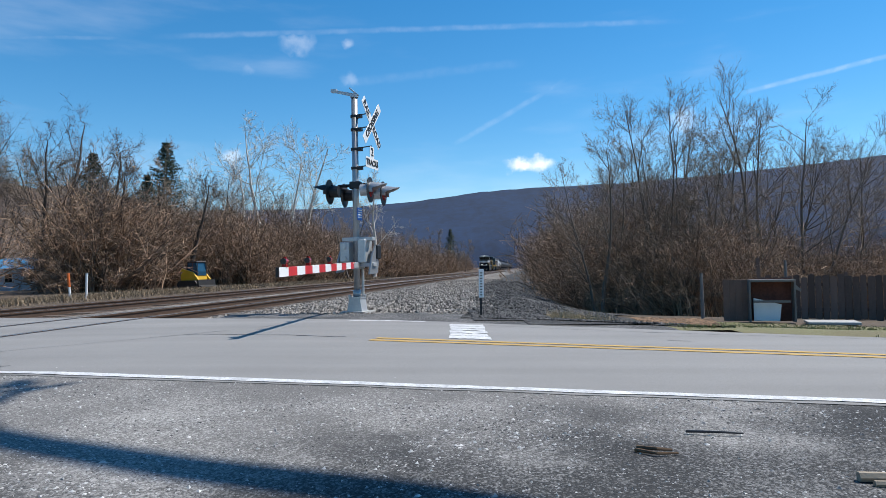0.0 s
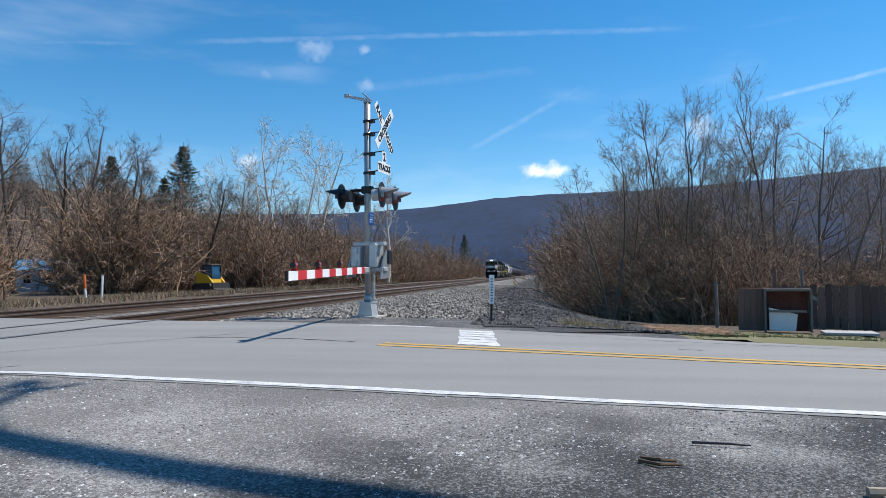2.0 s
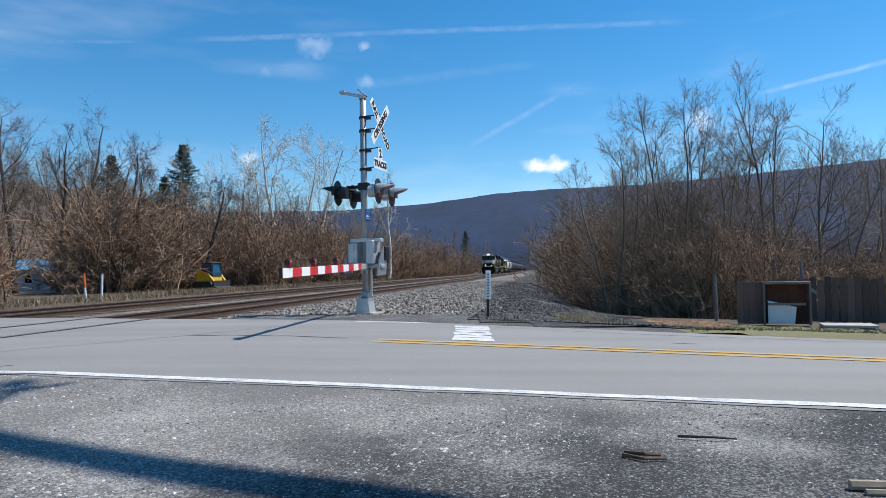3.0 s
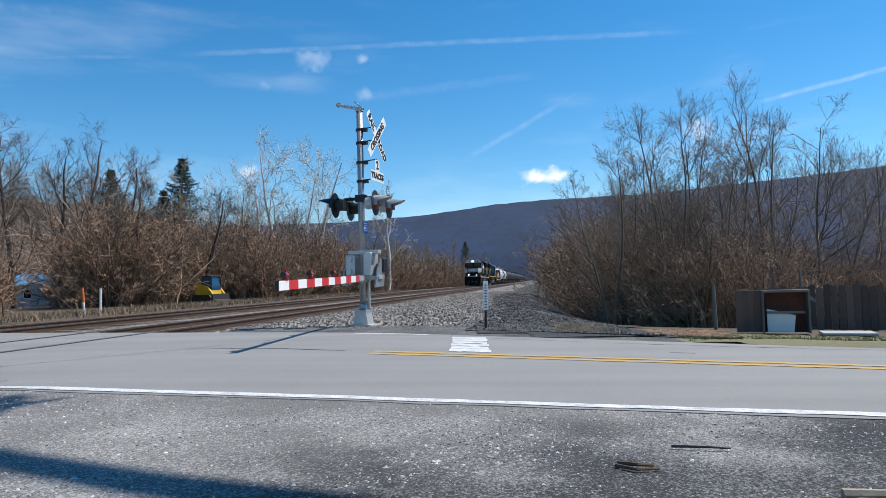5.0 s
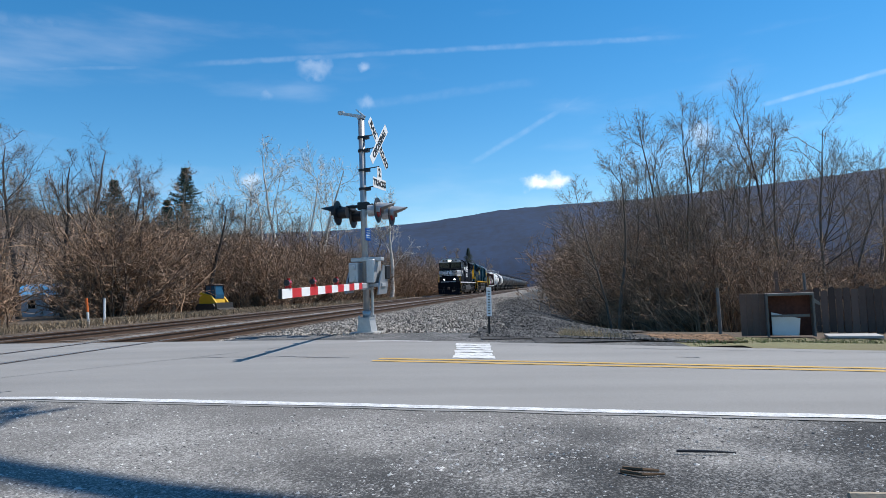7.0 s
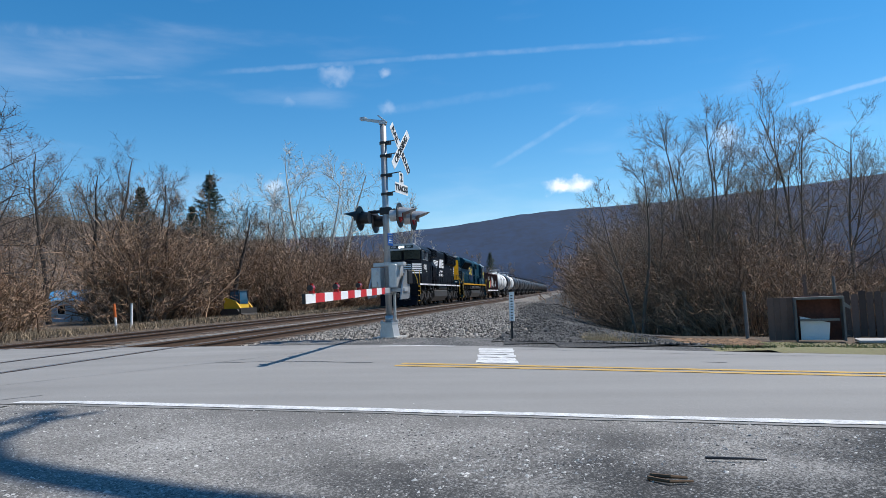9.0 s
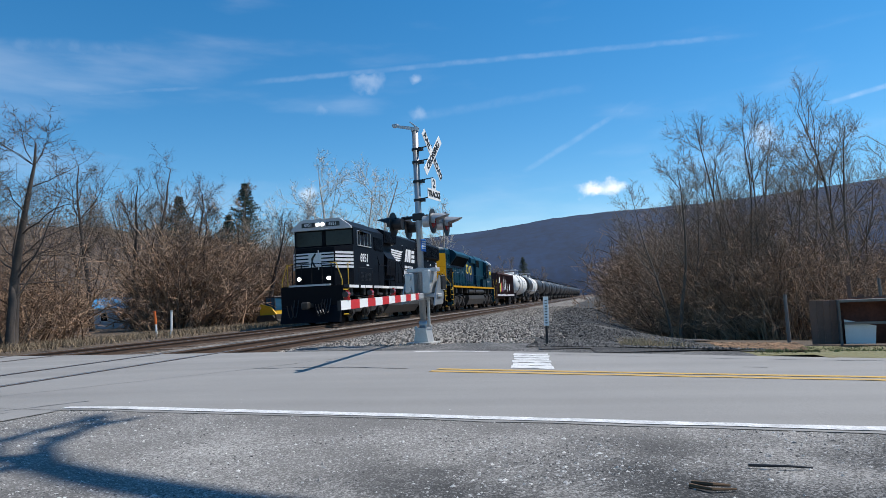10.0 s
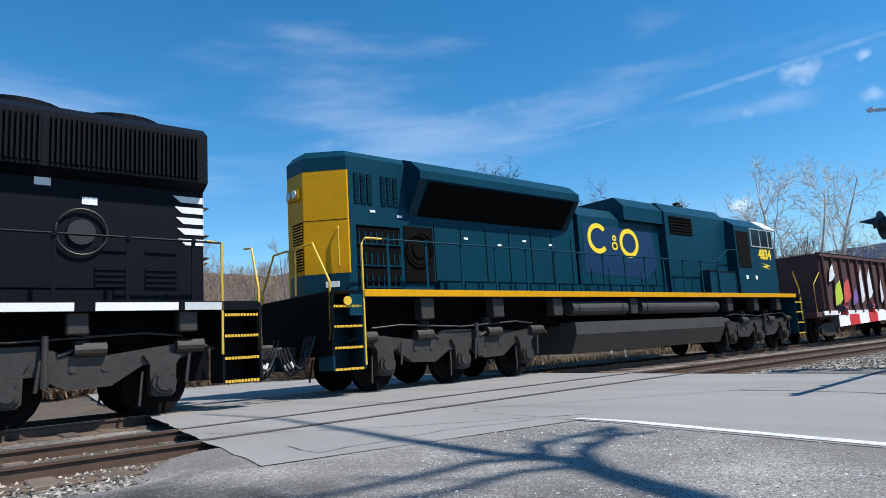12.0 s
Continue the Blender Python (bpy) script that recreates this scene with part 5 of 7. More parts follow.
def lead_locomotive():
    k = M["loco_black"]
    loco = new("lead_locomotive")
    deck, L = 1.78, 20.25
    # frame, deck and striped sill
    bm = bmesh.new()
    block(bm, 0.1, L - 0.1, -0.9, 0.9, 1.05, deck - 0.1)
    block(bm, 0, L, -1.5, 1.5, deck - 0.1, deck - 0.02, 0.01)
    part("underframe", bm, M["loco_dark"], loco)
    for side in (-1, 1):
        bm = bmesh.new()
        block(bm, 0.05, L - 0.05, side * 1.5 - 0.02, side * 1.5 + 0.02, deck - 0.15, deck)
        sill = part("side_sill", bm, k, loco)
        x = 0.72
        rng = random.Random(4)
        while x < L - 0.8:
            w = rng.choice((0.95, 1.2, 1.2, 0.6))
            bm = bmesh.new()
            block(bm, x, min(L - 0.7, x + w), side * 1.523 - 0.004, side * 1.523 + 0.004, deck - 0.145, deck - 0.02)
            part("reflective_strip", bm, M["loco_white"] if rng.random() < 0.75 else M["loco_grey"], sill)
            x += w + rng.choice((0.06, 0.1, 0.28))
    # cab and nose
    bm = bmesh.new()
    prism(bm, [(1.55, -1.5), (4.25, -1.5), (4.25, 1.5), (1.55, 1.5)], "z", deck, 4.46)
    cab = part("cab", bm, k, loco)
    bm = bmesh.new()
    prism(bm, [(-1.5, 4.46), (-1.5, 4.5), (-0.95, 4.9), (0.95, 4.9), (1.5, 4.5), (1.5, 4.46)], "x", 1.3, 4.6)
    part("cab_roof", bm, k, cab)
    bm = bmesh.new()
    nose_lo = [(0.42, -0.95), (1.4, -1.5), (1.6, -1.5), (1.6, 1.5), (1.4, 1.5), (0.42, 0.95)]
    nose_hi = [(0.46, -0.95), (1.4, -1.5), (1.6, -1.5), (1.6, 1.5), (1.4, 1.5), (0.46, 0.95)]
    lo, hi = [bm.verts.new((x, y, deck)) for x, y in nose_lo], [bm.verts.new((x, y, 3.52 + (0.2 if x > 1.5 else 0.12 if x > 1 else 0))) for x, y in nose_hi]
    bm.faces.new(lo[::-1])
    bm.faces.new((hi[0], hi[1], hi[4], hi[5]))
    bm.faces.new((hi[1], hi[2], hi[3], hi[4]))
    for i in range(6):
        bm.faces.new((lo[i], lo[(i + 1) % 6], hi[(i + 1) % 6], hi[i]))
    bmesh.ops.recalc_face_normals(bm, faces=bm.faces[:])
    nose = part("nose", bm, k, loco)
    # nose band: grey on the front, white stripes round the corner
    def nose_at(f, z):
        """A point of the nose's skin: f from -1 to 1 across, at height z."""
        c = 0.42 + (z - deck) / (3.52 - deck) * 0.04
        if abs(f) <= 0.45:
            return Vector((c, f / 0.45 * 0.95, z))
        t = (abs(f) - 0.45) / 0.55
        return Vector((c + (1.4 - c) * t, math.copysign(0.95 + 0.55 * t, f), z))
    def nose_strip(name, mat, f0, f1, z0, z1, out, n=8, slant=0.0):
        bm = bmesh.new()
        prev = None
        for i in range(n + 1):
            f = f0 + (f1 - f0) * i / n
            nrm = Vector((-1, 0, 0.1)) if abs(f) < 0.45 else Vector((-0.5, math.copysign(0.87, f), 0.02)).normalized()
            s = slant * i / n
            pair = [bm.verts.new(nose_at(f, z0) + nrm * out), bm.verts.new(nose_at(f - s, z1) + nrm * out)]
            if prev:
                bm.faces.new((prev[0], pair[0], pair[1], prev[1]))
            prev = pair
        ob = part(name, bm, mat, nose)
        md = ob.modifiers.new("thick", "SOLIDIFY")
        md.thickness, md.offset = 0.008, 0
    nose_strip("nose_panel", M["loco_white"], -0.44, 0.44, 2.62, 3.28, 0.008)
    for i in range(5):
        z = 2.55 + i * 0.165
        for sg in (-1, 1):
            nose_strip("nose_stripe", M["loco_white"], sg * 0.46, sg * 0.985, z, z + 0.105, 0.045)
            nose_strip("nose_stripe", M["loco_black"], sg * 0.15, sg * 0.44, z + 0.105, z + 0.165, 0.02)
    # rearing shape on the nose and centre strip
    bm = bmesh.new()
    prism(bm, [(-0.05, 2.62), (0.02, 2.78), (0.1, 2.9), (0.06, 3.05), (-0.06, 3.2), (-0.02, 3.27), (0.04, 3.2), (0.18, 3.02), (0.16, 2.88), (0.2, 2.76), (0.1, 2.8), (0.06, 2.66)], "x", 0.405, 0.45)
    part("nose_emblem", bm, M["black_text"], nose, "black emblem shape")
    bm = bmesh.new()
    block(bm, 0.41, 0.45, -0.2, -0.16, 2.5, 3.4)
    part("nose_seam", bm, M["loco_white"], nose)
    # windscreen, brow, number boards, lamps
    bm = bmesh.new()
    for y0, y1 in ((-1.42, -0.1), (0.1, 1.42)):
        prism(bm, [(1.52, 3.7), (1.56, 3.7), (1.56, 4.42), (1.52, 4.42)], "y", y0, y1)
    part("windscreen", bm, M["glass"], cab, "dark cab glass")
    for y, w in ((0, 0.08), (-1.46, 0.04), (1.46, 0.04)):
        bm = bmesh.new()
        block(bm, 1.5, 1.56, y - w, y + w, 3.6, 4.45)
        part("windscreen_post", bm, k, cab)
    bm = bmesh.new()
    prism(bm, [(-1.5, 4.42), (-1.5, 4.52), (-0.95, 4.93), (0.95, 4.93), (1.5, 4.52), (1.5, 4.42)], "x", 1.18, 1.36)
    brow = part("brow", bm, M["loco_grey"], cab, "light grey brow panel")
    for y in (-0.62, 0.62):
        bm = bmesh.new()
        block(bm, 1.15, 1.19, y - 0.34, y + 0.34, 4.56, 4.78, 0.01)
        nb = part("number_board", bm, M["numberboard"], brow)
        w = part("digits", text_mesh("6951", 0.2, M["loco_white"], "CENTER", 0.004), None, nb)
        w.matrix_local = pose(1.143, y, 4.67, 90, 0, -90)
    bm = bmesh.new()
    block(bm, 1.13, 1.19, -0.25, 0.25, 4.56, 4.78, 0.01)
    part("headlight_box", bm, M["loco_grey"], brow)
    for y in (-0.12, 0.12):
        bm = bmesh.new()
        wheel_disc(bm, (1.12, y, 4.67), (1, 0, 0), 0.075, 0.03, 14)
        part("headlight", bm, M["lamp"], brow, "lit round headlight")
    for y in (-0.72, 0.72):
        bm = bmesh.new()
        wheel_disc(bm, (0.32, y, 2.1), (1, 0, 0), 0.12, 0.1, 14)
        body = part("ditch_light", bm, k, loco)
        bm = bmesh.new()
        wheel_disc(bm, (0.262, y, 2.1), (1, 0, 0), 0.085, 0.02, 14)
        part("lens", bm, M["ditch"], body, "lit ditch light")
    # side windows
    for side in (-1, 1):
        y = side * 1.5
        bm = bmesh.new()
        block(bm, 1.95, 3.8, y, y + side * 0.012, 3.68, 4.34)
        glass = part("cab_window", bm, M["glass"], cab, "dark glazed cab side windows")
        bm = bmesh.new()
        for x in (1.95, 2.3, 2.85, 3.35, 3.8):
            block(bm, x - 0.018, x + 0.018, y, y + side * 0.035, 3.66, 4.36)
        for z in (3.66, 4.36):
            block(bm, 1.93, 3.82, y, y + side * 0.045, z - 0.02, z + 0.02)
        part("window_frame", bm, M["alu"], glass, "bright aluminium window frame")
        bm = bmesh.new()
        prism(bm, [(y, 4.44), (y + side * 0.26, 4.28), (y + side * 0.26, 4.26), (y, 4.41)], "x", 2.2, 3.5)
        part("sunshade", bm, k, glass)
    for side in (-1, 1):
        y = side * 1.5
        bm = bmesh.new()
        block(bm, 2.0, 3.95, y - 0.012, y + 0.012, 2.6, 2.625)
        for x in (2.02, 3.0, 3.95):
            block(bm, x - 0.006, x + 0.006, y - 0.008, y + 0.008, 1.82, 2.6)
        for x0 in (2.3, 2.8, 3.3):
            for z in np.linspace(1.98, 2.35, 7):
                block(bm, x0, x0 + 0.36, y - 0.02, y + 0.02, z, z + 0.02)
        part("cab_vents", bm, M["blackm"], cab)
    side_word("6951", 0.56, M["loco_white"], cab, 2.86, -1.506, 3.07, "white road number", 0.012)
    bm = bmesh.new()
    block(bm, 3.15, 3.5, -1.508, -1.5, 2.73, 2.79)
    part("small_bar", bm, M["loco_white"], cab)
    # roof blisters and horns
    bm = bmesh.new()
    for x in (1.7, 2.9):
        block(bm, x, x + 0.95, -0.65, 0.65, 4.9, 4.98, 0.03)
        for y in (-0.5, 0, 0.5):
            tube(bm, [(x + 0.1, y, 5.0), (x + 0.85, y, 5.0)], 0.03, 6)
    part("roof_unit", bm, M["blackm"], loco)
    # electrical cabinet section, air intake boxes, engine hood, radiator section
    bm = bmesh.new()
    prism(bm, [(-1.28, deck), (-1.28, 4.58), (-0.9, 4.9), (0.9, 4.9), (1.28, 4.58), (1.28, deck)], "x", 4.25, 6.5)
    cabinet = part("electrical_cabinet", bm, k, loco)
    for side in (-1, 1):
        louvres("blower_grille", cabinet, M["loco_black"], 4.9, 6.3, side * 1.28, 3.62, 4.3, 18, True)
    bm = bmesh.new()
    prism(bm, [(-0.98, deck), (-0.98, 4.74), (-0.8, 4.89), (0.8, 4.89), (0.98, 4.74), (0.98, deck)], "x", 6.5, 14.35)
    hood = part("engine_hood", bm, k, loco)
    bm = bmesh.new()
    prism(bm, [(-1.3, 4.16), (-1.3, 4.78), (-1.0, 4.93), (1.0, 4.93), (1.3, 4.78), (1.3, 4.16)], "x", 6.6, 8.75)
    duct = part("brake_grid_box", bm, M["loco_black"], loco, "ribbed brown-black resistor box")
    for side in (-1, 1):
        louvres("resistor_grille", duct, M["loco_black"], 6.7, 8.65, side * 1.3, 4.2, 4.74, 40, True, M["rail_side"])
    for side in (-1, 1):
        bm = bmesh.new()
        prism(bm, [(side * 0.98, 2.2), (side * 1.2, 2.4), (side * 1.3, 3.3), (side * 0.98, 3.75)], "x", 7.1, 8.6)
        block(bm, 7.2, 8.4, side * 1.0, side * 1.25, 1.8, 2.1, 0.03)
        part("intake_box", bm, k, loco)
    bm = bmesh.new()
    block(bm, 8.9, 9.6, -0.6, 0.6, 4.88, 5.02, 0.04)
    part("exhaust_stack", bm, M["blackm"], loco)
    for x in (12.7, 12.95, 13.2, 13.45):
        bm = bmesh.new()
        tube(bm, [(x, -0.3, 4.87), (x, -0.3, 5.06)], 0.06, 8)
        part("horn", bm, M["blackm"], loco)
    bm = bmesh.new()
    prism(bm, [(-0.98, deck), (-0.98, 3.72), (-1.22, 3.84), (-1.22, 4.7), (-1.0, 4.86), (1.0, 4.86), (1.22, 4.7), (1.22, 3.84), (0.98, 3.72), (0.98, deck)], "x", 14.35, 19.45)
    rad = part("radiator_section", bm, k, loco)
    for side in (-1, 1):
        louvres("radiator_grille", rad, M["loco_black"], 14.55, 16.95, side * 1.22, 3.9, 4.62, 34, True)
        louvres("radiator_grille", rad, M["loco_black"], 17.05, 19.3, side * 1.22, 3.9, 4.62, 32, True)
    for x in (15.2, 16.75, 18.3):
        bm = bmesh.new()
        fan(bm, x, 4.84)
        part("radiator_fan", bm, M["loco_black"], rad)
    # hood doors
    seam_lines(hood, M["loco_dark"], [(x, x + 0.015, side * 0.985, 1.95, 3.3 if x < 11 else 4.3) for side in (-1, 1) for x in (9.2, 9.95, 10.7, 11.0, 11.9, 12.8, 13.7)] + [(8.9, 14.3, side * 0.985, 1.92, 1.94) for side in (-1, 1)])
    bm = bmesh.new()
    for side in (-1, 1):
        block(bm, 4.3, 18.0, side * 0.98, side * 1.08, deck, 2.02, 0.02)
        for x0 in (17.75, 18.5):
            for z in (2.05, 2.14, 2.23, 2.32, 2.62):
                block(bm, x0, x0 + 0.5, side * 0.98, side * 1.01, z, z + 0.05)
    part("hood_base", bm, k, hood)
    bolts_and_plates(hood, M["loco_white"], [(8.85, -0.985, 4.15), (10.9, -0.985, 4.3), (13.75, -0.985, 4.25), (11.0, -0.985, 2.45)])
    bolts_and_plates(rad, M["loco_white"], [(16.9, -0.985, 3.6), (17.55, -0.985, 3.35)], (0.22, 0.12))
    # hand brake wheel
    bm = bmesh.new()
    ring_pts = [(17.55 + 0.36 * math.cos(a), -1.03, 2.9 + 0.36 * math.sin(a)) for a in np.linspace(0, 2 * math.pi, 25)]
    tube(bm, ring_pts, 0.02, 6)
    wheel_disc(bm, (17.55, -1.0, 2.9), (0, 1, 0), 0.2, 0.06, 16)
    part("hand_brake", bm, M["blackm"], rad, "black hand brake wheel")
    # flowing white stripes and logo block, name as bars
    for i in range(5):
        z = 3.96 - i * 0.135
        bm = bmesh.new()
        prism(bm, [(8.75 + 0.03 * i, z), (11.05 - 0.12 * i, z - 0.03), (10.75 - 0.16 * i, z - 0.12), (8.73 + 0.03 * i, z - 0.085)], "y", -0.994, -0.984)
        part("hood_stripe", bm, M["loco_white"], hood)
    bm = bmesh.new()
    for x, top, w in ((11.35, 0.4, 0.36), (11.85, 0.34, 0.3), (12.28, 0.2, 0.3)):
        prism(bm, [(x, 3.34), (x + w, 3.34), (x + w + top, 4.14), (x + top, 4.14)], "y", -0.994, -0.984)
    for i in range(3):
        z = 3.34 + 0.29 * i
        prism(bm, [(12.78 + 0.05 * i, z), (13.5, z), (13.62, z + 0.21), (12.9 + 0.05 * i, z + 0.21)], "y", -0.994, -0.984)
    part("logo_shape", bm, M["loco_white"], hood, "white angular logo shape")
    for row, (x0, n, z) in enumerate(((11.3, 7, 2.86), (11.15, 8, 2.55))):
        for i in range(n):
            bm = bmesh.new()
            x = x0 + i * 0.262
            prism(bm, [(x, z), (x + 0.19, z), (x + 0.24, z + 0.24), (x + 0.05, z + 0.24)], "y", -0.992, -0.984)
            part("name_bar", bm, M["loco_white"], hood)
    for i in range(5):
        z = 2.78 + i * 0.185
        bm = bmesh.new()
        prism(bm, [(19.44, z), (19.44, z + 0.11), (19.02 - 0.02 * i, z + 0.11), (19.15 - 0.02 * i, z)], "y", -0.992, -0.984)
        block(bm, 19.448, 19.458, -0.98, 0.98, z, z + 0.11)
        part("rear_stripe", bm, M["loco_white"], rad)
    bm = bmesh.new()
    for z in (2.6, 3.0, 3.5, 4.0, 4.4):
        tube(bm, [(19.45, -0.8, z), (19.6, -0.8, z), (19.6, -0.45, z), (19.45, -0.45, z)], 0.018, 6)
    wheel_disc(bm, (19.55, 0, 4.0), (1, 0, 0), 0.14, 0.2, 12)
    part("rear_ladder", bm, M["blackm"], rad)
    # tank and reservoirs
    bm = bmesh.new()
    prism(bm, [(-1.42, 1.2), (-1.42, 0.72), (-1.08, 0.3), (1.08, 0.3), (1.42, 0.72), (1.42, 1.2), (1.3, 1.28), (-1.3, 1.28)], "x", 6.6, 12.8)
    part("fuel_tank", bm, M["tank_dirt"], loco, "dusty grey fuel tank")
    for side in (-1, 1):
        bm = bmesh.new()
        tube(bm, [(9.0, side * 1.25, 1.48), (9.06, side * 1.25, 1.48), (12.7, side * 1.25, 1.48), (12.76, side * 1.25, 1.48)], 0.17, 14)
        part("air_reservoir", bm, M["tank_dirt"], loco, smooth=False)
    for x in (1.2, 2.9, 4.9, 6.3, 13.6, 15.3, 17.3, 18.9):
        bm = bmesh.new()
        block(bm, x, x + 0.3, -1.4, -1.2, 1.3, 1.63, 0.02)
        part("underframe_box", bm, M["truck"], loco)
    for x in (5.2, 13.2, 6.9):
        bm = bmesh.new()
        tube(bm, [(x, -1.35, 1.35), (x + 0.5, -1.35, 1.35)], 0.07, 8)
        part("air_filter", bm, M["truck"], loco)
    loco_truck(loco, (1.55, 3.65, 5.75))
    loco_truck(loco, (14.5, 16.6, 18.7))
    end_steps(loco, 0.02, 0.66, (0.45, 0.83, 1.2, 1.55), deck, M["loco_black"])
    end_steps(loco, L - 0.66, L - 0.02, (0.45, 0.83, 1.2, 1.55), deck, M["loco_black"])
    handrails(loco, [5.0, 5.85, 6.9, 7.9, 9.2, 10.35, 11.5, 12.6, 13.6, 14.9, 16.1, 17.1, 18.1, 19.1], deck, [(4.75, 3.3), (5.1, 2.84), (6.6, 2.84), (6.95, 3.15), (8.6, 3.15), (8.95, 2.84), (15.6, 2.84), (16.0, 2.78), (19.55, 2.76)], M["loco_black"])
    # yellow end grabs and front railing
    for side in (-1, 1):
        for x, sg in ((0.02, 1), (0.68, 1), (L - 0.02, -1), (L - 0.68, -1)):
            bm = bmesh.new()
            if abs(x - 0.68) < 0.01 or abs(x - L + 0.68) < 0.01:
                tube(bm, [(x, side * 1.5, 0.9), (x, side * 1.5, 2.76), (x + 0.25 * sg, side * 1.5, 2.78)], 0.022, 6)
            else:
                tube(bm, [(x, side * 1.46, 0.95), (x, side * 1.46, 2.0), (x, side * 1.2, 2.75), (x, side * 0.9, 2.78)], 0.022, 6)
            part("grab_iron", bm, M["safety"], loco, "yellow grab iron")
    bm = bmesh.new()
    tube(bm, [(0.06, -0.95, 2.76), (0.06, 0.95, 2.76)], 0.02, 6)
    front = part("front_railing", bm, M["loco_black"], loco)
    for y in (-0.95, -0.5, 0.0, 0.5, 0.95):
        bm = bmesh.new()
        tube(bm, [(0.06, y, deck), (0.06, y, 2.76)], 0.022, 6)
        part("stanchion", bm, M["loco_black"], front)
    # pilot, plough, couplers, hoses
    bm = bmesh.new()
    block(bm, -0.02, 0.06, -1.5, 1.5, 0.75, deck - 0.05, 0.01)
    prism(bm, [(-0.02, 0.12), (-0.34, 0.12), (-0.1, 0.8), (-0.02, 0.85)], "y", -1.42, 1.42)
    part("snow_plough", bm, M["loco_black"], loco, "black steel snow plough")
    bm = bmesh.new()
    block(bm, -0.03, 0.1, -0.9, 1.1, deck - 0.03, deck + 0.05)
    part("front_sill", bm, M["loco_grey"], loco)
    coupler(loco, 0.0, -1)
    coupler(loco, L, 1)
    hoses(loco, -0.05, -1)
    hoses(loco, L, 1)
    return tagged(loco, "black six-axle diesel locomotive with white stripes, leading the train", "locomotive")


def second_locomotive():
    """It runs backwards: radiator end first, cab last."""
    b = M["loco_blue"]
    loco = new("second_locomotive")
    deck, L = 2.0, 21.1
    # underframe near-black, the shade below the deck put into its colour
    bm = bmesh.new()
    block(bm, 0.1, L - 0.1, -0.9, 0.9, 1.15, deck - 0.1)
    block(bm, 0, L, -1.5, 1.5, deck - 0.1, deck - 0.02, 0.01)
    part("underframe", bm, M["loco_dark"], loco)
    for side in (-1, 1):
        bm = bmesh.new()
        block(bm, 0.72, L - 0.6, side * 1.52 - 0.025, side * 1.52 + 0.025, deck - 0.14, deck)
        part("side_sill", bm, M["loco_yellow"], loco, "golden-yellow sill stripe")
    # yellow end with wide corner faces, blue cap and skirt
    def ending(grow_by):
        g = grow_by
        return [(0.1 - g, -0.34), (0.76, -0.98 - g), (0.8, -0.98 - g), (0.8, 0.98 + g), (0.76, 0.98 + g), (0.1 - g, 0.34)]
    bm = bmesh.new()
    prism(bm, ending(0), "z", deck + 0.4, 4.55)
    end = part("end_hood", bm, M["loco_yellow"], loco, "golden-yellow hood end")
    bm = bmesh.new()
    prism(bm, ending(0.004), "z", 4.55, 4.84)
    cap = [bm.verts.new((x, y, 4.84)) for x, y in ending(0.004)]
    top = [bm.verts.new((0.12 + (x - 0.1) * 0.9 + 0.1, y * 0.82, 5.0)) for x, y in ending(0)]
    for i in range(6):
        bm.faces.new((cap[i], cap[(i + 1) % 6], top[(i + 1) % 6], top[i]))
    bm.faces.new(top)
    bmesh.ops.recalc_face_normals(bm, faces=bm.faces[:])
    part("end_cap", bm, b, end)
    bm = bmesh.new()
    prism(bm, ending(0.004), "z", deck, deck + 0.4)
    part("end_skirt", bm, b, end)
    bm = bmesh.new()
    block(bm, 0.03, 0.11, -0.26, 0.26, 4.0, 4.24, 0.03)
    lamps = part("headlight_pair", bm, M["loco_yellow"], end)
    for y in (-0.12, 0.12):
        bm = bmesh.new()
        wheel_disc(bm, (0.02, y, 4.12), (1, 0, 0), 0.09, 0.05, 14)
        part("headlight", bm, M["alu"], lamps, "unlit silver headlight")
    for z0 in (2.5, 3.05):
        bm = bmesh.new()
        block(bm, 0.085, 0.1, -0.3, 0.12, z0, z0 + 0.45)
        grille = part("end_vent", bm, M["loco_dark"], end)
        bm = bmesh.new()
        for q in range(7):
            block(bm, 0.07, 0.1, -0.3, 0.12, z0 + 0.02 + q * 0.06, z0 + 0.045 + q * 0.06)
        part("slats", bm, M["loco_yellow"], grille)
    bm = bmesh.new()
    tube(bm, [(0.6, -0.86, 2.5), (0.57, -0.9, 2.54), (0.57, -0.9, 3.3), (0.6, -0.86, 3.35)], 0.018, 6)
    part("end_grab", bm, M["safety"], end)
    bm = bmesh.new()
    prism(bm, [(0.1, -0.345), (0.755, -0.982), (0.755, -0.975), (0.1, -0.335)], "z", 3.5, 3.512)
    part("panel_seam", bm, M["loco_dark"], end)
    bm = bmesh.new()
    prism(bm, [(0.4, -0.645), (0.6, -0.838), (0.59, -0.842), (0.39, -0.65)], "z", 2.12, 2.24)
    part("number_plate", bm, M["loco_white"], end)
    # radiator section with flared wings
    bm = bmesh.new()
    prism(bm, [(-0.99, deck), (-0.99, 4.84), (-0.8, 5.0), (0.8, 5.0), (0.99, 4.84), (0.99, deck)], "x", 0.8, 8.0)
    rad = part("radiator_section", bm, b, loco)
    for side in (-1, 1):
        bm = bmesh.new()
        s = side
        prism(bm, [(s * 0.9, 4.98), (s * 1.2, 4.86), (s * 1.5, 4.6), (s * 1.5, 4.42), (s * 1.0, 3.72), (s * 0.9, 3.72)], "x", 2.3, 7.7)
        wing = part("radiator_wing", bm, b, rad, "flared radiator wing")
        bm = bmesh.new()
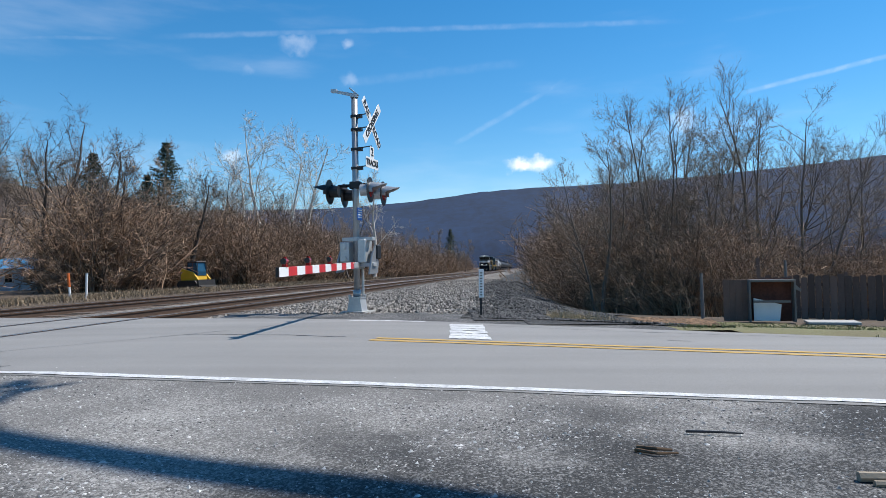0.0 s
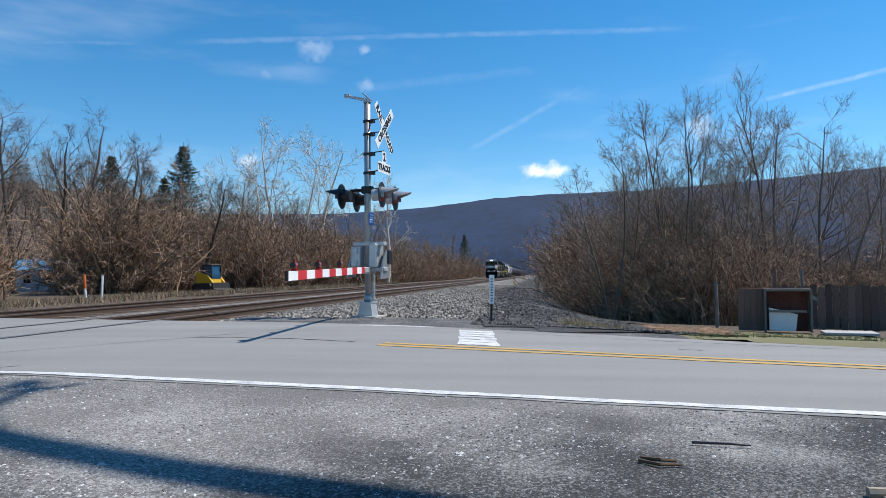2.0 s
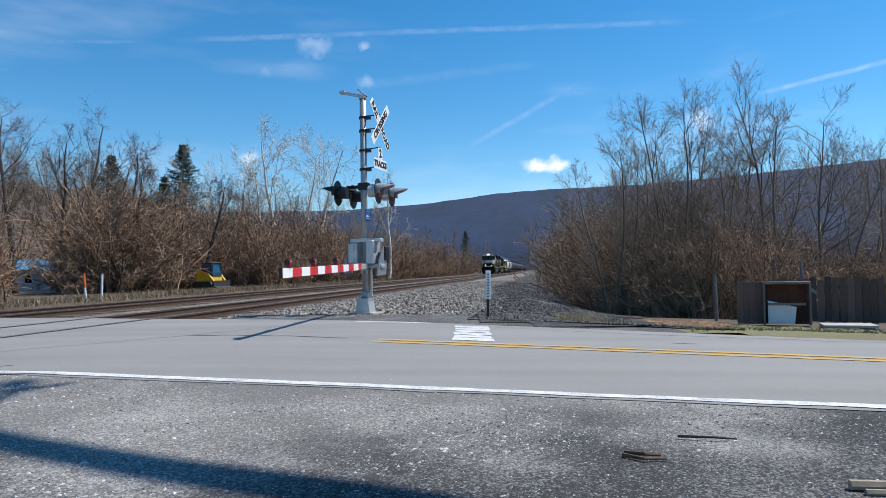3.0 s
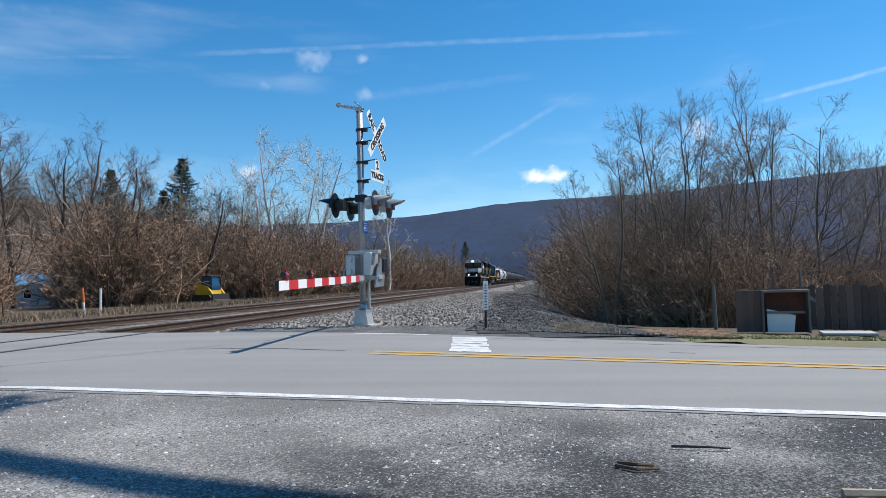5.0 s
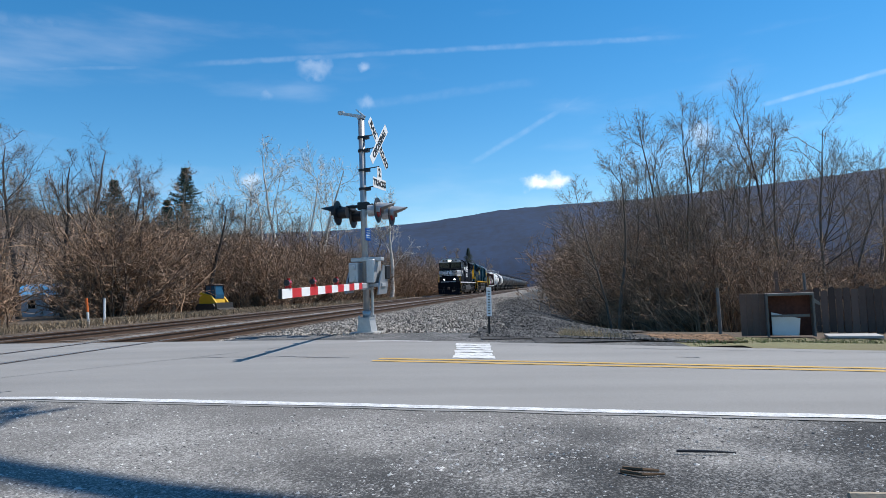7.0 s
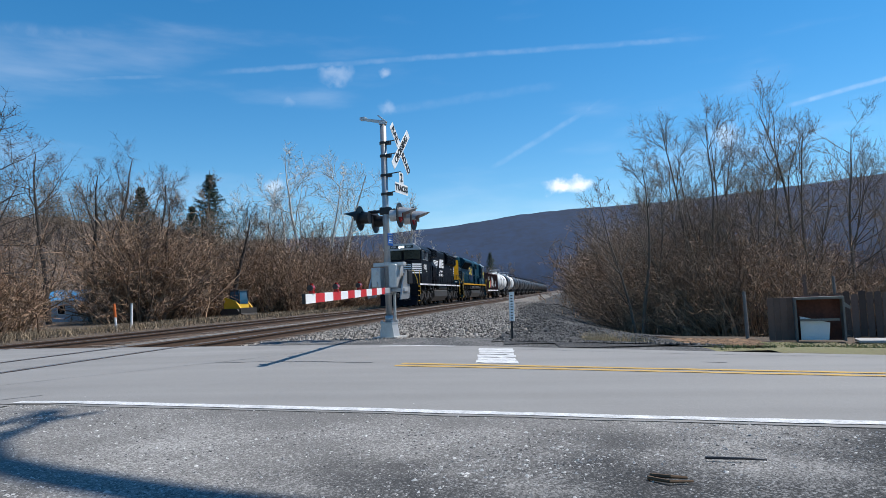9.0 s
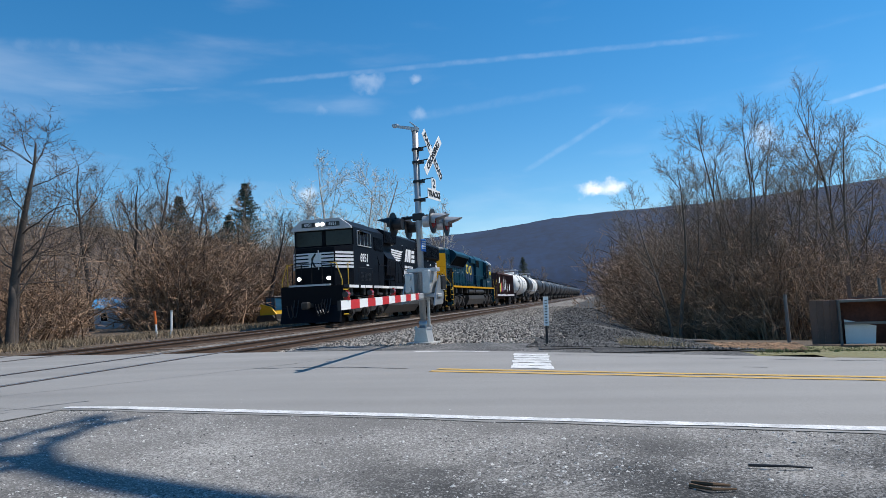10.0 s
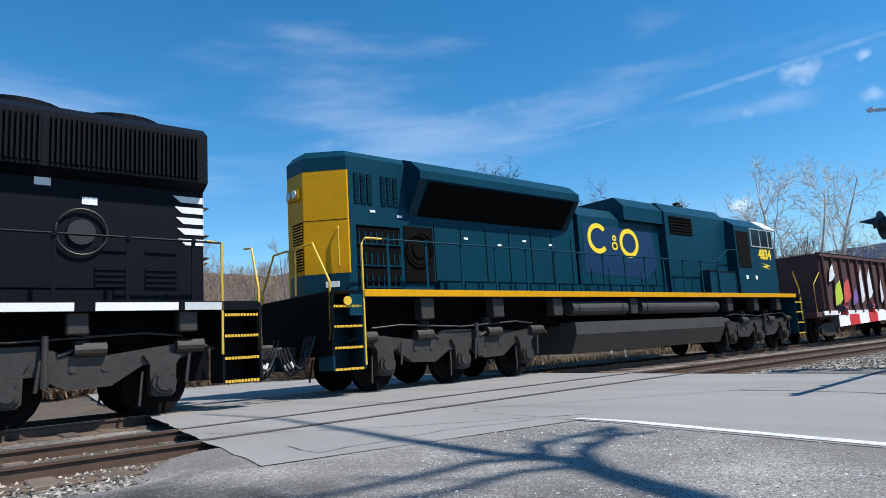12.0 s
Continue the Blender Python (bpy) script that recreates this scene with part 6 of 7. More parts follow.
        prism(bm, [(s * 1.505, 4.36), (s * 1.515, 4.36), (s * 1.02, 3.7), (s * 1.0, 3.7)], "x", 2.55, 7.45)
        part("wing_screen", bm, M["loco_dark"], wing, "intake screen painted near-black for shade")
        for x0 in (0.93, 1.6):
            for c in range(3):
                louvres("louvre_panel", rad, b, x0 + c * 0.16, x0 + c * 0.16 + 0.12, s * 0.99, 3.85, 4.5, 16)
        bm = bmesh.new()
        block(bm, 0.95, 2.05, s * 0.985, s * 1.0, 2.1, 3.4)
        g = part("open_grille", bm, M["loco_dark"], rad, "open grille, its depth painted near-black as shade")
        bm = bmesh.new()
        for x in np.linspace(1.0, 2.0, 8):
            for z in (2.12, 2.57, 3.02):
                block(bm, x - 0.014, x + 0.014, s * 1.0, s * 1.02, z, z + 0.24)
        for z in (2.1, 2.55, 3.0, 3.4):
            block(bm, 0.95, 2.05, s * 1.0, s * 1.03, z - 0.014, z + 0.014)
        part("slats", bm, M["loco_blue"], g)
    bm = bmesh.new()
    wheel_disc(bm, (2.55, -1.0, 2.95), (0, 1, 0), 0.2, 0.08, 14)
    tube(bm, [(2.55 + 0.35 * math.cos(a), -1.06, 2.95 + 0.35 * math.sin(a)) for a in np.linspace(0, 2 * math.pi, 21)], 0.02, 6)
    block(bm, 2.15, 2.95, -1.01, -0.98, 2.2, 3.45)
    part("hand_brake", bm, M["loco_dark"], rad, "hand brake and plate painted near-black as recess shade")
    # engine hood and lower turbo section
    bm = bmesh.new()
    prism(bm, [(-0.99, deck), (-0.99, 4.2), (-0.75, 4.5), (0.75, 4.5), (0.99, 4.2), (0.99, deck)], "x", 8.2, 12.3)
    hood = part("engine_hood", bm, b, loco)
    bm = bmesh.new()
    prism(bm, [(8.35, 2.6), (11.3, 2.45), (12.0, 2.9), (11.8, 3.9), (8.4, 4.0)], "y", -0.996, -0.986)
    part("paint_patch", bm, M["loco_deep"], hood, "navy repainted patch")
    bm = bmesh.new()
    for x in (8.0, 8.25, 8.5):
        tube(bm, [(x, -0.1, 4.5), (x, -0.1, 4.75), (x - 0.15, -0.35, 4.78)], 0.06, 8)
        wheel_disc(bm, (x, 0.1, 4.8), (1, 0, 0), 0.1, 0.2, 8)
    part("horn", bm, M["blackm"], hood)
    bm = bmesh.new()
    prism(bm, [(-1.15, 4.2), (-1.15, 4.62), (-0.85, 4.92), (0.85, 4.92), (1.15, 4.62), (1.15, 4.2)], "x", 10.2, 12.3)
    part("exhaust_hatch", bm, b, hood)
    bm = bmesh.new()
    prism(bm, [(-1.2, deck), (-1.2, 4.6), (-0.9, 4.95), (0.9, 4.95), (1.2, 4.6), (1.2, deck)], "x", 12.3, 16.2)
    cabinet = part("electrical_cabinet", bm, b, loco)
    louvres("intake_screen", cabinet, M["loco_dark"], 12.55, 13.9, -1.2, 3.9, 4.5, 6)
    # cab, last
    bm = bmesh.new()
    prism(bm, [(16.2, -1.5), (19.2, -1.5), (19.2, 1.5), (16.2, 1.5)], "z", deck, 4.4)
    prism(bm, [(-1.5, 4.4), (-1.0, 4.78), (1.0, 4.78), (1.5, 4.4)], "x", 16.2, 19.5)
    cab = part("cab", bm, b, loco)
    bm = bmesh.new()
    prism(bm, [(-1.5, 4.385), (-1.5, 4.42), (-1.0, 4.8), (1.0, 4.8), (1.5, 4.42), (1.5, 4.385)], "x", 18.6, 19.55)
    part("roof_edge", bm, M["loco_grey"], cab)
    bm = bmesh.new()
    prism(bm, [(19.2, -1.5), (20.2, -0.75), (20.2, 0.75), (19.2, 1.5)], "z", deck, 3.6)
    part("nose", bm, b, cab)
    for side in (-1, 1):
        y = side * 1.5
        bm = bmesh.new()
        block(bm, 17.35, 19.05, y, y + side * 0.012, 3.72, 4.32)
        glass = part("cab_window", bm, M["glass"], cab)
        bm = bmesh.new()
        for x in (17.35, 18.05, 18.7, 19.05):
            block(bm, x - 0.025, x + 0.025, y, y + side * 0.035, 3.7, 4.34)
        for z in (3.7, 4.34):
            block(bm, 17.33, 19.07, y, y + side * 0.035, z - 0.02, z + 0.02)
        part("window_frame", bm, M["alu"], glass)
        bm = bmesh.new()
        block(bm, 16.3, 17.2, y, y + side * 0.012, 2.9, 4.2)
        part("cab_door", bm, M["loco_dark"], cab)
    side_word("4834", 0.5, M["letter_yellow"], cab, 18.35, -1.508, 3.42, "yellow road number", 0.02)
    bm = bmesh.new()
    prism(bm, [(17.95, 3.12), (18.75, 3.02), (18.35, 2.98), (18.7, 2.88), (18.0, 2.98), (18.4, 3.03)], "y", -1.51, -1.502)
    part("lightning_bar", bm, M["letter_yellow"], cab)
    bolts_and_plates(cab, M["loco_white"], [(16.7, -1.505, 2.5), (17.4, -1.505, 2.5), (20.0, -0.9, 2.4)], (0.16, 0.14))
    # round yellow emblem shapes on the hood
    bm = bmesh.new()
    ring(bm, 9.05, 3.58, -0.998, 0.48, 0.44, 0.14, 0.75, 5.53)
    part("emblem_shape", bm, M["letter_yellow"], hood, "open yellow ring painted on the hood")
    bm = bmesh.new()
    ring(bm, 10.55, 3.52, -0.998, 0.48, 0.44, 0.14)
    part("emblem_shape", bm, M["letter_yellow"], hood, "closed yellow ring painted on the hood")
    for cz, rr in ((3.4, 0.14), (3.63, 0.1)):
        bm = bmesh.new()
        ring(bm, 9.82, cz, -0.998, rr, rr * 0.9, 0.055)
        part("emblem_shape", bm, M["letter_yellow"], hood, "small yellow ring painted on the hood")
    # doors and details
    seam_lines(rad, M["loco_dark"], [(x, x + 0.015, side * 0.995, 2.1, 3.55) for side in (-1, 1) for x in (3.0, 3.8, 4.6, 5.4, 6.2, 7.0, 7.8)])
    seam_lines(hood, M["loco_dark"], [(x, x + 0.015, side * 0.995, 2.1, 2.7) for side in (-1, 1) for x in (8.6, 9.4, 10.2, 11.0, 11.8)])
    bolts_and_plates(rad, M["loco_white"], [(1.3, -0.998, 3.68), (2.0, -0.998, 3.62), (3.9, -0.998, 3.25), (5.0, -0.998, 3.15), (5.9, -0.998, 3.3), (6.9, -0.998, 3.25)], (0.13, 0.05))
    bm = bmesh.new()
    for side in (-1, 1):
        block(bm, 3.0, 15.8, side * 0.99, side * 1.1, deck, 2.25, 0.02)
        for x in np.arange(3.2, 15.6, 0.55):
            block(bm, x, x + 0.05, side * 1.1, side * 1.13, deck, 2.22)
        block(bm, 14.2, 16.0, side * 1.2, side * 1.45, deck, 2.75, 0.04)
    part("hood_base", bm, b, hood)
    # tank, reservoirs
    bm = bmesh.new()
    prism(bm, [(-1.4, 1.22), (-1.42, 0.9), (-1.2, 0.42), (1.2, 0.42), (1.42, 0.9), (1.4, 1.22)], "x", 7.2, 14.9)
    part("fuel_tank", bm, M["tank_dirt"], loco, "dusty grey fuel tank")
    for x0, x1 in ((7.1, 9.5), (10.2, 14.6)):
        for side in (-1, 1):
            bm = bmesh.new()
            tube(bm, [(x0, side * 1.28, 1.58), (x1, side * 1.28, 1.58)], 0.2, 14)
            r = part("air_reservoir", bm, M["tank_dirt"], loco)
            bm = bmesh.new()
            for x in (x0 + 0.25, x1 - 0.25):
                tube(bm, [(x - 0.02, side * 1.28, 1.58), (x + 0.02, side * 1.28, 1.58)], 0.21, 14)
            part("strap", bm, M["blackm"], r)
    for x in (2.2, 4.3, 6.4, 9.7, 15.3, 17.2, 19.0):
        bm = bmesh.new()
        block(bm, x, x + 0.35, -1.42, -1.15, 1.4, 1.85, 0.02)
        part("underframe_box", bm, M["truck"], loco)
    loco_truck(loco, (1.35, 3.4, 5.45))
    loco_truck(loco, (15.65, 17.7, 19.75))
    end_steps(loco, 0.02, 0.7, (0.5, 0.9, 1.3, 1.68), deck, M["loco_blue"])
    end_steps(loco, L - 0.66, L - 0.02, (0.5, 0.9, 1.3, 1.68), deck, M["loco_blue"])
    handrails(loco, [1.35, 2.35, 3.35, 4.4, 5.45, 6.5, 7.5, 8.5, 9.5, 10.5, 11.5, 12.6, 13.7, 14.8], deck, [(0.95, 3.02), (14.6, 3.02), (15.6, 3.5), (16.3, 3.5)], M["loco_blue"])
    for side in (-1, 1):
        for pts in ([(0.72, 1.5, 0.55), (0.72, 1.5, 2.9), (0.8, 1.5, 3.02), (1.2, 1.5, 3.02)], [(0.0, 1.42, 1.05), (0.0, 1.46, 1.2), (0.0, 1.46, 2.15), (0.0, 0.85, 2.97), (0.0, 0.2, 2.97), (0.0, 0.12, 2.9), (0.0, 0.12, 2.0)], [(L - 0.05, 1.46, 1.0), (L - 0.05, 1.46, 2.2), (L - 0.3, 1.4, 2.9)]):
            bm = bmesh.new()
            tube(bm, [(x, side * y, z) for x, y, z in pts], 0.024, 6)
            part("grab_iron", bm, M["safety"], loco, "yellow grab iron")
        bm = bmesh.new()
        wheel_disc(bm, (0.35, side * 1.51, 1.78), (0, 1, 0), 0.09, 0.02, 12)
        part("reflector", bm, M["safety"], loco)
        bm = bmesh.new()
        block(bm, 0.4, 0.7, side * 1.4, side * 1.5, deck - 0.5, deck - 0.02, 0.01)
        part("step_panel", bm, b, loco)
    # plate painted near-black as the shaded gap between the locomotives
    bm = bmesh.new()
    block(bm, -0.02, 0.06, -1.5, 1.5, 0.75, deck - 0.05, 0.01)
    part("end_plate", bm, M["loco_dark"], loco)
    coupler(loco, 0.0, -1)
    coupler(loco, L, 1)
    hoses(loco, 0, -1)
    return tagged(loco, "dark blue six-axle diesel locomotive with a golden-yellow end, running second", "locomotive")


# ---- freight cars ----
def car_truck(car, x):
    for a in (x - 0.88, x + 0.88):
        wheelset(a, car, 0.48)
    for side in (-1, 1):
        bm = bmesh.new()
        prism(bm, [(x - 1.15, 0.62), (x - 1.15, 0.38), (x - 0.65, 0.38), (x - 0.35, 0.26), (x + 0.35, 0.26), (x + 0.65, 0.38), (x + 1.15, 0.38), (x + 1.15, 0.62), (x + 0.5, 0.82), (x - 0.5, 0.82)], "y", side * 0.95, side * 1.1)
        for a in (-0.88, 0.88):
            wheel_disc(bm, (x + a, side * 1.13, 0.46), (0, 1, 0), 0.13, 0.1, 12)
        part("side_frame", bm, M["truck"], car)


def gondola():
    car = new("gondola_car")
    n, L = M["gon"], 15.0
    bm = bmesh.new()
    block(bm, 0, L, -1.45, 1.45, 1.05, 1.25, 0.01)
    block(bm, 0, L, -0.3, 0.3, 0.75, 1.05)
    body = part("underframe", bm, n, car)
    for side in (-1, 1):
        bm = bmesh.new()
        block(bm, 1.0, L - 1.0, side * 1.4, side * 1.44, 1.25, 3.72)
        block(bm, 0.9, L - 0.9, side * 1.38, side * 1.52, 3.6, 3.75, 0.02)
        w = part("side_wall", bm, n, car, "graffitied dark red side")
        for k in range(14):
            bm = bmesh.new()
            x = 1.1 + k * (L - 2.3) / 13
            block(bm, x, x + 0.1, side * 1.44, side * 1.54, 1.2, 3.62, 0.01)
            part("side_post", bm, n, w)
        bm = bmesh.new()
        block(bm, 0.6, L - 0.6, side * 1.5 - 0.02, side * 1.5 + 0.02, 1.12, 1.3)
        part("side_sill", bm, M["loco_white"], w, "white-marked side sill")
    for x0, x1, z0, z1, m in ((1.9, 2.8, 1.5, 2.6, "graf_a"), (2.9, 3.8, 1.6, 2.7, "graf_b"), (3.9, 4.6, 1.5, 2.3, "graf_c"), (1.5, 2.2, 2.5, 3.3, "graf_d"), (5.0, 5.5, 1.6, 3.3, "graf_d"), (6.0, 6.6, 1.8, 3.2, "graf_d"), (7.6, 8.0, 1.6, 2.9, "graf_d"), (9.4, 10.2, 1.7, 2.6, "graf_d")):
        bm = bmesh.new()
        prism(bm, [(x0, z0), (x0 + (x1 - x0) * 0.6, z0 + 0.1), (x1, z0 + 0.3), (x1 - 0.1, z1), (x0 + 0.3, z1 - 0.2), (x0 + 0.1, z1 - 0.5)], "y", -1.55, -1.541)
        part("graffiti_patch", bm, M[m], car)
    for x in (0.95, L - 1.0):
        bm = bmesh.new()
        block(bm, x, x + 0.06, -1.42, 1.42, 1.25, 3.72)
        part("end_wall", bm, n, car)
    bm = bmesh.new()
    for x in (0.2, L - 0.2):
        tube(bm, [(x, -1.4, 1.2), (x, -1.4, 2.4), (x + (0.7 if x < 1 else -0.7), -1.4, 2.9)], 0.02, 6)
    part("grab_iron", bm, M["safety"], car)
    car_truck(car, 2.0)
    car_truck(car, L - 2.0)
    coupler(car, 0, -1)
    coupler(car, L, 1)
    return tagged(car, "dark red high-sided gondola car with graffiti on its ribbed side", "railcar")


def tank_car(paint, black_band, label, L=15.2, detail=True):
    car = new("tank_car")
    bm = bmesh.new()
    R, zc = 1.5, 2.72
    pts = [(0.75, 0, zc), (0.82, 0, zc), (1.0, 0, zc), (1.3, 0, zc), (L - 1.3, 0, zc), (L - 1.0, 0, zc), (L - 0.82, 0, zc), (L - 0.75, 0, zc)]
    rad = [0.2, 0.85, 1.28, R, R, 1.28, 0.85, 0.2]
    sides, rings = 28, []
    for (x, y, z), r in zip(pts, rad):
        rings.append([bm.verts.new((x, r * math.cos(a), z + r * math.sin(a))) for a in (2 * math.pi * q / sides for q in range(sides))])
    for a, b in zip(rings, rings[1:]):
        for q in range(sides):
            bm.faces.new((a[q], b[q], b[(q + 1) % sides], a[(q + 1) % sides]))
    bm.faces.new(rings[0])
    bm.faces.new(rings[-1][::-1])
    bmesh.ops.recalc_face_normals(bm, faces=bm.faces[:])
    tank = part("tank", bm, paint, car, smooth=True)
    if black_band:
        bm = bmesh.new()
        x0, x1 = black_band
        tube(bm, [(x0, 0, zc), (x1, 0, zc)], R + 0.012, 28)
        part("painted_band", bm, M["tank_black"], tank, "black band round the tank")
    bm = bmesh.new()
    block(bm, 0, L, -0.25, 0.25, 0.75, 1.1)
    for x in (1.6, L - 1.6):
        block(bm, x - 0.4, x + 0.4, -1.35, 1.35, 0.95, 1.5, 0.03)
    block(bm, 0, 0.5, -1.45, 1.45, 0.95, 1.08)
    block(bm, L - 0.5, L, -1.45, 1.45, 0.95, 1.08)
    part("underframe", bm, M["blackm"], car)
    bm = bmesh.new()
    tube(bm, [(L / 2, 0, 4.1), (L / 2, 0, 4.55)], 0.42, 16)
    block(bm, L / 2 - 1.2, L / 2 + 1.2, -0.75, 0.75, 4.18, 4.24)
    part("dome", bm, M["blackm"] if paint is M["tank_black"] else paint, car)
    bm = bmesh.new()
    for y in (-0.8, 0.8):
        tube(bm, [(L / 2 - 1.3, y, 4.15), (L / 2 - 1.3, y, 4.85), (L / 2 + 1.3, y, 4.85), (L / 2 + 1.3, y, 4.15)], 0.025, 5)
    for x in (L / 2 - 1.3, L / 2 + 1.3):
        tube(bm, [(x, -0.8, 4.85), (x, 0.8, 4.85)], 0.025, 5)
    tube(bm, [(L / 2 - 0.3, -1.6, 1.0), (L / 2 - 0.3, -1.55, 3.2), (L / 2 - 0.3, -0.8, 4.4)], 0.025, 5)
    tube(bm, [(L / 2 + 0.3, -1.6, 1.0), (L / 2 + 0.3, -1.55, 3.2), (L / 2 + 0.3, -0.8, 4.4)], 0.025, 5)
    tube(bm, [(0.3, -1.45, 1.1), (0.3, -1.45, 1.9), (L - 0.3, -1.52, 1.9), (L - 0.3, -1.45, 1.1)], 0.02, 5)
    part("platform_railing", bm, M["blackm"] if paint is M["tank_black"] else M["alu"], car)
    if paint is not M["tank_black"]:
        bm = bmesh.new()
        for i, (x, z) in enumerate(((3.0, 3.1), (3.4, 3.1), (3.8, 3.1), (9.8, 3.2), (10.3, 3.2), (10.3, 2.9))):
            block(bm, x, x + 0.28, -1.52, -1.47, z - 0.08, z + 0.06)
        part("stencil_bars", bm, M["blackm"], tank)
    car_truck(car, 2.1)
    car_truck(car, L - 2.1)
    coupler(car, 0, -1)
    coupler(car, L, 1)
    return tagged(car, label, "railcar", "tank cars of the train")


def build_train():
    cars = [(lead_locomotive(), 0.0), (second_locomotive(), 21.65), (gondola(), 21.65 + 22.5)]
    x = 21.65 + 22.5 + 16.4
    cars.append((tank_car(M["tank_white"], (4.6, 5.5), "white tank car with a black band and grime streaks"), x))
    x += 16.6
    cars.append((tank_car(M["tank_white"], (0.9, 6.3), "tank car, half black and half white"), x))
    x += 16.6
    first = tank_car(M["tank_black"], None, "black tank car with a top platform and railing")
    cars.append((first, x))
    for k in range(13):
        x += 16.6
        c = copy_thing(first, pose(0, 0, 0))
        cars.append((c, x))
    return cars


# ---- things beside the line ----
def track_loader():
    t = new("track_loader")
    y = M["dozer_yellow"]
    bm = bmesh.new()
    prism(bm, [(-1.25, 0.45), (-1.3, 1.0), (-1.1, 1.25), (-0.5, 1.35), (0.2, 1.2), (0.6, 0.95), (0.7, 0.5)], "y", -0.55, 0.55)
    part("body", bm, y, t)
    for s in (-1, 1):
        bm = bmesh.new()
        prism(bm, [(-1.2, 0.1), (-1.35, 0.35), (-1.1, 0.62), (0.75, 0.62), (0.98, 0.36), (0.8, 0.1), (0.55, 0.0), (-1.0, 0.0)], "y", s * 0.6, s * 0.95)
        for k in range(14):
            block(bm, -1.05 + k * 0.125, -1.0 + k * 0.125, s * 0.6, s * 0.96, 0.62, 0.65)
        part("rubber_track", bm, M["blackm"], t)
        bm = bmesh.new()
        prism(bm, [(-1.2, 1.3), (-0.9, 1.5), (0.3, 1.25), (1.1, 0.55), (1.15, 0.25), (1.0, 0.25), (0.9, 0.55), (0.2, 1.05), (-0.9, 1.3)], "y", s * 0.62, s * 0.74)
        part("lift_arm", bm, y, t)
    bm = bmesh.new()
    prism(bm, [(-0.55, 1.0), (-0.5, 1.95), (0.45, 1.98), (0.6, 1.3), (0.62, 1.0)], "y", -0.5, 0.5)
    cab = part("cab", bm, M["cab_blue"], t, "blue-tinted glazed cab")
    bm = bmesh.new()
    block(bm, -0.6, 0.55, -0.55, 0.55, 1.95, 2.05, 0.03)
    for x, z in ((-0.55, 1.0), (0.05, 1.0), (0.58, 1.0)):
        for s in (-1, 1):
            block(bm, x - 0.035, x + 0.035, s * 0.5 - 0.02, s * 0.5 + 0.02, z, 1.96)
    part("cab_frame", bm, M["blackm"], cab)
    bm = bmesh.new()
    prism(bm, [(1.05, 0.05), (1.6, 0.05), (1.65, 0.15), (1.2, 0.3), (1.15, 0.7), (1.05, 0.7)], "y", -0.95, 0.95)
    part("bucket", bm, M["truck"], t)
    bm = bmesh.new()
    for yy in (-0.3, 0.3):
        block(bm, -1.33, -1.28, yy - 0.1, yy + 0.1, 0.75, 0.9)
    part("lamp_lens", bm, M["loco_white"], t)
    t.matrix_world = pose(-17.9, 46.7, -0.1, 0, 0, -25) @ Matrix.Diagonal((0.82, 0.82, 0.95, 1))
    return tagged(t, "small yellow track loader with a glazed cab, parked by the line", "machine")


def little_house():
    h = new("little_house")
    bm = bmesh.new()
    block(bm, -2.4, 2.4, -1.8, 1.8, 0, 2.5)
    w = part("wall", bm, M["siding_blue"], h)
    bm = bmesh.new()
    for k in range(14):
        block(bm, -2.42, 2.42, -1.82, 1.82, 0.1 + k * 0.17, 0.115 + k * 0.17)
    part("siding_edges", bm, M["concrete"], w)
    bm = bmesh.new()
    prism(bm, [(-2.2, 2.45), (2.2, 2.45), (0, 3.7)], "x", -2.7, 2.7)
    part("roof", bm, M["roof_blue"], h, "blue covered roof")
    for x in (-1.3, 0.9):
        bm = bmesh.new()
        block(bm, x - 0.45, x + 0.45, -1.86, -1.79, 0.95, 2.0)
        f = part("window", bm, M["white_sheet"], h)
        bm = bmesh.new()
        block(bm, x - 0.38, x + 0.38, -1.87, -1.855, 1.02, 1.93)
        part("pane", bm, M["glass"], f)
    h.matrix_world = pose(*polar(-33.0, 70), -0.3, 0, 0, 28) @ Matrix.Diagonal((0.72, 0.72, 0.82, 1))
    return tagged(h, "small pale blue house among the bare trees", "house")


def line_markers():
    for k, (az, dist, name, label) in enumerate(((-29.95, 29.5, "orange_post", "white marker post with an orange top"), (-28.9, 29.0, "white_post", "plain white marker post"))):
        m = new(name)
        bm = bmesh.new()
        tube(bm, [(0, 0, -0.1), (0, 0, 1.12)], 0.045, 10)
        part("tube", bm, M["white_sheet"], m)
        if k == 0:
            bm = bmesh.new()
            tube(bm, [(0, 0, 0.62), (0, 0, 1.16)], 0.052, 10)
            part("orange_sleeve", bm, M["orange"], m)
        else:
            bm = bmesh.new()
            wheel_disc(bm, (0, 0, 1.13), (0, 0, 1), 0.055, 0.04, 10)
            part("cap", bm, M["alu"], m)
        x, y = polar(az, dist)
        m.matrix_world = pose(x, y, -0.08, 3 * (1 - k), -3 + 4 * k, 0)
        tagged(m, label + " beside the line", "marker")


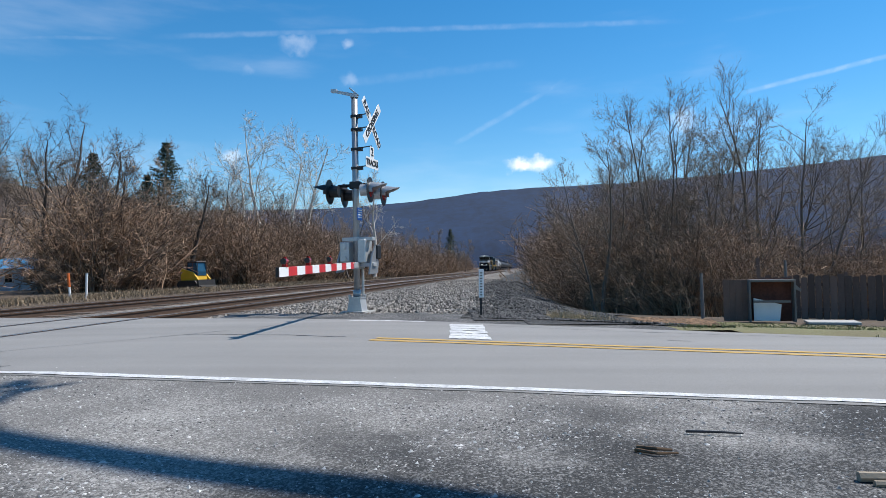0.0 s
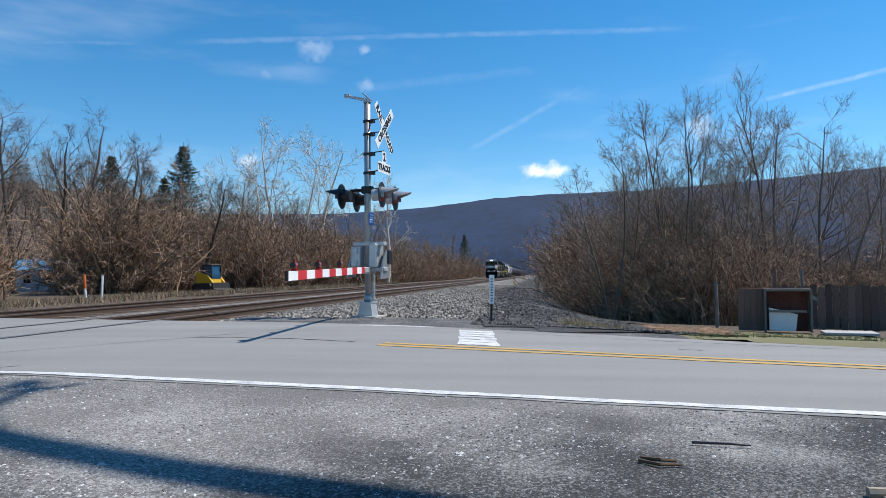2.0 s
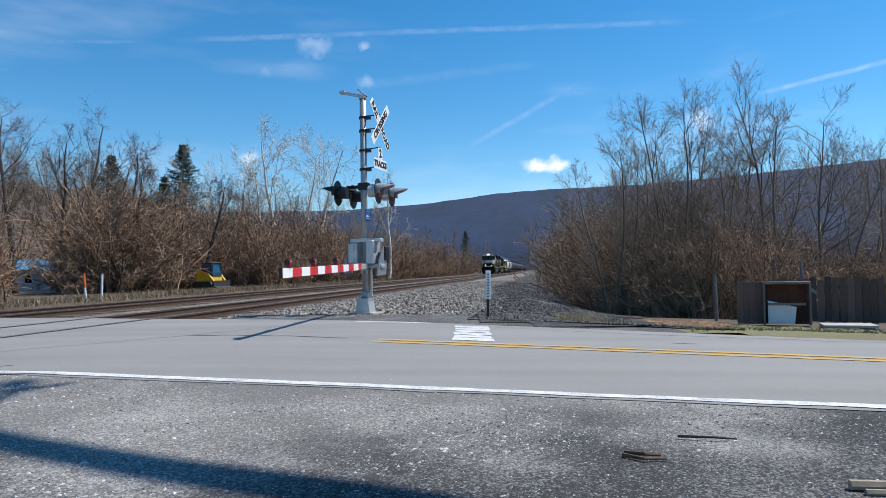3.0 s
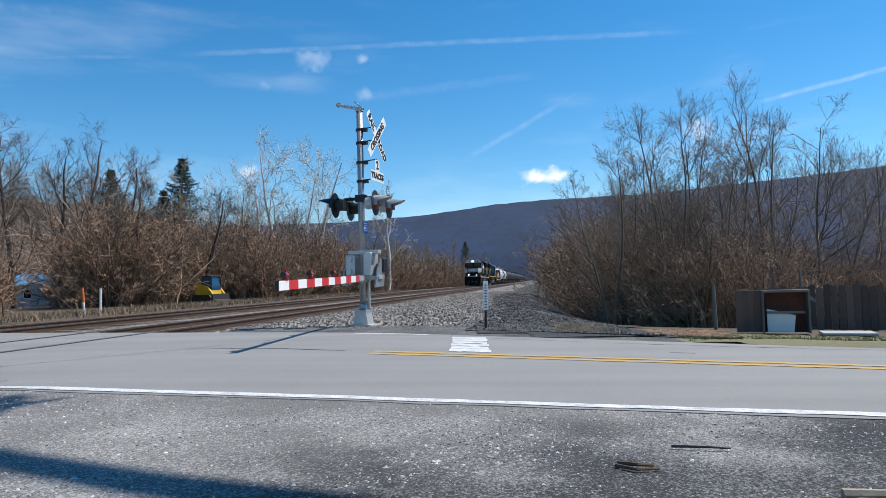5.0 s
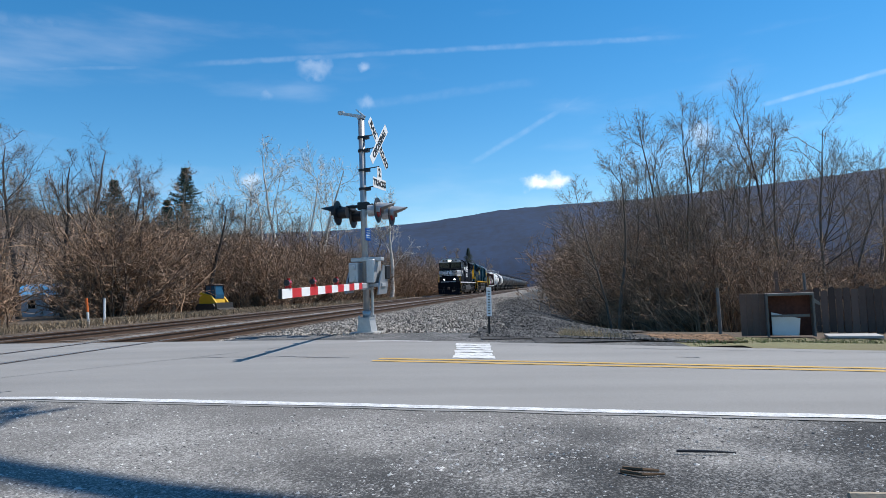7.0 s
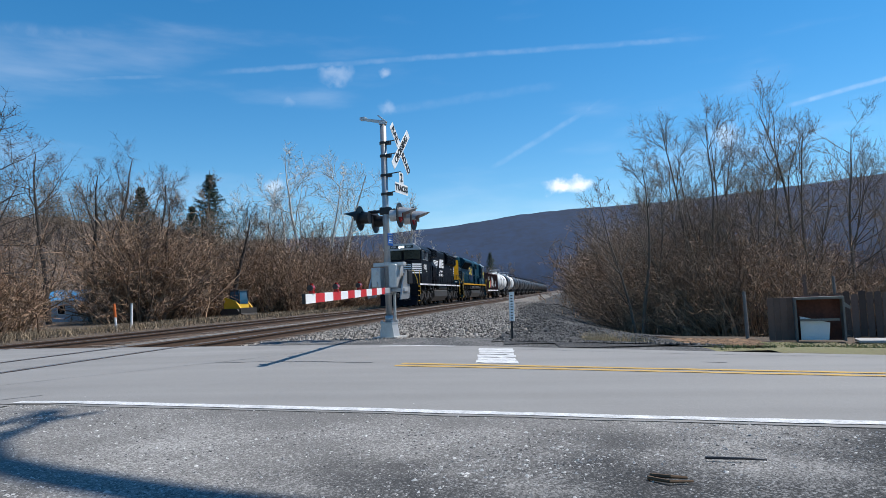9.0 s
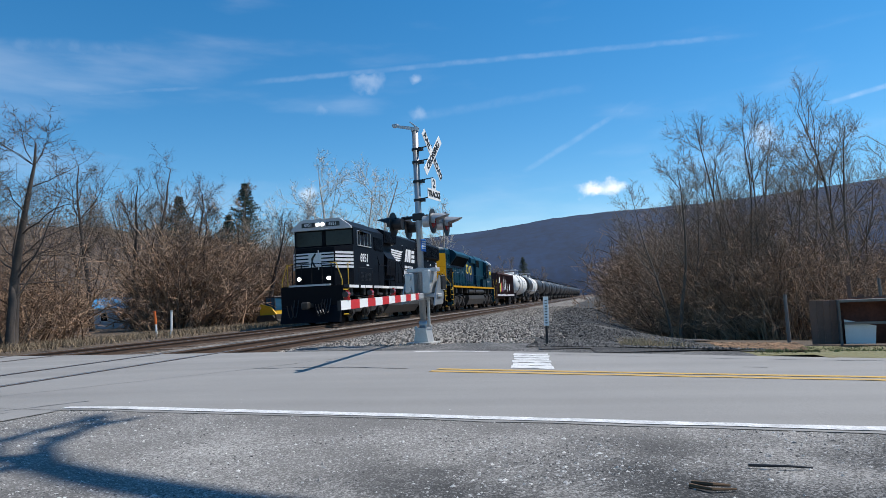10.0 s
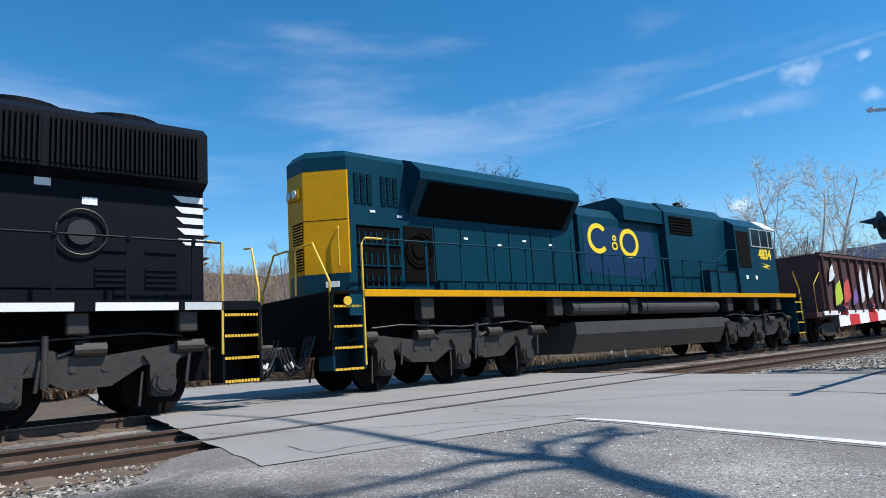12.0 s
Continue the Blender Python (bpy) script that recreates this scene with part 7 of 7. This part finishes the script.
def equipment_housing():
    b = new("equipment_housing")
    bm = bmesh.new()
    block(bm, -1.6, 0.0, -0.7, 0.7, 0.05, 1.3, 0.02)
    block(bm, 0.02, 1.0, -0.7, 0.7, 0.05, 1.3, 0.02)
    body = part("body", bm, M["bungalow"], b)
    bm = bmesh.new()
    block(bm, -1.68, 1.08, -0.78, 0.78, 1.3, 1.38, 0.02)
    part("lid", bm, M["bungalow"], b)
    bm = bmesh.new()
    for x in (-1.1, 0.5):
        block(bm, x, x + 0.02, -0.715, -0.7, 0.1, 1.25)
    part("door_seam", bm, M["blackm"], body)
    for x in (0.12, 0.42):
        bm = bmesh.new()
        block(bm, x, x + 0.16, -0.76, -0.7, 0.4, 0.62, 0.01)
        part("meter_box", bm, M["alu"], body)
    bm = bmesh.new()
    for k in range(5):
        block(bm, 0.4 + k * 0.08, 0.46 + k * 0.08, -0.712, -0.702, 1.02, 1.12)
    part("number_bars", bm, M["loco_white"], body)
    bm = bmesh.new()
    wheel_disc(bm, (0.2, 0, 1.43), (0, 0, 1), 0.1, 0.12, 12)
    part("vent_cap", bm, M["alu"], b)
    b.matrix_world = pose(-15.6, 16.3, -0.08, 0, 0, 43)
    return tagged(b, "low dark grey signal equipment housing beside the track", "equipment box")


def fence_and_scrap():
    fence = new("board_fence")
    rng = random.Random(12)
    x = 0.0
    boards = [bmesh.new() for _ in range(3)]
    meshes = []
    for bm in boards:
        w, h = rng.uniform(0.17, 0.2), rng.uniform(1.38, 1.48)
        prism(bm, [(0, 0.04), (w, 0.04), (w, h), (w * 0.5, h + 0.02), (0, h - 0.01)], "y", -0.012, 0.012)
        meshes.append(finish(bm, M["wood_fence"]))
    k = 0
    while x < 15:
        if not 6.1 < x < 6.3:
            b = new("board", rng.choice(meshes))
            b.parent = fence
            b.matrix_local = pose(x, rng.uniform(-0.01, 0.01), rng.uniform(-0.03, 0.03), 0, rng.uniform(-0.6, 0.6), 0)
        x += 0.205
        k += 1
    for z in (0.35, 1.15):
        bm = bmesh.new()
        block(bm, 0, 15, 0.02, 0.07, z - 0.05, z + 0.05)
        part("fence_rail", bm, M["wood_fence"], fence)
    for x in np.arange(0, 15.1, 2.5):
        bm = bmesh.new()
        block(bm, x - 0.05, x + 0.05, 0.07, 0.17, -0.1, 1.55 + (0.5 if x < 1 else 0))
        part("fence_post", bm, M["wood_fence"], fence)
    fence.matrix_world = pose(10.3, 22.05, lay(13.5, 21) - 0.02, 0, 0, -26)
    tagged(fence, "dark weathered board fence along the verge", "fence")
    # old bin with a white panel leaning in it
    bin_ = new("scrap_bin")
    for x0, x1, y0, y1 in ((0, 0.72, 0, 0.05), (0.72, 0.78, -0.35, 0.1), (2.0, 2.06, -0.3, 0.1)):
        n = max(1, round((x1 - x0) / 0.18))
        for i in range(n):
            bm = bmesh.new()
            block(bm, x0 + (x1 - x0) * i / n, x0 + (x1 - x0) * (i + 1) / n - 0.006, y0, y1, 0, 1.1, 0.004)
            part("plank", bm, M["old_wood"] if x1 - x0 < 0.1 else M["wood_fence"], bin_)
    bm = bmesh.new()
    block(bm, 0.78, 2.0, 0.1, 0.15, 0.0, 1.12)
    part("back_panel", bm, M["rust_panel"], bin_, "rust-red rotten back panel")
    bm = bmesh.new()
    block(bm, 0.78, 2.02, -0.32, 0.12, 1.04, 1.1)
    block(bm, 0.85, 1.9, -0.3, -0.26, 0.5, 0.56)
    part("cross_board", bm, M["old_wood"], bin_)
    bm = bmesh.new()
    prism(bm, [(0.86, 0.03), (1.6, 0.02), (1.66, 0.45), (0.86, 0.62)], "y", -0.2, -0.16)
    part("leaning_panel", bm, M["white_sheet"], bin_, "white panel leaning inside")
    bm = bmesh.new()
    prism(bm, [(2.05, 0.85), (2.2, 0.78), (2.22, 0.84), (2.07, 0.95)], "y", -0.25, -0.2)
    part("loose_slat", bm, M["old_wood"], bin_)
    bin_.matrix_world = pose(7.65, 18.5, lay(8.5, 18) - 0.0, 0, 0, -18) @ Matrix.Diagonal((0.86, 1, 1.04, 1))
    tagged(bin_, "open wooden scrap bin with rotten rust-red panels by the fence", "bin")
    slab = new("ground_slab")
    bm = bmesh.new()
    block(bm, -0.6, 0.6, -0.4, 0.4, -0.02, 0.05, 0.01)
    part("slab", bm, M["concrete"], slab)
    slab.matrix_world = pose(10.0, 17.4, lay(10, 17.4) + 0.02, 0, 0, -20)
    tagged(slab, "flat grey concrete slab lying on the grass", "slab")
    for az, dist, h in ((20.9, 21.5, 1.35), (27.0, 24.5, 1.9)):
        p = new("old_post")
        bm = bmesh.new()
        tube(bm, [(0, 0, -0.1), (0.03, 0, h)], 0.055, 7, 0.045)
        part("post", bm, M["old_wood"], p)
        x, y = polar(az, dist)
        p.matrix_world = pose(x, y, lay(x, y), 0, -2, 0)
        tagged(p, "old grey wooden post behind the verge", "post")


def sticks():
    for name, pts, r, mat, label in (("fallen_branch", [(1.72, 2.84, 0.03), (2.0, 2.8, 0.04), (2.25, 2.82, 0.035), (2.6, 2.76, 0.03)], 0.022, "stick", "pale dead branch lying on the gravel"),
                                     ("fallen_branch", [(1.75, 2.78, 0.02), (2.1, 2.74, 0.03), (2.5, 2.7, 0.02)], 0.014, "stick", "thin pale branch lying on the gravel"),
                                     ("dark_stick", [(1.27, 3.62, 0.025), (1.45, 3.58, 0.03), (1.56, 3.57, 0.025)], 0.008, "blackm", "thin dark stick on the gravel"),
                                     ("bark_scrap", [(0.92, 3.32, 0.02), (1.0, 3.26, 0.03), (1.08, 3.28, 0.02)], 0.012, "leaf", "reddish strip of bark on the gravel"),
                                     ("bark_scrap", [(0.9, 3.28, 0.02), (0.98, 3.2, 0.025), (1.09, 3.22, 0.02)], 0.01, "leaf", "reddish strip of bark on the gravel")):
        bm = bmesh.new()
        tube(bm, [(x, y, lay(x, y) + z) for x, y, z in pts], r, 6, r * 0.5)
        tagged(part(name, bm, M[mat]), label, "stick")


def shade_tree():
    """Stands out of view beside the lot; its limbs throw the shadows on the gravel."""
    rng = random.Random(5)
    tv, tf, cv, cf = [], [], [], []

    def bough(points, r0, r1, shoots, reach):
        bm_pts = [Vector(p) for p in points]
        for (a, b), i in zip(zip(bm_pts, bm_pts[1:]), range(99)):
            f0, f1 = i / (len(bm_pts) - 1), (i + 1) / (len(bm_pts) - 1)
            limb(tv, tf, a, (b - a).normalized(), (b - a).length, r0 + (r1 - r0) * f0, r0 + (r1 - r0) * f1, rng, 7, 0.0, 0.0, 2)
        for _ in range(shoots):
            i = rng.randrange(0, len(bm_pts) - 1)
            a, b = bm_pts[i], bm_pts[i + 1]
            d = (b - a).normalized()
            o = Vector((rng.uniform(-1, 1), rng.uniform(-1, 1), rng.uniform(-0.2, 0.8)))
            seg = limb(cv, cf, a + (b - a) * rng.random(), (d * 0.8 + o * 0.6).normalized(), reach * rng.uniform(0.5, 1), 0.04, 0.012, rng, 4, 0.2, 0.05, 5)
            for _ in range(6):
                q, e, r = seg[rng.randrange(1, 6)]
                limb(cv, cf, q, (e + Vector((rng.uniform(-1, 1), rng.uniform(-1, 1), rng.uniform(-0.3, 0.8))) * 0.8).normalized(), reach * rng.uniform(0.25, 0.5), 0.016, 0.006, rng, 3, 0.2, 0, 3)

    k = SHADE_UP
    def over(x, y, z):
        """The place in the crown whose shadow falls on (x, y)."""
        z *= 2.2
        return (x + z * k * SUN_DIR.x, y + z * k * SUN_DIR.y, z)
    root = over(3.6, 0.4, 3.0)
    bough([(root[0] + 0.5, root[1] - 0.6, 0), (root[0] + 0.2, root[1] - 0.2, 1.5), root], 0.26, 0.2, 0, 0)
    bough([root, over(1.4, 2.0, 4.4), over(-0.2, 2.66, 5.2), over(-1.3, 3.02, 5.6), over(-2.3, 3.42, 5.9), over(-3.0, 3.78, 6.1), over(-3.6, 3.72, 6.3), over(-4.8, 3.9, 6.6), over(-5.9, 4.2, 7.0), over(-8.1, 4.7, 7.6), over(-10.3, 4.76, 8.2)], 0.2, 0.035, 5, 0.5)
    bough([over(-2.6, 3.56, 6.0), over(-3.08, 4.1, 6.3), over(-3.22, 4.75, 6.6), over(-3.03, 5.12, 6.9)], 0.085, 0.05, 7, 0.45)
    bough([over(-3.2, 3.76, 6.15), over(-3.55, 4.2, 6.4), over(-3.49, 4.75, 6.7), over(-3.47, 5.3, 7.0)], 0.085, 0.05, 7, 0.45)
    bough([over(-3.2, 3.76, 6.15), over(-3.53, 3.4, 6.5), over(-3.58, 2.75, 6.9), over(-3.72, 2.1, 7.2)], 0.075, 0.05, 4, 0.5)
    bough([over(-2.8, 3.66, 6.05), over(-3.06, 3.3, 6.3), over(-3.08, 2.75, 6.7), over(-3.2, 2.2, 7.0)], 0.07, 0.045, 4, 0.5)
    bough([over(-3.22, 4.75, 6.6), over(-3.3, 5.0, 6.8), over(-3.35, 5.2, 7.0)], 0.05, 0.03, 6, 0.4)
    t = new("shade_tree")
    part("trunk", raw(tv, tf, M["bark"], True), None, t)
    part("crown", raw(cv, cf, M["twig"]), None, t)
    return tagged(t, "bare tree whose limbs reach over the gravel lot", "tree")


SHADE_UP = 1 / math.tan(SUN_EL)


def scatter(name, mat, seed, count, place, size, label, flat=0.6):
    """Loose pieces as small faceted stones, joined."""
    rng = random.Random(seed)
    base = [(1, 0, 0), (-1, 0, 0), (0, 1, 0), (0, -1, 0), (0, 0, 1), (0, 0, -1)]
    tris = [(0, 2, 4), (2, 1, 4), (1, 3, 4), (3, 0, 4), (2, 0, 5), (1, 2, 5), (3, 1, 5), (0, 3, 5)]
    verts, faces = [], []
    for _ in range(count):
        p = place(rng)
        if p is None:
            continue
        x, y, z = p
        s = size(rng, x, y)
        a = rng.uniform(0, 6.28)
        ca, sa = math.cos(a), math.sin(a)
        i = len(verts)
        for bx, by, bz in base:
            u, v, w = bx * s * rng.uniform(0.6, 1.3), by * s * rng.uniform(0.5, 1.1), bz * s * flat * rng.uniform(0.6, 1.2)
            u, v = u + s * rng.uniform(-0.3, 0.3), v + s * rng.uniform(-0.3, 0.3)
            verts.append((x + u * ca - v * sa, y + u * sa + v * ca, z + w + s * flat * 0.25))
        faces += [tuple(i + t for t in f) for f in tris]
    return tagged(new(name, raw(verts, faces, mat)), label, kind="stuff")


def tufts(name, mat, seed, count, place, height, label, width=0.006, lean=0.5):
    rng = random.Random(seed)
    verts, faces = [], []
    for _ in range(count):
        p = place(rng)
        if p is None:
            continue
        for _ in range(5):
            a, h = rng.uniform(0, 6.28), height * rng.uniform(0.5, 1.2)
            x, y = p[0] + rng.gauss(0, height * 0.25), p[1] + rng.gauss(0, height * 0.25)
            dx, dy = math.cos(a) * width, math.sin(a) * width
            tx, ty = rng.gauss(0, h * lean * 0.5), rng.gauss(0, h * lean * 0.5)
            i = len(verts)
            verts += [(x - dx, y - dy, p[2]), (x + dx, y + dy, p[2]), (x + tx, y + ty, p[2] + h)]
            faces.append((i, i + 1, i + 2))
    return tagged(new(name, raw(verts, faces, mat)), label, kind="stuff")


def ground_cover():
    def lot(rng):
        r = rng.uniform(0.0, 1.0) ** 1.4
        y = 2.0 + 4.0 * r
        x = rng.uniform(-1.0, 0.85) * (y + 0.6)
        n, d = ROADN.x * x + ROADN.y * y, LEFT.x * x + LEFT.y * y
        if n > 4.98 + rng.gauss(0, 0.1) or d > 6.2:
            return None
        if noise.noise((x * 0.8, y * 1.6, 7)) < 0.0 and rng.random() < 0.6:
            return None
        return x, y, lay(x, y) + 0.006
    scatter("loose_gravel", M["stones"], 1, 60000, lot, lambda r, x, y: r.choice((0.004, 0.005, 0.005, 0.006, 0.008, 0.011)) * r.uniform(0.7, 1.15), "loose grey gravel strewn over the lot")

    scatter("pale_stones", M["pale_stone"], 11, 2600, lot, lambda r, x, y: r.choice((0.008, 0.009, 0.01, 0.013, 0.017)) * r.uniform(0.7, 1.1), "larger pale stones strewn over the lot")

    def bank(rng):
        s = 10.4 + 45 * rng.random() ** 1.8
        d = rng.uniform(0.2, 6.9)
        if d < foot_of_bank(s) - 0.2:
            return None
        p = on_line(d, s)
        n = ROADN.x * p[0] + ROADN.y * p[1]
        if n < 11.0 + 0.35 * noise.noise((p[0], p[1], 0)):
            return None
        return p[0], p[1], bed_height(d, s) + 0.01
    scatter("ballast_stones", M["ballast_stone"], 2, 26000, bank, lambda r, x, y: r.uniform(0.022, 0.05), "loose grey ballast stones", 0.8)

    def foot(rng):
        s = 11.2 + 34 * rng.random() ** 1.8
        d = rng.uniform(-2.6, 2.2)
        p = on_line(d, s)
        if d > foot_of_bank(s) + 0.3 or ROADN.x * p[0] + ROADN.y * p[1] < 10.6:
            return None
        return p[0], p[1], max(bed_height(d, s), lay(p[0], p[1]) + 0.02) + 0.005
    scatter("cinder_stones", M["cinder_stone"], 12, 15000, foot, lambda r, x, y: r.uniform(0.018, 0.042), "dark cinder stones at the foot of the bank", 0.7)

    def corner(rng):
        s, d = rng.uniform(-3, 4.2), rng.uniform(4.8, 9.6)
        p = on_line(d, s)
        n = ROADN.x * p[0] + ROADN.y * p[1]
        if n > 4.15 + 0.2 * noise.noise((p[0], p[1], 0)):
            return None
        return p[0], p[1], bed_height(d, s) + 0.012
    scatter("ballast_corner", M["ballast_stone"], 3, 7000, corner, lambda r, x, y: r.uniform(0.011, 0.03), "grey ballast stones by the crossing", 0.8)

    def verge(rng):
        t, n = rng.uniform(-0.5, 32), rng.uniform(9.4, 18.8)
        p = ROADN * n + ROAD * t
        if past_road(p.x, p.y) < 0.15 or noise.noise((p.x * 0.5, p.y * 0.5, 2)) < -0.25 or LEFT.x * p.x + LEFT.y * p.y > -2.2:
            return None
        return p.x, p.y, lay(p.x, p.y)
    tufts("verge_grass", M["blade"], 4, 30000, verge, 0.045, "short patchy spring grass", 0.005)

    def weeds(rng):
        t, n = rng.uniform(-2.5, -0.5), rng.uniform(11.4, 15.5)
        p = ROADN * n + ROAD * t
        if LEFT.x * p.x + LEFT.y * p.y > -0.5:
            return None
        return p.x, p.y, lay(p.x, p.y)
    tufts("dry_weeds", M["straw"], 5, 420, weeds, 0.22, "dry straw-coloured weeds beside the road", 0.006, 0.9)

    def far_grass(rng):
        s, d = rng.uniform(2, 75), rng.uniform(15.2, 24)
        p = on_line(d, s)
        n = ROADN.x * p[0] + ROADN.y * p[1]
        if n < 11.5:
            return None
        return p[0], p[1], lay(p[0], p[1]) - 0.05
    tufts("line_side_grass", M["dead_grass"], 6, 6500, far_grass, 0.3, "dry brown grass along the far side of the line", 0.012, 0.9)

    def litter(rng):
        t, n = rng.uniform(-4.0, 1.9), 16.6 + 3.5 * rng.random() ** 1.3
        p = ROADN * n + ROAD * t
        if LEFT.x * p.x + LEFT.y * p.y > -3:
            return None
        return p.x, p.y, lay(p.x, p.y) + 0.02
    scatter("leaf_litter", M["leaf"], 7, 5000, litter, lambda r, x, y: r.uniform(0.04, 0.09), "rust-brown fallen leaves under the trees", 0.25)


def cracks():
    lines = [
        ([(-5.55, 3.25), (-4.9, 3.15), (-4.85, 4.6), (-4.35, 5.6)], 0.03),
        ([(-9.0, 2.5), (-7.2, 3.6), (-6.0, 4.2), (-4.6, 5.6), (-4.0, 6.2)], 0.025),
        ([(0.6, 9.9), (2.4, 9.0), (4.4, 8.3), (6.5, 7.8), (9.0, 7.2)], 0.03),
        ([(-3.6, 8.9), (-2.6, 8.75), (-1.2, 8.35)], 0.05),
        ([(-6.0, 6.2), (-4.9, 7.4), (-3.6, 8.9), (-2.6, 10.4)], 0.022),
        ([(2.6, 7.95), (3.0, 7.85)], 0.035),
    ]
    for pts, w in lines:
        verts, faces = [], []
        fine = []
        for (a, b) in zip(pts, pts[1:]):
            n = max(2, int(math.dist(a, b) / 0.12))
            fine += [(a[0] + (b[0] - a[0]) * k / n, a[1] + (b[1] - a[1]) * k / n) for k in range(n)]
        for k, (x, y) in enumerate(fine):
            q = fine[min(k + 1, len(fine) - 1)]
            p = fine[max(k - 1, 0)]
            d = Vector((q[0] - p[0], q[1] - p[1], 0)).normalized()
            s = Vector((-d.y, d.x, 0))
            j = 0.06 * noise.noise((x * 3, y * 3, 1))
            ww = w * (0.4 + 0.6 * abs(noise.noise((x * 5, y * 5, 4))) * 1.6)
            for sg in (-1, 1):
                v = Vector((x, y, 0)) + s * (j + sg * ww / 2)
                verts.append((v.x, v.y, lay(v.x, v.y) + 0.0165))
        faces = [(2 * k, 2 * k + 1, 2 * k + 3, 2 * k + 2) for k in range(len(fine) - 1)]
        structure("crack_seal", raw(verts, faces, M["tar"]), "dark sealed crack in the asphalt")

# ---- assembly ----
ground()
roads()
tracks()
flangeways()
cracks()
distance()
CARS = build_train()
crossing_signal()
marker_post()
track_loader()
little_house()
line_markers()
equipment_housing()
fence_and_scrap()
woods()
right_grove()
far_woods()
shade_tree()
sticks()
ground_cover()
ties()

# ---- what moves ----
# seconds, and how far the front plate still is along the line
FRONT = [(0, 200), (3, 157.5), (5, 122), (7, 87.5), (9, 49.1), (12, -15.55)]


def front_at(t):
    return float(np.interp(t, *zip(*FRONT)))


def train_rows(back):
    rows = []
    for k in range(25):
        t = k * 0.5
        rows.append((t, pose(*on_line(D_FAR, front_at(t) + back, RAIL), 0, 0, 90 - math.degrees(TRACK))))
    return rows


def motions():
    for thing, back in CARS:
        walk(thing, train_rows(back))
    # wheels of the vehicles that pass close by roll with the way they go
    for wheels, x, radius in ROLLING:
        if wheels.parent.name.startswith("tank_car"):
            continue
        rows = [(k / 30, pose(x, 0, radius, 0, -math.degrees((front_at(0) - front_at(k / 30)) / radius), 0)) for k in range(361)]
        walk(wheels, rows)


motions()
